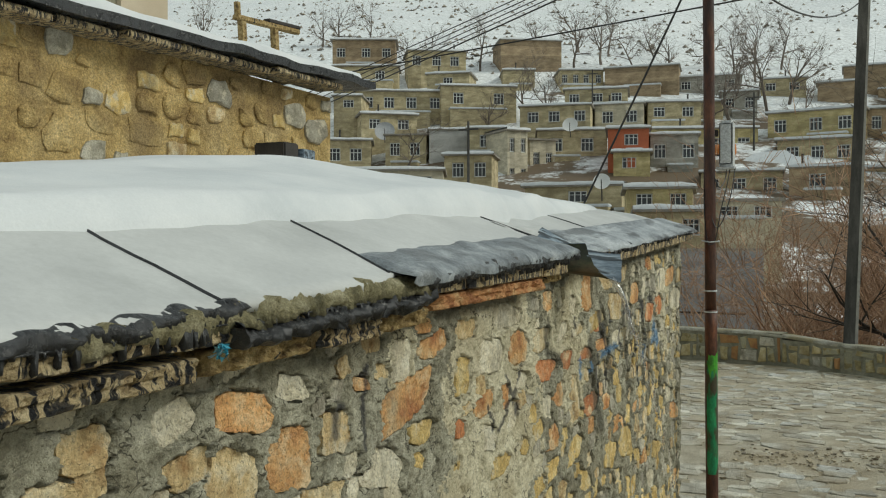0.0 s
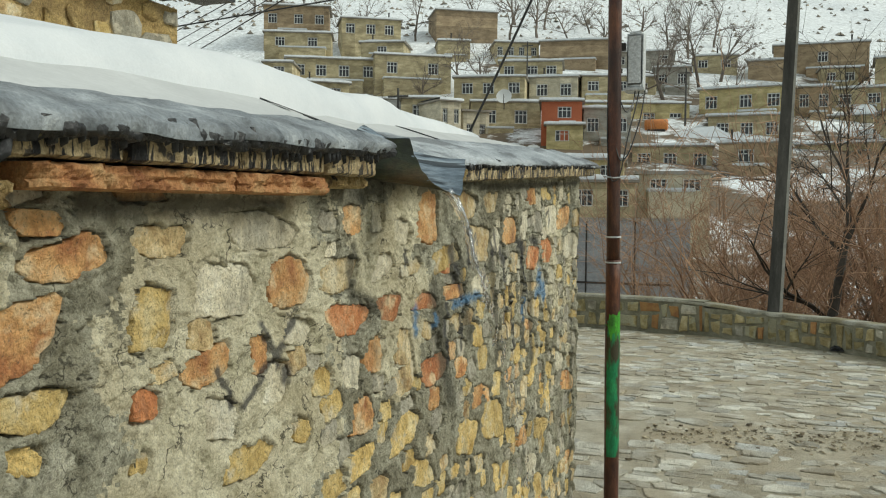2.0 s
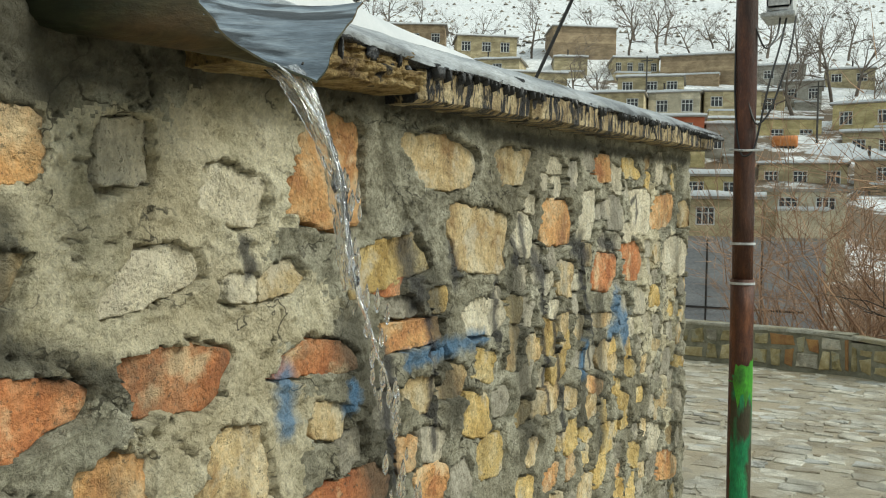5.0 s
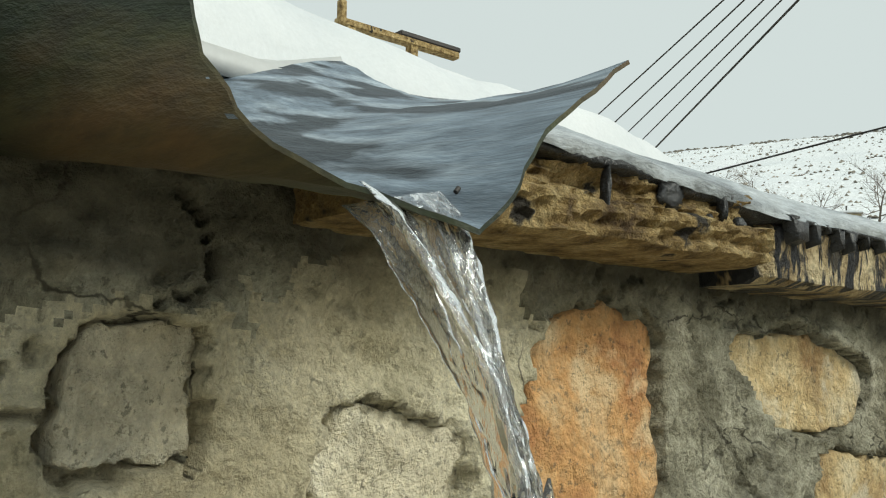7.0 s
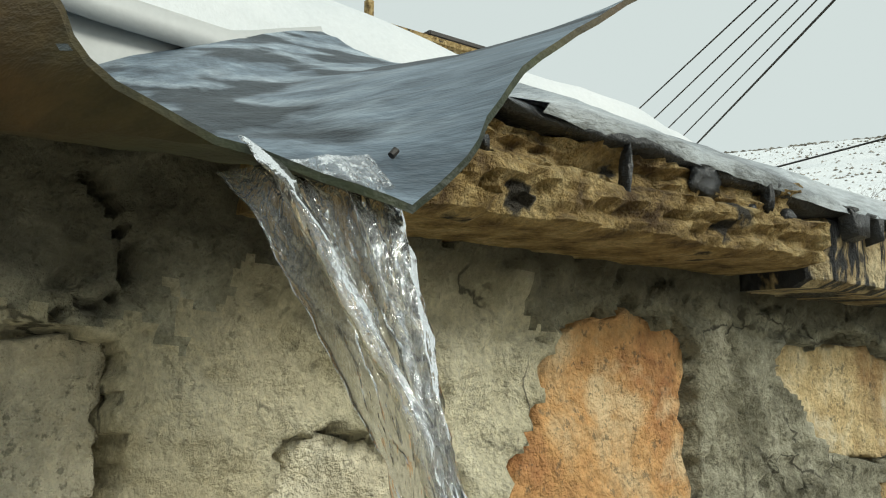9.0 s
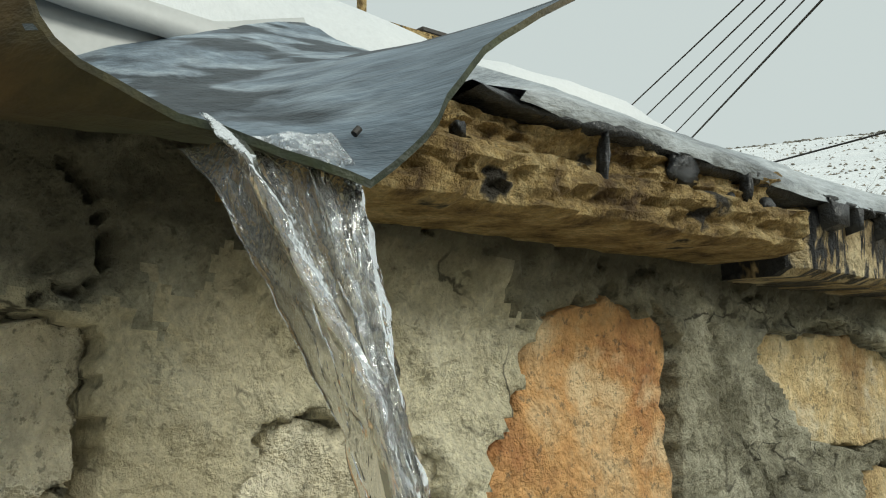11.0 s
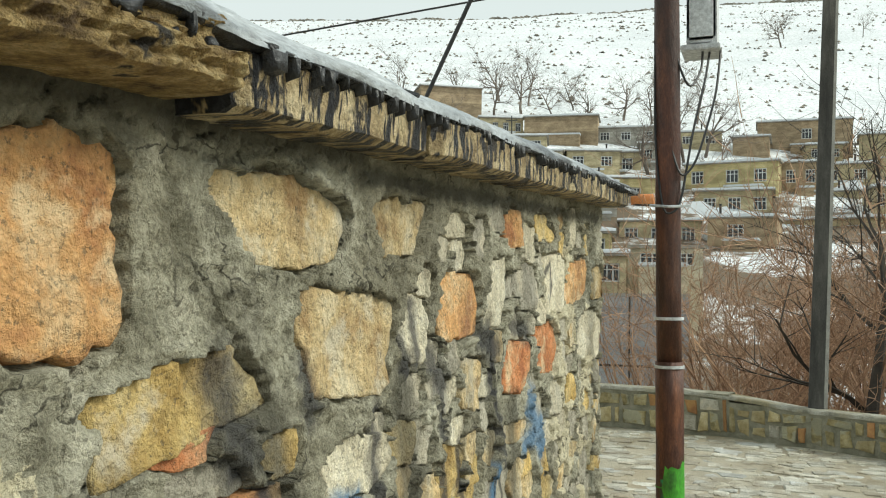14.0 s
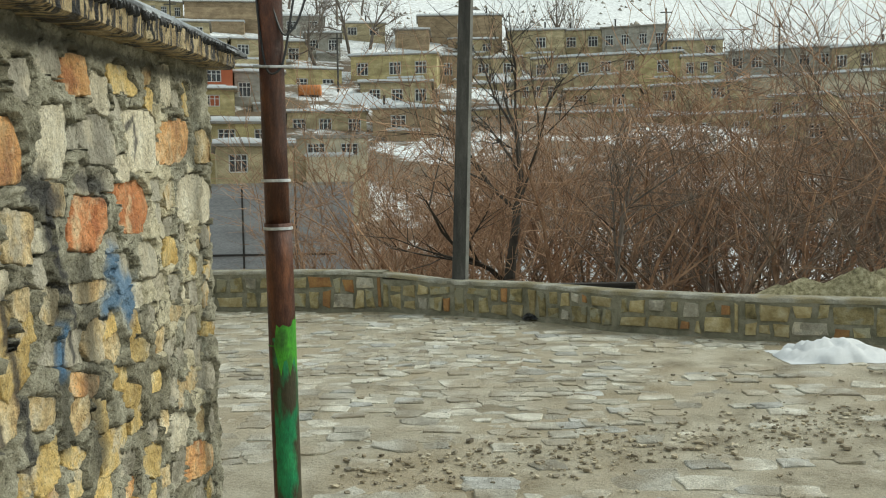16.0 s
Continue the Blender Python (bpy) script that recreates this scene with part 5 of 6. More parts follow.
# ---- bare trees and shrubs ----
def branch(pieces, rng, p, d, length, r, depth, bend, forks, upward):
    """One limb of few bends, then its forks."""
    n = 4 if depth > 1 else 3
    pts, rad = [Vector(p)], [r]
    d = Vector(d).normalized()
    for k in range(n):
        d = (d + Vector((rng.gauss(0, bend), rng.gauss(0, bend), rng.gauss(0, bend) + upward))).normalized()
        pts.append(pts[-1] + d * length / n)
        rad.append(max(r * (1 - 0.75 * (k + 1) / n), r * 0.2))
    pieces[min(1, 1 if depth < pieces["top"] else 0)].append(tube(pts, rad, 5 if depth == pieces["top"] else 3, cap=False))
    if depth == 0:
        return
    for _ in range(forks[depth]):
        f = rng.uniform(0.3, 1.0)
        i = min(n - 1, int(f * n))
        q = pts[i].lerp(pts[i + 1], f * n - i)
        side = Vector((rng.gauss(0, 1), rng.gauss(0, 1), rng.gauss(0, 0.6)))
        nd = (d * rng.uniform(0.5, 1.1) + side.normalized() * rng.uniform(0.5, 1.0)).normalized()
        branch(pieces, rng, q, nd, length * rng.uniform(0.4, 0.7), max(rad[i] * 0.58, 0.0052), depth - 1, bend, forks, upward)


def tree(name, label, seed, height, r, forks, mat, stems=1, lean=0.1, bend=0.16, upward=0.06, group=""):
    rng = random.Random(seed)
    depth = len(forks) - 1
    pieces = {0: [], 1: [], "top": depth}
    for s in range(stems):
        a = 2 * math.pi * s / stems + rng.uniform(-0.5, 0.5)
        d = Vector((math.cos(a) * lean, math.sin(a) * lean, 1)) if stems > 1 else Vector((rng.gauss(0, lean), rng.gauss(0, lean), 1))
        o = Vector((math.cos(a), math.sin(a), 0)) * (0.12 * stems ** 0.5 if stems > 1 else 0)
        branch(pieces, rng, o + Vector((0, 0, -0.3)), d, height * rng.uniform(0.7, 1.05), r * rng.uniform(0.6, 1.1), depth, bend, forks, upward)
    t = empty(name, label, name.replace("_", " "), group)
    put("trunk" if stems == 1 else "stem_cluster", *joined(pieces[0]), mat, t)
    put("crown", *joined(pieces[1]), mat, t)
    return t


def plant(src, x, y, z, scale, turn):
    z = ground_z(x, y) - 0.1
    c = copy_thing(src, pose(x, y, z, 0, 0, turn))
    c.scale = (scale,) * 3
    return c


far_trees = [tree("bare_tree", "bare grey winter tree on the snowy slope", 100 + k, 3.1, 0.12, (0, 5, 7, 8), M["twig_grey"], group="village trees") for k in range(4)]
poplar = tree("bare_poplar", "tall slender bare poplar above the houses", 120, 6.5, 0.14, (0, 3, 26), M["twig_grey"], lean=0.02, bend=0.05, upward=0.35, group="village trees")


def set_home(ob, x, y, z, s, turn):
    ob.matrix_world = pose(x, y, ground_z(x, y) - 0.1, 0, 0, turn)
    ob.scale = (s,) * 3


set_home(far_trees[0], -72.9, 119.5, 31.5, 1.9, 10)
set_home(far_trees[1], -54.4, 104.7, 24.5, 1.6, 70)
set_home(far_trees[2], -36.4, 119.6, 25.6, 1.9, 130)
set_home(far_trees[3], -13.4, 102.5, 13.8, 2.6, 10)
set_home(poplar, 15.6, 124.3, 20.5, 1.25, 0)
plant(poplar, -96.5, 114.9, 31.0, 1.2, 80)
plant(poplar, 17.6, 123.0, 20.3, 1.1, 40)
for k, (x, y, z, s) in enumerate(((-53.8, 112.8, 26.5, 1.7), (-47.3, 112.5, 25.4, 2.1), (-33.6, 123.5, 26.2, 2.1), (-29.0, 122.6, 25.5, 1.8), (-24.5, 119.5, 24.0, 1.7),
                                  (-34.4, 93.9, 16.8, 1.7), (-31.4, 92.8, 15.6, 1.9), (-38.7, 74.5, 9.0, 1.5), (-34.1, 85.5, 12.0, 1.5), (-12.8, 120.7, 18.2, 2.2))):
    plant(far_trees[k % 4], x, y, z, s, 47 * k)
for k, (x, y, z, s) in enumerate(((-10.4, 127.9, 22.0, 2.0), (35.2, 123.2, 20.0, 1.7), (37.0, 115.3, 17.6, 1.7), (41.9, 113.5, 17.5, 1.8), (45.0, 114.4, 17.4, 1.8), (32.5, 127.0, 20.6, 1.5),
                                  (8.9, 115.0, 19.6, 1.7), (-12.6, 97.8, 13.4, 2.1), (-9.9, 105.1, 16.8, 2.3), (-8.2, 109.7, 18.2, 2.2), (-70.0, 122.0, 32.5, 1.8), (-76.0, 118.0, 32.3, 1.7), (-34.1, 128.9, 27.4, 2.0))):
    plant(far_trees[(k + 1) % 4], x, y, z, s, 61 * k)
for k, (x, y, z, s) in enumerate(((-38.6, 129.7, 28.4, 2.2), (-27.3, 128.5, 27.0, 2.0), (31.2, 231.1, 53.0, 1.6), (19.6, 242.5, 55.5, 1.5), (0.9, 223.3, 49.5, 2.3), (1.7, 243.3, 54.5, 2.3),
                                  (-20.0, 126.0, 26.0, 1.9), (-16.0, 124.0, 24.5, 1.8), (-43.0, 124.0, 28.0, 1.9), (-5.6, 99.0, 13.0, 1.6), (9.0, 86.0, 7.5, 1.6), (24.0, 79.0, 6.0, 1.7), (30.0, 78.0, 6.0, 1.6))):
    plant(far_trees[(k + 2) % 4], x, y, z, s, 83 * k)

shrubs = [tree("willow_shrub", "dense leafless willow shrub with reddish brown twigs beyond the parapet", 200 + k, 2.9, 0.04, (0, 3, 5, 4), M[("twig_red", "twig_red", "twig_brown", "twig_brown")[k]],
               stems=13, lean=0.55, bend=0.13, upward=0.05, group="willow shrubs") for k in range(4)]
big_tree = tree("bare_tree", "dark bare tree with spreading limbs behind the parapet", 303, 3.8, 0.105, (0, 5, 6, 8), M["bark_dark"], lean=0.08, bend=0.14, upward=0.05)
set_home(big_tree, 0.5, 16.6, -1.0, 1.05, 0)
set_home(shrubs[0], -1.9, 19.0, -1.3, 1.05, 20)
set_home(shrubs[1], 0.2, 20.5, -1.4, 1.2, 80)
set_home(shrubs[2], 2.6, 20.0, -1.4, 1.05, 140)
set_home(shrubs[3], 5.2, 21.0, -1.5, 1.15, 200)
shrub_rng = random.Random(9)
for k in range(24):
    x = -1.3 + (k % 8) * 1.6 + shrub_rng.uniform(-0.6, 0.6)
    y = 18.3 + (k // 8) * 4.5 + shrub_rng.uniform(-1.2, 1.2) - 0.12 * x
    if k // 8 > 0:
        x = x * 1.25 + 0.6
    kind = shrub_rng.choice((0, 0, 1, 2) if x < 3.5 else (1, 2, 3, 3))
    plant(shrubs[kind], x, y, ground_z(x, y) - 0.05, shrub_rng.uniform(1.0, 1.6) * (1.0 if x > -0.5 else 0.75), shrub_rng.uniform(0, 360))
leaning = tree("bare_tree", "pale leaning bare willow trunk behind the parapet", 311, 3.4, 0.075, (0, 4, 6, 7), M["twig_grey"], lean=0.6, bend=0.12, upward=0.02)
set_home(leaning, 1.9, 16.4, -1.0, 0.9, 215)


# tufts of scrub on the snow slope
def build_scrub():
    rng = random.Random(40)
    pieces = []
    for _ in range(4200):
        d = 118 + 420 * rng.random() ** 1.4
        s = rng.uniform(-0.62, 0.42) * d
        x, y = AWAY[0] * d + AWAY[1] * s, AWAY[1] * d - AWAY[0] * s
        z = ground_z(x, y)
        r = rng.uniform(0.12, 0.42) * (1 + d / 400)
        v = []
        for k in range(5):
            a = 2 * math.pi * k / 5 + rng.uniform(-0.4, 0.4)
            v.append((x + r * math.cos(a) * rng.uniform(0.6, 1.3), y + r * math.sin(a), z - 0.1))
        v.append((x + rng.uniform(-0.2, 0.2), y, z + r * rng.uniform(0.5, 0.9)))
        pieces.append((v, [(k, (k + 1) % 5, 5) for k in range(5)]))
    for k in range(420):
        d = 512 + rng.uniform(-3, 3)
        s = rng.uniform(-0.75, 0.5) * d
        x, y = AWAY[0] * d + AWAY[1] * s, AWAY[1] * d - AWAY[0] * s
        z = ground_z(x, y)
        r = rng.uniform(0.5, 1.3)
        pieces.append(([(x - 2.2 * r, y, z), (x + 2.2 * r, y, z), (x, y + r, z), (x, y, z + r)], [(0, 1, 3), (1, 2, 3), (2, 0, 3)]))
    M["scrub"] = surface("scrub", [(0.16, 0.14, 0.11), (0.34, 0.31, 0.26)], 0.5, 0.95, 0, vary=0.4)
    tagged(put("scrub", *joined(pieces), M["scrub"]), "dry brown scrub tufts dotted over the snow slope", "scrub", kind="stuff")


build_scrub()


# ---- the grey sheet fence, the rail, poles and cables ----
def build_sheet_fence():
    fence = empty("sheet_fence", "grey sheet metal fence with dark joints below the houses", "fence", at=(-2.65, 27.2, 0))
    x = 0.0
    for k, w in enumerate((1.55, 1.4, 1.5, 1.6)):
        part("sheet", box_bm(x - w + 0.02, x - 0.02, -0.01 * (k % 2), 0.03, -2.2, 1.52 + 0.01 * k, 0.006), M["sheet_metal"], fence)
        part("joint", box_bm(x - w - 0.022, x - w + 0.022, -0.03, 0.02, -2.2, 1.5), M["dark_metal"], fence, "dark joint")
        x -= w
    part("rail", box_bm(-6.05, 0, -0.035, 0.0, 1.535, 1.6), M["post_pale"], fence, "pale top rail")
    part("rail", box_bm(-6.05, -0.5, -0.04, -0.012, -0.32, -0.26), M["dark_metal"], fence)
    return fence


build_sheet_fence()
rail = empty("iron_beam", "dark rusty iron beam lying behind the parapet", "beam", at=(0.6, 15.0, -0.02))
part("web", box_bm(-1.6, 1.5, -0.03, 0.03, -0.1, 0.12), M["dark_metal"], rail)
part("flange", box_bm(-1.6, 1.5, -0.09, 0.09, 0.12, 0.15), M["dark_metal"], rail)
for x in (-1.2, 1.1):
    part("foot", box_bm(x - 0.06, x + 0.06, -0.1, 0.1, -1.0, -0.1), M["dark_metal"], rail)


def far_pole(x, y, z, h):
    p = empty("utility_pole", "thin dark wooden utility pole among the houses", "pole", "village poles", at=(x, y, z))
    put("shaft", *tube([(0, 0, -1), (0, 0, h)], [0.11, 0.07], 8), M["post_concrete"], p)
    part("crossarm", box_bm(-0.6, 0.6, -0.05, 0.05, h - 0.5, h - 0.4), M["post_concrete"], p)


far_pole(-20.5, 47.0, 1.5, 7.2)
far_pole(-26.0, 92.0, 14.0, 6.0)
far_pole(-9.3, 86.0, 9.0, 6.5)
far_pole(33.0, 92.0, 11.0, 6.0)
far_pole(24.0, 100.0, 14.0, 6.0)


def dish(x, y, z, r, mat, label, turn):
    d = empty("satellite_dish", label, "dish", "village dishes", at=(x, y, z))
    d.rotation_euler = (radians(70), 0, radians(turn))
    V, F = [(0, 0, -0.18 * r)], []
    for i in range(1, 5):
        for k in range(16):
            a = 2 * math.pi * k / 16
            V.append((r * i / 4 * math.cos(a), r * i / 4 * math.sin(a), -0.18 * r * (1 - (i / 4) ** 2)))
    for k in range(16):
        F.append((0, 1 + k, 1 + (k + 1) % 16))
        for i in range(3):
            F.append((1 + i * 16 + k, 17 + i * 16 + k, 17 + i * 16 + (k + 1) % 16, 1 + i * 16 + (k + 1) % 16))
    put("bowl", V, F, mat, d, smooth=True)
    put("feed_arm", *tube([(0, -r, 0), (0, 0, 0.5 * r)], [0.03, 0.03], 6), M["dark_metal"], d)
    put("mast", *tube([(0, 0, -0.2 * r), (0, -1.0, -0.6)], [0.04, 0.04], 6), M["dark_metal"], d)


dish(-43.0, 78.0, 12.9, 1.0, M["sheet_metal"], "round grey satellite dish on a village roof", 25)
dish(-24.4, 79.0, 12.6, 0.7, M["white_frame"], "white satellite dish on a village roof", 10)
dish(-14.0, 51.5, 5.4, 0.5, M["white_frame"], "white satellite dish on a village roof", 10)
M["tank_orange"] = surface("tank_orange", [(0.45, 0.15, 0.04), (0.58, 0.22, 0.06)], 2, 0.6, 0.2)
tank = empty("water_tank", "orange oil drum tank lying on a snowy roof", "tank", at=(-11.6, 84.0, 9.7))
put("drum", *tube([(-1.0, 0, 0.5), (-0.95, 0, 0.5), (0.95, 0, 0.5), (1.0, 0, 0.5)], [0.42, 0.5, 0.5, 0.42], 18), M["tank_orange"], tank, smooth=True)
part("cradle", box_bm(-0.8, 0.8, -0.3, 0.3, -0.6, 0.08), M["dark_metal"], tank)
for x, y, z, w in ((-7.5, 83.0, 8.6, 3.0), (-5.0, 82.0, 8.0, 1.6), (6.0, 95.0, 11.5, 1.8)):
    hay = empty("covered_stack", "snow-covered stack beside a village house", "stack", at=(x, y, z))
    put("cover", [(-w, -1, 0), (w, -1, 0), (w, 1.5, 0), (-w, 1.5, 0), (-w * 0.5, 0.2, 1.1), (w * 0.35, 0.2, 1.3)], [(0, 1, 5, 4), (1, 2, 5), (2, 3, 4, 5), (3, 0, 4)], M["snow"], hay)
    part("base", box_bm(-w, w, -1, 1.5, -1.5, -0.004), M["house_stone"], hay)


def cable(points, r, sag, name="cable", label="thin black overhead cable strung between poles"):
    a, b = Vector(points[0]), Vector(points[1])
    n = 24
    pts = [a.lerp(b, k / n) - Vector((0, 0, sag * 4 * (k / n) * (1 - k / n))) for k in range(n + 1)]
    ob = put(name, *tube(pts, [r] * (n + 1), 6), M["cable"])
    return tagged(ob, label, "cable", "overhead cables")


for k in range(5):
    f = k / 4
    cable([(-1.0, 5.97 + 0.1 * f, 3.70 + 0.04 * k), (-12.8 + 0.4 * f, 15.3 - 3.6 * f, 3.58 - 0.9 * f)], 0.007 if k == 0 else 0.0045, 0.02)
cable([(-0.05, 13.55, 5.35), (-31.0, 12.0, 2.65)], 0.012, 0.05)
cable([(-0.97, 5.95, 3.55), (-1.86, 6.08, 1.83)], 0.007, 0.01)
cable([(-0.93, 5.93, 3.62), (-0.10, 13.5, 5.0)], 0.008, 0.32)
cable([(-0.93, 5.93, 3.40), (1.5, 3.0, 3.9)], 0.007, 0.05)

M["meter_white"] = surface("meter_white", [(0.5, 0.52, 0.53), (0.62, 0.64, 0.65)], 5, 0.4, 0.1, 20)
meter = empty("junction_box", "pale grey metal junction box strapped to the pipe pole", "box", at=(-0.815, 6.0, 2.2))
part("body", box_bm(-0.04, 0.045, -0.05, 0.06, 0.0, 0.30, 0.012), M["meter_white"], meter)
part("lid", box_bm(-0.037, 0.042, -0.06, -0.048, 0.02, 0.28, 0.006), M["meter_white"], meter)
part("bottom_plate", box_bm(-0.055, 0.055, -0.066, 0.066, -0.012, 0.004, 0.003), M["box_grey"], meter)
part("bracket", box_bm(-0.08, -0.045, -0.06, -0.03, 0.2, 0.24, 0.003), M["dark_metal"], meter)


def loose_wire(points, r=0.0035):
    pts = []
    for i in range(len(points) - 1):
        for k in range(6):
            pts.append(Vector(points[i]).lerp(Vector(points[i + 1]), k / 6))
    pts.append(Vector(points[-1]))
    for _ in range(4):
        pts = [pts[0]] + [(pts[i - 1] + pts[i] * 2 + pts[i + 1]) / 4 for i in range(1, len(pts) - 1)] + [pts[-1]]
    ob = put("wire", *tube(pts, [r] * len(pts), 5), M["cable"])
    tagged(ob, "loose black wire running down the pipe pole", "wire", "pole wires")


loose_wire([(-0.79, 5.98, 2.2), (-0.80, 5.94, 2.1), (-0.83, 5.89, 1.95), (-0.86, 5.84, 1.72), (-0.905, 5.83, 1.70), (-0.93, 5.84, 1.9), (-0.93, 5.85, 2.3), (-0.93, 5.86, 3.5)])
loose_wire([(-0.76, 5.98, 2.2), (-0.77, 5.93, 2.05), (-0.82, 5.87, 1.85), (-0.86, 5.84, 1.8), (-0.90, 5.83, 1.95), (-0.92, 5.84, 2.4), (-0.94, 5.86, 3.5)])
loose_wire([(-0.81, 5.97, 2.2), (-0.81, 5.93, 2.12), (-0.84, 5.86, 2.05), (-0.89, 5.83, 2.2), (-0.93, 5.85, 2.7), (-0.94, 5.86, 3.4)])
v, f = tube([(-0.945, 5.865, 1.735), (-0.89, 5.81, 1.725), (-0.835, 5.85, 1.73), (-0.85, 5.9, 1.735)], [0.004] * 4, 5)
tagged(put("wire", v, f, M["box_grey"]), "twisted tie wire round the pipe pole", "wire", "pole wires")

# roof fittings and clutter seen over the shed
cowl = empty("vent_cowl", "dark sheet metal vent pipe standing in the roof snow", "vent", at=(-3.42, 4.88, 2.12))
part("hood", box_bm(-0.14, 0.10, -0.16, 0.0, 0.0, 0.24, 0.01), M["dark_metal"], cowl)
part("side_sheet", box_bm(-0.1, 0.12, 0.02, 0.16, 0.02, 0.21, 0.006), M["zinc"], cowl)
timber = empty("roof_timber", "weathered yellow timber rail on the upper roof", "timber", at=(-4.45, 6.1, 3.49))
timber.rotation_euler = (radians(4), 0.0, 0.0)
part("plank", box_bm(-0.03, 0.03, -0.43, 0.42, 0.0, 0.04, 0.006), M["slab_yellow"], timber)
part("batten", box_bm(-0.04, 0.03, -0.02, 0.43, 0.04, 0.07, 0.006), M["dark_metal"], timber)
part("upright", box_bm(-0.02, 0.02, -0.42, -0.38, 0.0, 0.14, 0.004), M["slab_yellow"], timber)
for y in (-0.35, 0.08):
    part("support", box_bm(-0.025, 0.025, y - 0.025, y + 0.025, -0.5, 0.0), M["slab_yellow"], timber)


# ---- the upper house: rubble face, eave, plaster neighbour ----
def upper_face(u, v, d):
    return Vector((-3.95 + d, u, v))


def build_upper_stones():
    rng = random.Random(57)
    seeds = scatter(rng, [], -0.5, 6.2, 1.9, 3.0, lambda u, v: 0.07, 1.4, 5000)
    polys = cells(seeds, 1.4, 1.2)
    wall = [c for c in back_house.children if c.name.startswith("wall")][0]
    n = 0
    for s, poly in zip(seeds, polys):
        if len(poly) < 3 or s[1] > 2.74 + 0.032 * s[0]:
            continue
        got = ragged(poly, rng, rng.uniform(0.008, 0.03), 12, 0.12)
        if got is None or rng.random() < 0.1:
            continue
        key = rng.choice(["stone_tan", "stone_yellow", "stone_yellow", "stone_grey"] + ["back_wall"] * 5)
        mesh = stone_mesh(got[0], got[1], upper_face, rng.uniform(0.012, 0.03), rng, dome=0.3)
        put("stone", *mesh, M[key], wall)
        n += 1


build_upper_stones()


def build_upper_snow():
    V, F = [], []
    ys = [-3.0 + 0.08 * i for i in range(119)]
    for y in ys:
        z = 2.86 + 0.032 * y
        w = 0.03 * noise.noise(Vector((y * 2, 3, 4)))
        for x, dz in ((-3.76 + w, 0.0), (-3.78 + w, 0.05), (-3.9 + w, 0.09 + w), (-4.6, 0.24), (-9.0, 0.42)):
            V.append((x, y, z + dz))
    for i in range(len(ys) - 1):
        for k in range(4):
            F.append((i * 5 + k, (i + 1) * 5 + k, (i + 1) * 5 + k + 1, i * 5 + k + 1))
    tagged(put("upper_roof_snow", V, F, M["snow"], smooth=True), "snow lying along the upper roof edge", "snow", kind="stuff")


build_upper_snow()
for k in range(14):
    y0 = -0.4 + k * 0.47
    bm = box_bm(-4.0, -3.74 - 0.02 * (k % 3), y0, y0 + 0.44, 2.752 + 0.032 * y0, 2.795 + 0.032 * y0, 0.008)
    part("eave_slab", bm, M["slab_tan"], back_house, "stone slab streaked with bitumen")

neighbour = empty("plaster_house", "tall house with a beige plaster corner and brown stone wall", "house", at=(-6.9, 6.95, 0))
part("plaster_corner", box_bm(-0.7, 0.0, 0.0, 0.68, 2.5, 4.5), M["plaster_beige"], neighbour)
part("wall", box_bm(-3.5, -0.06, -5.0, 0.0, 2.5, 4.4), M["mortar"], neighbour)
rng_n = random.Random(4)
seeds_n = scatter(rng_n, [], -4.0, -0.05, 3.0, 4.35, lambda u, v: 0.075, 1.8, 900)
for s_n, poly_n in zip(seeds_n, cells(seeds_n, 1.8, 1.2)):
    got_n = ragged(poly_n, rng_n, 0.012, 10, 0.06) if len(poly_n) > 2 else None
    if got_n:
        put("stone", *stone_mesh(got_n[0], got_n[1], lambda u, v, d: Vector((-0.06 + d, u - 0.03, v)), 0.02, rng_n), M[rng_n.choice(["stone_tan", "stone_grey", "stone_orange", "back_wall"])], neighbour)

# snow heap, litter and the rough wall beyond the parapet
def mound(name, x, y, z, w, d, h, mat, label, category, seed):
    V, F = [], []
    n, m = 22, 12
    for i in range(n + 1):
        for j in range(m + 1):
            a, b = i / n * 2 - 1, j / m * 2 - 1
            k = max(0.0, 1 - a * a - b * b) ** 0.6
            p = Vector((a * 3 + seed, b * 3, 0))
            V.append((x + a * w + 0.05 * noise.noise(p), y + b * d + 0.05 * noise.noise(p + Vector((0, 0, 5))), z + k * h * (0.75 + 0.6 * noise.noise(p * 1.5)) - 0.012))
    for i in range(n):
        for j in range(m):
            q = i * (m + 1) + j
            F.append((q, q + m + 1, q + m + 2, q + 1))
    return tagged(put(name, V, F, mat, smooth=True), label, category, kind="stuff")


mound("snow_heap", 2.75, 10.62, -0.02, 0.45, 0.3, 0.16, M["snow"], "small heap of old white snow against the parapet", "snow", 3)
mound("snow_patch", 5.0, 16.5, -1.2, 2.2, 1.2, 0.5, M["snow"], "snow patch under the shrubs", "snow", 8)
mound("snow_patch", 1.2, 16.8, -1.1, 1.2, 0.8, 0.5, M["snow"], "snow patch under the shrubs", "snow", 12)
mound("snow_patch", -2.4, 19.5, -1.5, 0.8, 0.8, 0.8, M["snow"], "snow patch under the shrubs", "snow", 16)
mound("snow_patch", 6.0, 33.0, -1.6, 6.0, 2.0, 1.5, M["snow"], "snow patch under the shrubs", "snow", 19)
mound("snow_patch", 16.0, 36.0, -1.6, 5.0, 2.0, 1.5, M["snow"], "snow patch under the shrubs", "snow", 22)
low = mound("rubble_bank", 5.3, 14.2, -0.5, 2.9, 0.9, 0.95, M["eave_crust"], "low bank of rubble and earth beyond the parapet", "bank", 27)
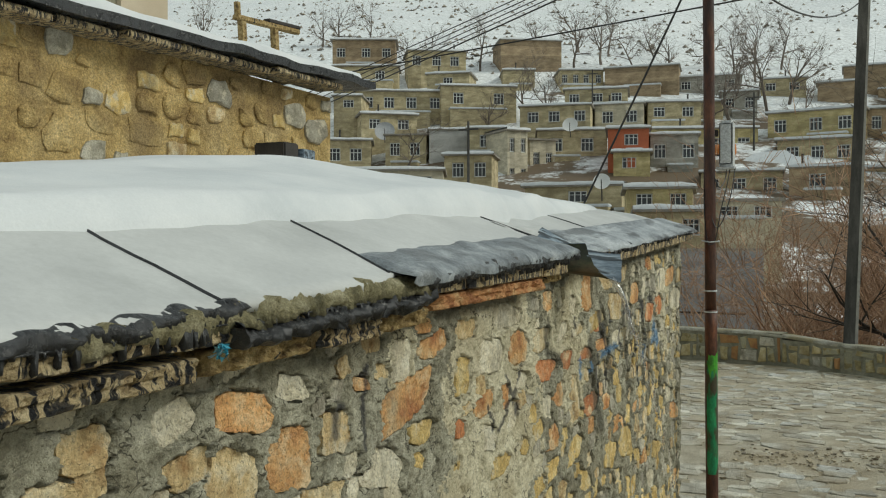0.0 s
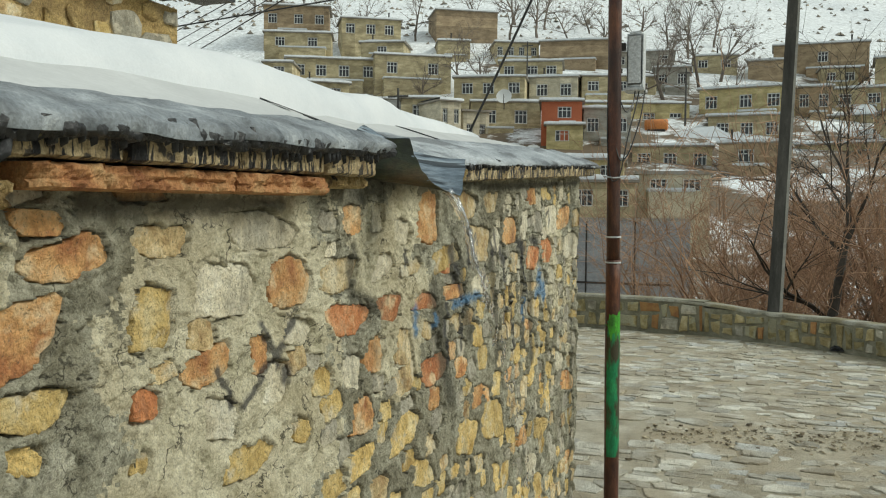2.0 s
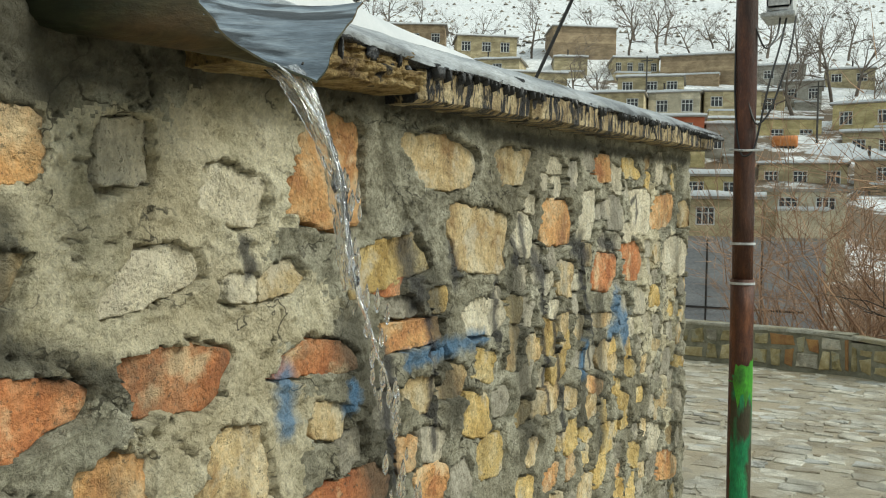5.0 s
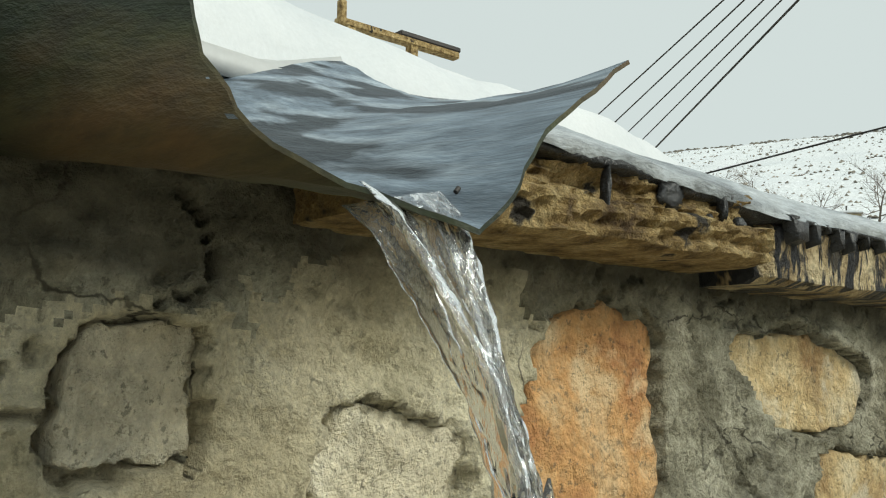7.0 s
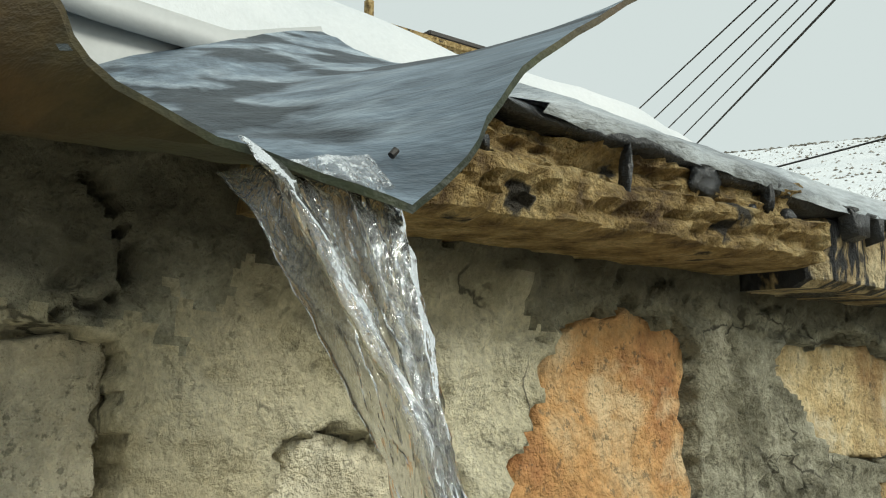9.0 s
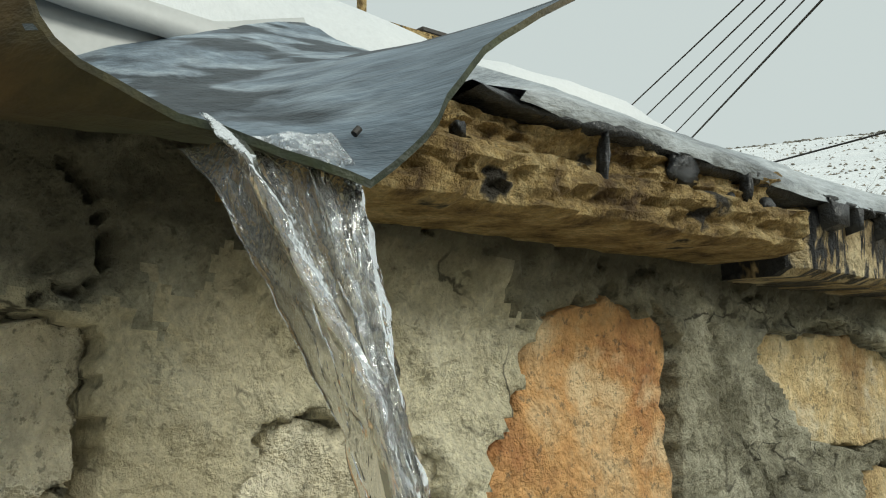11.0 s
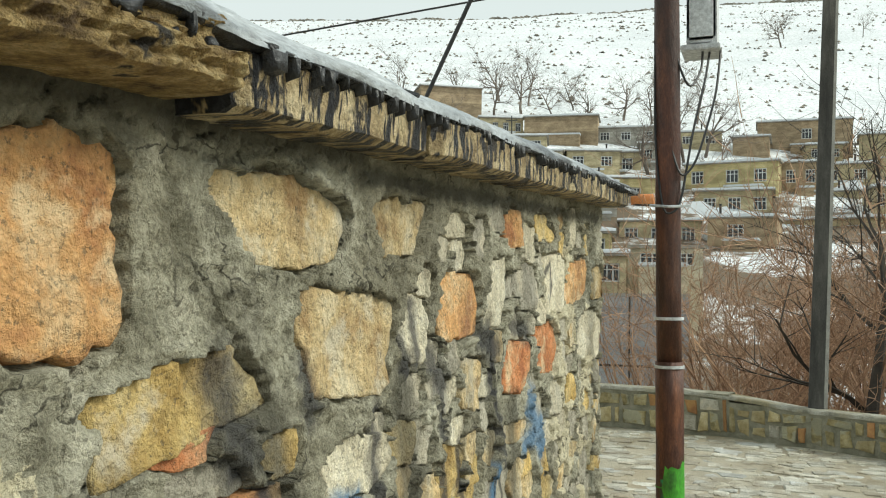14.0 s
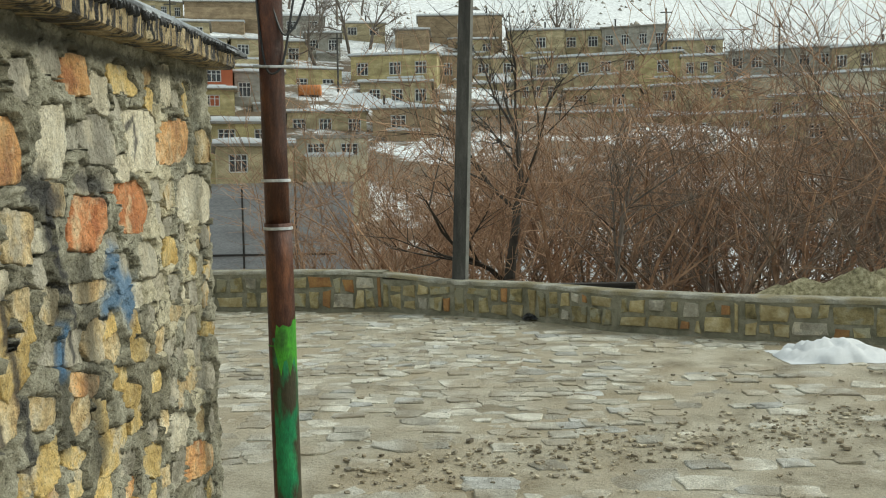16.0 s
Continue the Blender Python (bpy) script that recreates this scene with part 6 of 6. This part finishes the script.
mound("soot_mark", 0.52, 12.86, 0.0, 0.09, 0.05, 0.06, M["tar"], "black ashes against the parapet", "ash", 29)
chips = []
crng = random.Random(77)
for k in range(2400):
    x, y = crng.uniform(-1.0, 4.5), crng.uniform(6.2, 13.4)
    if k % 2:
        y = 7.75 + 0.28 * (x + 1) + crng.gauss(0, 0.22)
    foot = parapet_y(x) - 0.05 - y
    if foot < 0 or (k % 2 == 0 and foot > 0.35 and crng.random() < (0.9 if x < 1.0 or y > 10 else 0.45)):
        continue
    r = crng.uniform(0.004, 0.016) * (1.6 if crng.random() < 0.12 else 1)
    a0 = crng.uniform(0, 6)
    top = [(x + r * math.cos(a0 + k * 1.26) * crng.uniform(0.6, 1.4), y + r * math.sin(a0 + k * 1.26), -0.03 + crng.uniform(0.2, 0.9) * r) for k in range(5)]
    chips.append((top + [(p[0], p[1], -0.03) for p in top], [(0, 1, 2, 3, 4)] + [(k, k + 5, (k + 1) % 5 + 5, (k + 1) % 5) for k in range(5)]))
M["chip"] = surface("chip", [(0.14, 0.11, 0.07), (0.34, 0.29, 0.2), (0.5, 0.46, 0.37)], 5, 0.7, 0.3, vary=0.5)
tagged(put("stone_chips", *joined(chips), M["chip"]), "broken stone chips and litter scattered on the square", "debris", kind="stuff")


# ---- stones of the shed wall ----
LAID = []


def lay(kind, y, z, half_w, half_h, tilt=0, taper=0.0):
    LAID.append((kind, y, z, half_w, half_h, radians(tilt), taper))


lay("tan", 1.394, 1.256, 0.08, 0.057, -13)
lay("orange", 1.428, 1.381, 0.091, 0.037, -9)
lay("orange", 1.579, 1.26, 0.077, 0.066, -12)
lay("pale", 1.585, 1.408, 0.06, 0.026, -7)
lay("tan", 1.712, 1.144, 0.085, 0.027, -5)
lay("tan", 1.764, 1.279, 0.06, 0.045, -10)
lay("orange", 1.872, 1.375, 0.041, 0.015, -7)
lay("tan", 1.978, 1.392, 0.039, 0.018, -5)
lay("pale", 1.986, 1.148, 0.105, 0.047, -13)
lay("pale", 2.084, 1.407, 0.051, 0.054, -4)
lay("orange", 2.104, 1.298, 0.178, 0.055, 12)
lay("yellow", 2.18, 1.125, 0.038, 0.021, -13)
lay("yellow", 2.2, 1.196, 0.074, 0.032, 0)
lay("orange", 2.202, 1.488, 0.054, 0.02, -2)
lay("orange", 2.272, 1.429, 0.087, 0.033, 17)
lay("orange", 2.441, 1.549, 0.064, 0.022, 1)
lay("yellow", 2.446, 1.056, 0.023, 0.02, -16)
lay("red", 2.456, 1.159, 0.034, 0.027, -11)
lay("yellow", 2.474, 1.314, 0.05, 0.056, -5)
lay("tan", 2.498, 1.452, 0.073, 0.028, 0)
lay("orange", 2.633, 1.2, 0.076, 0.033, 11)
lay("pale", 2.686, 1.086, 0.061, 0.039, -12)
lay("pale", 2.7, 1.35, 0.099, 0.052, -3)
lay("yellow", 2.803, 0.976, 0.092, 0.034, -2)
lay("orange", 2.823, 1.202, 0.033, 0.042, -7)
lay("pale", 2.826, 1.471, 0.146, 0.041, 1)
lay("pale", 2.896, 1.127, 0.049, 0.044, -10)
lay("orange", 2.948, 1.352, 0.084, 0.055, -3)
lay("pale", 2.996, 1.234, 0.061, 0.03, -7)
lay("yellow", 3.01, 0.994, 0.036, 0.026, -13)
lay("grey", 3.132, 1.495, 0.051, 0.024, 1)
lay("tan", 3.206, 1.356, 0.109, 0.043, 4)
lay("red", 3.239, 1.235, 0.123, 0.04, -5)
lay("orange", 3.266, 1.494, 0.047, 0.038, 1)
lay("pale", 3.276, 1.092, 0.053, 0.042, -9)
lay("yellow", 3.348, 0.839, 0.085, 0.038, 5)
lay("orange", 3.404, 1.124, 0.051, 0.048, -8)
lay("pale", 3.412, 1.5, 0.034, 0.036, 7)
lay("pale", 3.462, 1.366, 0.075, 0.03, 14)
lay("red", 3.501, 1.244, 0.078, 0.039, -4)
lay("pale", 3.595, 1.461, 0.056, 0.034, -11)
lay("pale", 3.608, 1.348, 0.029, 0.019, -2)
lay("tan", 3.609, 1.118, 0.06, 0.053, -8)
lay("yellow", 3.654, 0.86, 0.136, 0.05, 5)
lay("yellow", 3.67, 0.762, 0.083, 0.025, 0)
lay("tan", 3.682, 1.356, 0.043, 0.023, 9)
lay("red", 3.751, 1.243, 0.104, 0.024, -4)
lay("orange", 3.786, 1.505, 0.082, 0.08, 2, -0.28)
lay("yellow", 3.794, 0.688, 0.102, 0.042, -16)
lay("tan", 3.806, 1.146, 0.044, 0.027, -10)
lay("red", 3.876, 1.014, 0.116, 0.044, 5)
lay("grey", 3.961, 1.134, 0.048, 0.03, -10)
lay("red", 3.966, 1.334, 0.051, 0.014, 3)
lay("yellow", 3.968, 1.377, 0.146, 0.037, 10)
lay("grey", 4.006, 1.3, 0.062, 0.018, -3)
lay("orange", 4.026, 1.252, 0.106, 0.023, 1)
lay("tan", 4.071, 1.145, 0.051, 0.032, -9)
lay("tan", 4.139, 1.548, 0.158, 0.048, 5)
lay("yellow", 4.196, 0.714, 0.106, 0.061, -13)
lay("tan", 4.28, 1.412, 0.115, 0.062, -2)
lay("pale", 4.308, 1.264, 0.104, 0.036, -4)
lay("yellow", 4.322, 1.167, 0.048, 0.03, -14)
lay("grey", 4.37, 1.31, 0.032, 0.014, -6)
lay("tan", 4.424, 1.564, 0.106, 0.038, 5)
lay("tan", 4.45, 1.19, 0.032, 0.049, -12)
lay("pale", 4.484, 1.423, 0.047, 0.047, -1)
lay("yellow", 4.492, 0.722, 0.142, 0.072, -12)
lay("grey", 4.53, 1.259, 0.031, 0.033, -8)
lay("yellow", 4.663, 1.192, 0.059, 0.041, -10)
lay("pale", 4.668, 1.587, 0.062, 0.02, 5)
lay("orange", 4.678, 1.458, 0.094, 0.051, 0)
lay("yellow", 4.722, 0.939, 0.029, 0.018, -19)
lay("yellow", 4.74, 0.603, 0.073, 0.034, -13)
lay("tan", 4.758, 1.324, 0.056, 0.04, -5)
lay("tan", 4.813, 1.03, 0.053, 0.026, -14)
lay("grey", 4.845, 1.126, 0.055, 0.023, -10)
lay("tan", 4.854, 1.203, 0.04, 0.031, -9)
lay("pale", 4.896, 1.482, 0.066, 0.062, 1)
lay("yellow", 4.928, 0.922, 0.051, 0.02, -17)
lay("orange", 4.982, 1.041, 0.075, 0.022, -13)
lay("orange", 5.001, 1.606, 0.056, 0.037, 5)
lay("tan", 5.022, 1.208, 0.096, 0.02, -3)
lay("red", 5.029, 1.334, 0.094, 0.049, -2)
lay("pale", 5.079, 0.395, 0.11, 0.049, -14)
lay("grey", 5.102, 1.492, 0.084, 0.046, 1)
lay("orange", 5.206, 0.774, 0.053, 0.022, -19)
lay("yellow", 5.224, 0.531, 0.14, 0.05, -12)
lay("yellow", 5.238, 0.962, 0.062, 0.024, -13)
lay("yellow", 5.246, 1.626, 0.085, 0.03, 5)
lay("red", 5.288, 1.36, 0.099, 0.057, -1)
lay("yellow", 5.294, 1.05, 0.074, 0.025, -10)
lay("pale", 5.35, 1.502, 0.095, 0.066, 3)
lay("yellow", 5.359, 0.786, 0.062, 0.037, -17)
lay("pale", 5.365, 1.244, 0.068, 0.041, -4)
lay("yellow", 5.534, 1.248, 0.057, 0.034, -4)
lay("tan", 5.563, 1.092, 0.083, 0.02, -8)
lay("pale", 5.574, 0.792, 0.087, 0.048, -15)
lay("orange", 5.61, 1.518, 0.145, 0.056, 3)
lay("orange", 5.744, 0.674, 0.146, 0.049, -9)
lay("pale", 5.774, 1.372, 0.168, 0.064, -1)
lay("grey", 5.848, 0.878, 0.092, 0.039, -12)
lay("tan", 5.871, 1.516, 0.091, 0.047, 3)
lay("yellow", 5.88, 1.004, 0.078, 0.02, -9)
lay("tan", 5.972, 1.268, 0.056, 0.024, -3)


def outline(stone, seed, count=56):
    """The distance from the middle to the broken edge of a stone, in count directions."""
    kind, y, z, w, h, tilt, taper = stone
    rng = random.Random(seed)
    power = rng.uniform(4.0, 9.0)
    turns = [rng.uniform(0, 2 * math.pi) for _ in range(3)]
    cuts = [(a, rng.uniform(0.8, 1.05) / ((abs(math.cos(a - tilt)) / w) ** 2 + (abs(math.sin(a - tilt)) / h) ** 2) ** 0.5) for a in turns]
    skew = rng.uniform(-0.25, 0.25)
    if not taper:
        taper = rng.uniform(-0.22, 0.22)
    out = []
    for k in range(count):
        a = 2 * math.pi * k / count
        c, s = math.cos(a - tilt), math.sin(a - tilt)
        r = 1.0
        for _ in range(4):
            b = s * r
            wide = w * (1 + taper * max(-1, min(1, b / h)))
            r = 1 / (abs((c + skew * s) / wide) ** power + abs(s / h) ** power) ** (1 / power)
        for side, far in cuts:
            if math.cos(a - side) > 0.2:
                r = min(r, 1.3 * far / math.cos(a - side))
        p = Vector((math.cos(a), math.sin(a), seed * 1.37))
        n = 0.10 * noise.noise(p * 1.6) + 0.10 * noise.noise(p * 4.2) + 0.10 * noise.noise(p * 9.5)
        out.append(r * (1.01 + n))
    return out


def rough_stone(stone, radius, rng):
    """A split stone bedded in mortar: rings from its sunk edge to a broken, faceted face."""
    kind, y, z, w, h, tilt, taper = stone
    n = len(radius)
    size = max(w, h)
    lean_u, lean_v = rng.uniform(-0.003, 0.003), rng.uniform(-0.005, 0.003)
    face = rng.uniform(-0.005, 0.002)
    verts, faces = [], []
    rings = (1.05, 1.0, 0.93, 0.8, 0.64, 0.46, 0.26)
    for i, f in enumerate(rings):
        for k in range(n):
            a = 2 * math.pi * k / n
            u, v = y + radius[k] * f * math.cos(a), z + radius[k] * f * math.sin(a)
            p = Vector((u * 24, v * 24, y * 5))
            d = face + lean_u * (u - y) / size + lean_v * (v - z) / size
            d += 0.005 * noise.noise(p * 0.5) + 0.004 * noise.noise(p * 1.4) + (0.003 * noise.noise(p * 3.6) if f > 0.75 else 0.001 * noise.noise(p * 2.2))
            d += 0.006 * abs(noise.noise(Vector((u * 15, v * 15, y * 7))))
            if i == 0:
                d = -0.03
            verts.append(wall_face(min(u, WALL_Y1 - 0.003), v, d))
    verts.append(wall_face(y, z, face))
    for i in range(len(rings) - 1):
        for k in range(n):
            k2 = (k + 1) % n
            faces.append((i * n + k, i * n + k2, (i + 1) * n + k2, (i + 1) * n + k))
    o = (len(rings) - 1) * n
    for k in range(n):
        faces.append((o + k, o + (k + 1) % n, len(rings) * n))
    return verts, faces


def render_patch(u, v):
    """Where a later coat of pale render lies over the joints: positive inside."""
    best = -1.0
    for cy, cz, ry, rz in ((2.76, 1.28, 0.42, 0.42), (2.78, 0.95, 0.45, 0.3), (3.47, 1.42, 0.22, 0.14), (3.55, 1.32, 0.26, 0.07), (3.58, 1.12, 0.2, 0.16), (3.62, 1.5, 0.16, 0.1),
                           (2.07, 1.4, 0.08, 0.1), (5.45, 1.3, 0.14, 0.3), (5.72, 1.1, 0.1, 0.3)):
        best = max(best, 1 - math.hypot((u - cy) / ry, (v - cz) / rz))
    p = Vector((u * 6, v * 6, 4))
    return best + 0.3 * noise.noise(p) + 0.2 * noise.noise(p * 2.7) + 0.12 * noise.noise(p * 8) + 0.09 * noise.noise(p * 19)


def build_mortar(beds):
    """One rough sheet of mortar that sinks behind each stone and laps unevenly over its edges."""
    cell = {}
    for b in beds:
        reach = max(b[2]) * 1.3
        for i in range(int((b[0] - reach) / 0.1), int((b[0] + reach) / 0.1) + 1):
            for j in range(int((b[1] - reach) / 0.1), int((b[1] + reach) / 0.1) + 1):
                cell.setdefault((i, j), []).append(b)
    us = [WALL_Y0 + i * 0.03 for i in range(int((0.9 - WALL_Y0) / 0.03))]
    while us[-1] < WALL_Y1:
        us.append(us[-1] + (0.0042 if 3.2 < us[-1] < 4.4 else 0.0075))
    vs = [-0.05 + i * 0.03 for i in range(20)]
    while vs[-1] < 1.76:
        vs.append(vs[-1] + (0.0044 if vs[-1] > 1.15 else 0.008))
    verts, faces, mats = [], [], []
    for u in us:
        top = edge_z(u) - 0.03
        for v in vs:
            z = min(v, top)
            q, gap = 9.0, 1.0
            for cu, cv, radius in cell.get((int(u / 0.1), int(z / 0.1)), ()):
                du, dv = u - cu, z - cv
                turn = (math.atan2(dv, du) / (2 * math.pi)) % 1.0 * len(radius)
                k = int(turn)
                r = radius[k % len(radius)] * (k + 1 - turn) + radius[(k + 1) % len(radius)] * (turn - k)
                ratio = math.hypot(du, dv) / r
                if ratio < q:
                    q, gap = ratio, (ratio - 1) * r
            p = Vector((u * 9, z * 9, 0))
            d = 0.004 + 0.010 * noise.noise(p * 0.7) + 0.007 * noise.noise(p * 2.3) + 0.006 * noise.noise(p * 6) + 0.005 * noise.noise(p * 13)
            pits = noise.noise(p * 9 + Vector((0, 0, 5)))
            if pits > 0.45:
                d -= 0.012 * (pits - 0.3)
            lap = 0.010 * noise.noise(p * 2.4 + Vector((0, 0, 3))) + 0.007 * noise.noise(p * 6) + 0.005 * noise.noise(p * 14)
            edge = gap + lap
            crack = noise.noise(p * 0.9 + Vector((0, 0, 8))) + 0.4 * noise.noise(p * 4)
            if edge < 0.001:
                d = -0.022
            elif edge < 0.0065 and crack > 0.0:
                d = -0.02
            elif edge < 0.02:
                d = max(d, 0.0) + 0.003 + 0.004 * noise.noise(p * 5 + Vector((0, 0, 9)))
            if 0.004 < abs(d) and edge > 0.012 and abs(noise.noise(p * 0.55 + Vector((0, 0, 14))) + 0.25 * noise.noise(p * 2.5)) < 0.012:
                d -= 0.014
            verts.append(wall_face(u, z, d))
    m = len(vs)
    for i in range(len(us) - 1):
        for j in range(m - 1):
            faces.append((i * m + j, (i + 1) * m + j, (i + 1) * m + j + 1, i * m + j + 1))
            mats.append(1 if render_patch(us[i], vs[j]) > 0 else 0)
    ob = put("mortar", verts, faces, [M["mortar"], M["mortar_pale"]], shed_wall, "grey-olive rough cement mortar with patches of pale render", smooth=True)
    ob.data.polygons.foreach_set("material_index", mats)


def build_shed_stones():
    rng = random.Random(17)
    seeds = [(s[1], s[2], s[3] * 1.15, s[4] * 1.15, s) for s in LAID]
    # bare mortar round the spout and the big orange stone
    bare = [(3.3, 1.6, 0.12, 0.06), (3.5, 1.6, 0.14, 0.05), (3.75, 1.62, 0.14, 0.03), (3.95, 1.52, 0.07, 0.08), (3.68, 1.5, 0.03, 0.08), (3.45, 1.29, 0.16, 0.025), (3.75, 1.29, 0.12, 0.025), (3.5, 1.43, 0.06, 0.03), (4.0, 1.45, 0.1, 0.03),
            (2.8, 1.3, 0.03, 0.2), (2.85, 1.04, 0.1, 0.03), (3.32, 1.4, 0.04, 0.1), (2.9, 1.54, 0.2, 0.03), (3.36, 1.33, 0.05, 0.04)]
    seeds += [(*b, "skip") for b in bare]
    seeds = scatter(rng, seeds, 0.3, WALL_Y1 - 0.04, 0.0, 1.66, lambda u, v: 0.03 if v > 1.1 else 0.035, 1.45, 22000)
    beds, made = [], []
    for i, s in enumerate(seeds):
        u, v = s[0], s[1]
        if s[4] == "skip" or v > edge_z(u) - 0.085:
            continue
        if s[4] is None:
            low = v < 1.1 and u > 3.1
            if rng.random() < (0.12 if low else 0.1 if u > 3.9 else 0.8 if u > 1.9 else 0.3):
                continue
            kind = rng.choice(("yellow", "yellow", "yellow", "tan", "tan", "grey", "grey", "orange") if low else ("tan", "tan", "yellow", "pale", "grey", "grey", "pale", "yellow") if u > 3.2 else ("pale", "pale", "tan", "grey"))
            s = (u, v, s[2], s[3], (kind, u, v, s[2] * rng.uniform(0.8, 1.1), s[3] * rng.uniform(0.8, 1.15), radians(rng.uniform(-14, 18)), 0.0))
        radius = outline(s[4], i + 1)
        beds.append((u, v, radius))
        made.append((abs(u - 3.75) + 0.6 * abs(v - 1.3), s[4][0], rough_stone(s[4], radius, rng)))
    build_mortar(beds)
    made.sort(key=lambda q: q[0])
    for d, kind, mesh in made[:300]:
        put("stone", *mesh, M["stone_" + kind], shed_wall, smooth=True)
    rest = {}
    for d, kind, mesh in made[300:]:
        rest.setdefault(kind, []).append(mesh)
    for kind, meshes in rest.items():
        tagged(put("far_stonework", *joined(meshes), M["stone_" + kind], shed_wall), kind="stuff")


build_shed_stones()


# ---- paving of the square ----
def build_paving():
    pave = empty("pavement", "wet uneven flagstone paving with mud in the joints", "pavement", kind="structure")
    rng = random.Random(23)
    seeds = scatter(rng, [], -3.2, 5.5, 4.3, 14.6, lambda u, v: 0.056 + 0.03 * noise.noise(Vector((u, v, 0))), 1.35, 22000)
    polys = cells(seeds, 1.35, 1.3)
    made = []
    for s, poly in zip(seeds, polys):
        u, v = s[0], s[1]
        if len(poly) < 3 or v > parapet_y(u) - 0.12:
            continue
        if u < -1.0 and v < 6.1:
            continue
        mud = noise.noise(Vector((u * 0.55, v * 0.8, 4))) + 0.5 * noise.noise(Vector((u * 2, v * 2, 9)))
        strip = abs(v - (7.75 + 0.28 * (u + 1))) < 0.33 + 0.15 * noise.noise(Vector((u * 2, v, 1)))
        if (mud > 0.3 and u > 0.0) or (u > 1.0 and v < 9.4 + 0.3 * u and rng.random() < 0.55) or (strip and rng.random() < 0.8):
            continue
        got = ragged(poly, rng, rng.uniform(-0.004, 0.010), 14, 0.13, sharp=True)
        if got is None:
            continue
        ring, mid = got
        top = rng.uniform(-0.012, 0.006)
        mesh = stone_mesh(ring, mid, lambda a, b, d, t=top: Vector((a, b, -0.037 + t + d)), 0.010, rng, sink=0.03, dome=0.06, tilt=0.6, rims=((0.995, 0.5), (0.94, 0.95)))
        made.append((math.hypot(u + 0.5, v - 5.5), mesh, "paving_blue" if rng.random() < 0.15 + 0.25 * noise.noise(Vector((u, v, 3))) else "paving"))
    made.sort(key=lambda q: q[0])
    for d, mesh, key in made[:300]:
        put("flagstone", *mesh, M[key], pave)
    for key in ("paving", "paving_blue"):
        tagged(put("flagstones", *joined([q[1] for q in made[300:] if q[2] == key]), M[key], pave), kind="stuff")


build_paving()


# ---- parapet stones ----
def build_parapet_stones():
    rng = random.Random(31)
    made = []
    for i in range(len(PARAPET) - 1):
        (xa, ya), (xb, yb) = PARAPET[i], PARAPET[i + 1]
        ln = math.hypot(xb - xa, yb - ya)
        tx, ty = (xb - xa) / ln, (yb - ya) / ln
        nx, ny = ty, -tx
        tall = 0.44 if xa < -1.5 else 0.36
        s = -rng.uniform(0, 0.1)
        while s < ln - 0.03:
            w = rng.uniform(0.12, 0.36)
            lo, hi = max(s, 0.004), min(s + w, ln)
            s += w
            if hi - lo < 0.06:
                continue
            # each stretch holds one tall stone, or two or three of uneven height
            cut = tall * rng.uniform(0.32, 0.56)
            mid_a, mid_b = lo + (hi - lo) * rng.uniform(0.35, 0.65), lo + (hi - lo) * rng.uniform(0.35, 0.65)
            pick = rng.random()
            if hi - lo < 0.18 and pick < 0.3:
                blocks = [(lo, hi, 0.0, tall * 0.86)]
            elif hi - lo < 0.2:
                blocks = [(lo, hi, 0.0, cut), (lo, hi, cut, tall * 0.86)]
            elif pick < 0.4:
                blocks = [(lo, mid_a, 0.0, cut), (mid_a, hi, 0.0, cut), (lo, hi, cut, tall * 0.86)]
            else:
                blocks = [(lo, hi, 0.0, cut), (lo, mid_b, cut, tall * 0.86), (mid_b, hi, cut, tall * 0.86)]
            for a, b, z0, z1 in blocks:
                a, b = a + 0.006, b - 0.006
                if b - a < 0.03:
                    continue
                jit = lambda: rng.uniform(-0.004, 0.034)
                poly = [(a + jit(), z0 + 0.004 + jit()), (b - jit(), z0 + 0.004 + jit()), (b - jit(), z1 - 0.004 - jit()), (a + jit(), z1 - 0.004 - jit())]
                got = ragged(poly, rng, 0.001, 16, 0.06, sharp=True)
                if got is None:
                    continue
                f3 = lambda u, v, d, xa=xa, ya=ya, tx=tx, ty=ty, nx=nx, ny=ny: Vector((xa + tx * u + nx * d, ya + ty * u + ny * d, v))
                mesh = stone_mesh(got[0], got[1], f3, rng.uniform(0.008, 0.03), rng, sink=0.02, dome=0.15, tilt=0.6, rims=((0.985, 0.5), (0.9, 0.95)))
                key = rng.choice(["parapet_stone"] * 6 + ["parapet_yellow"] * 4 + ["parapet_rust", "stone_grey"])
                made.append((abs(xa + tx * a - 0.8), key, mesh))
    made.sort(key=lambda q: q[0])
    for d, key, mesh in made[:240]:
        put("stone", *mesh, M[key], parapet)


M["parapet_yellow"] = surface("parapet_yellow", [(0.26, 0.20, 0.085), (0.38, 0.31, 0.16), (0.50, 0.44, 0.28)], 9, 0.88, 0.7, 60, vary=0.2)
build_parapet_stones()
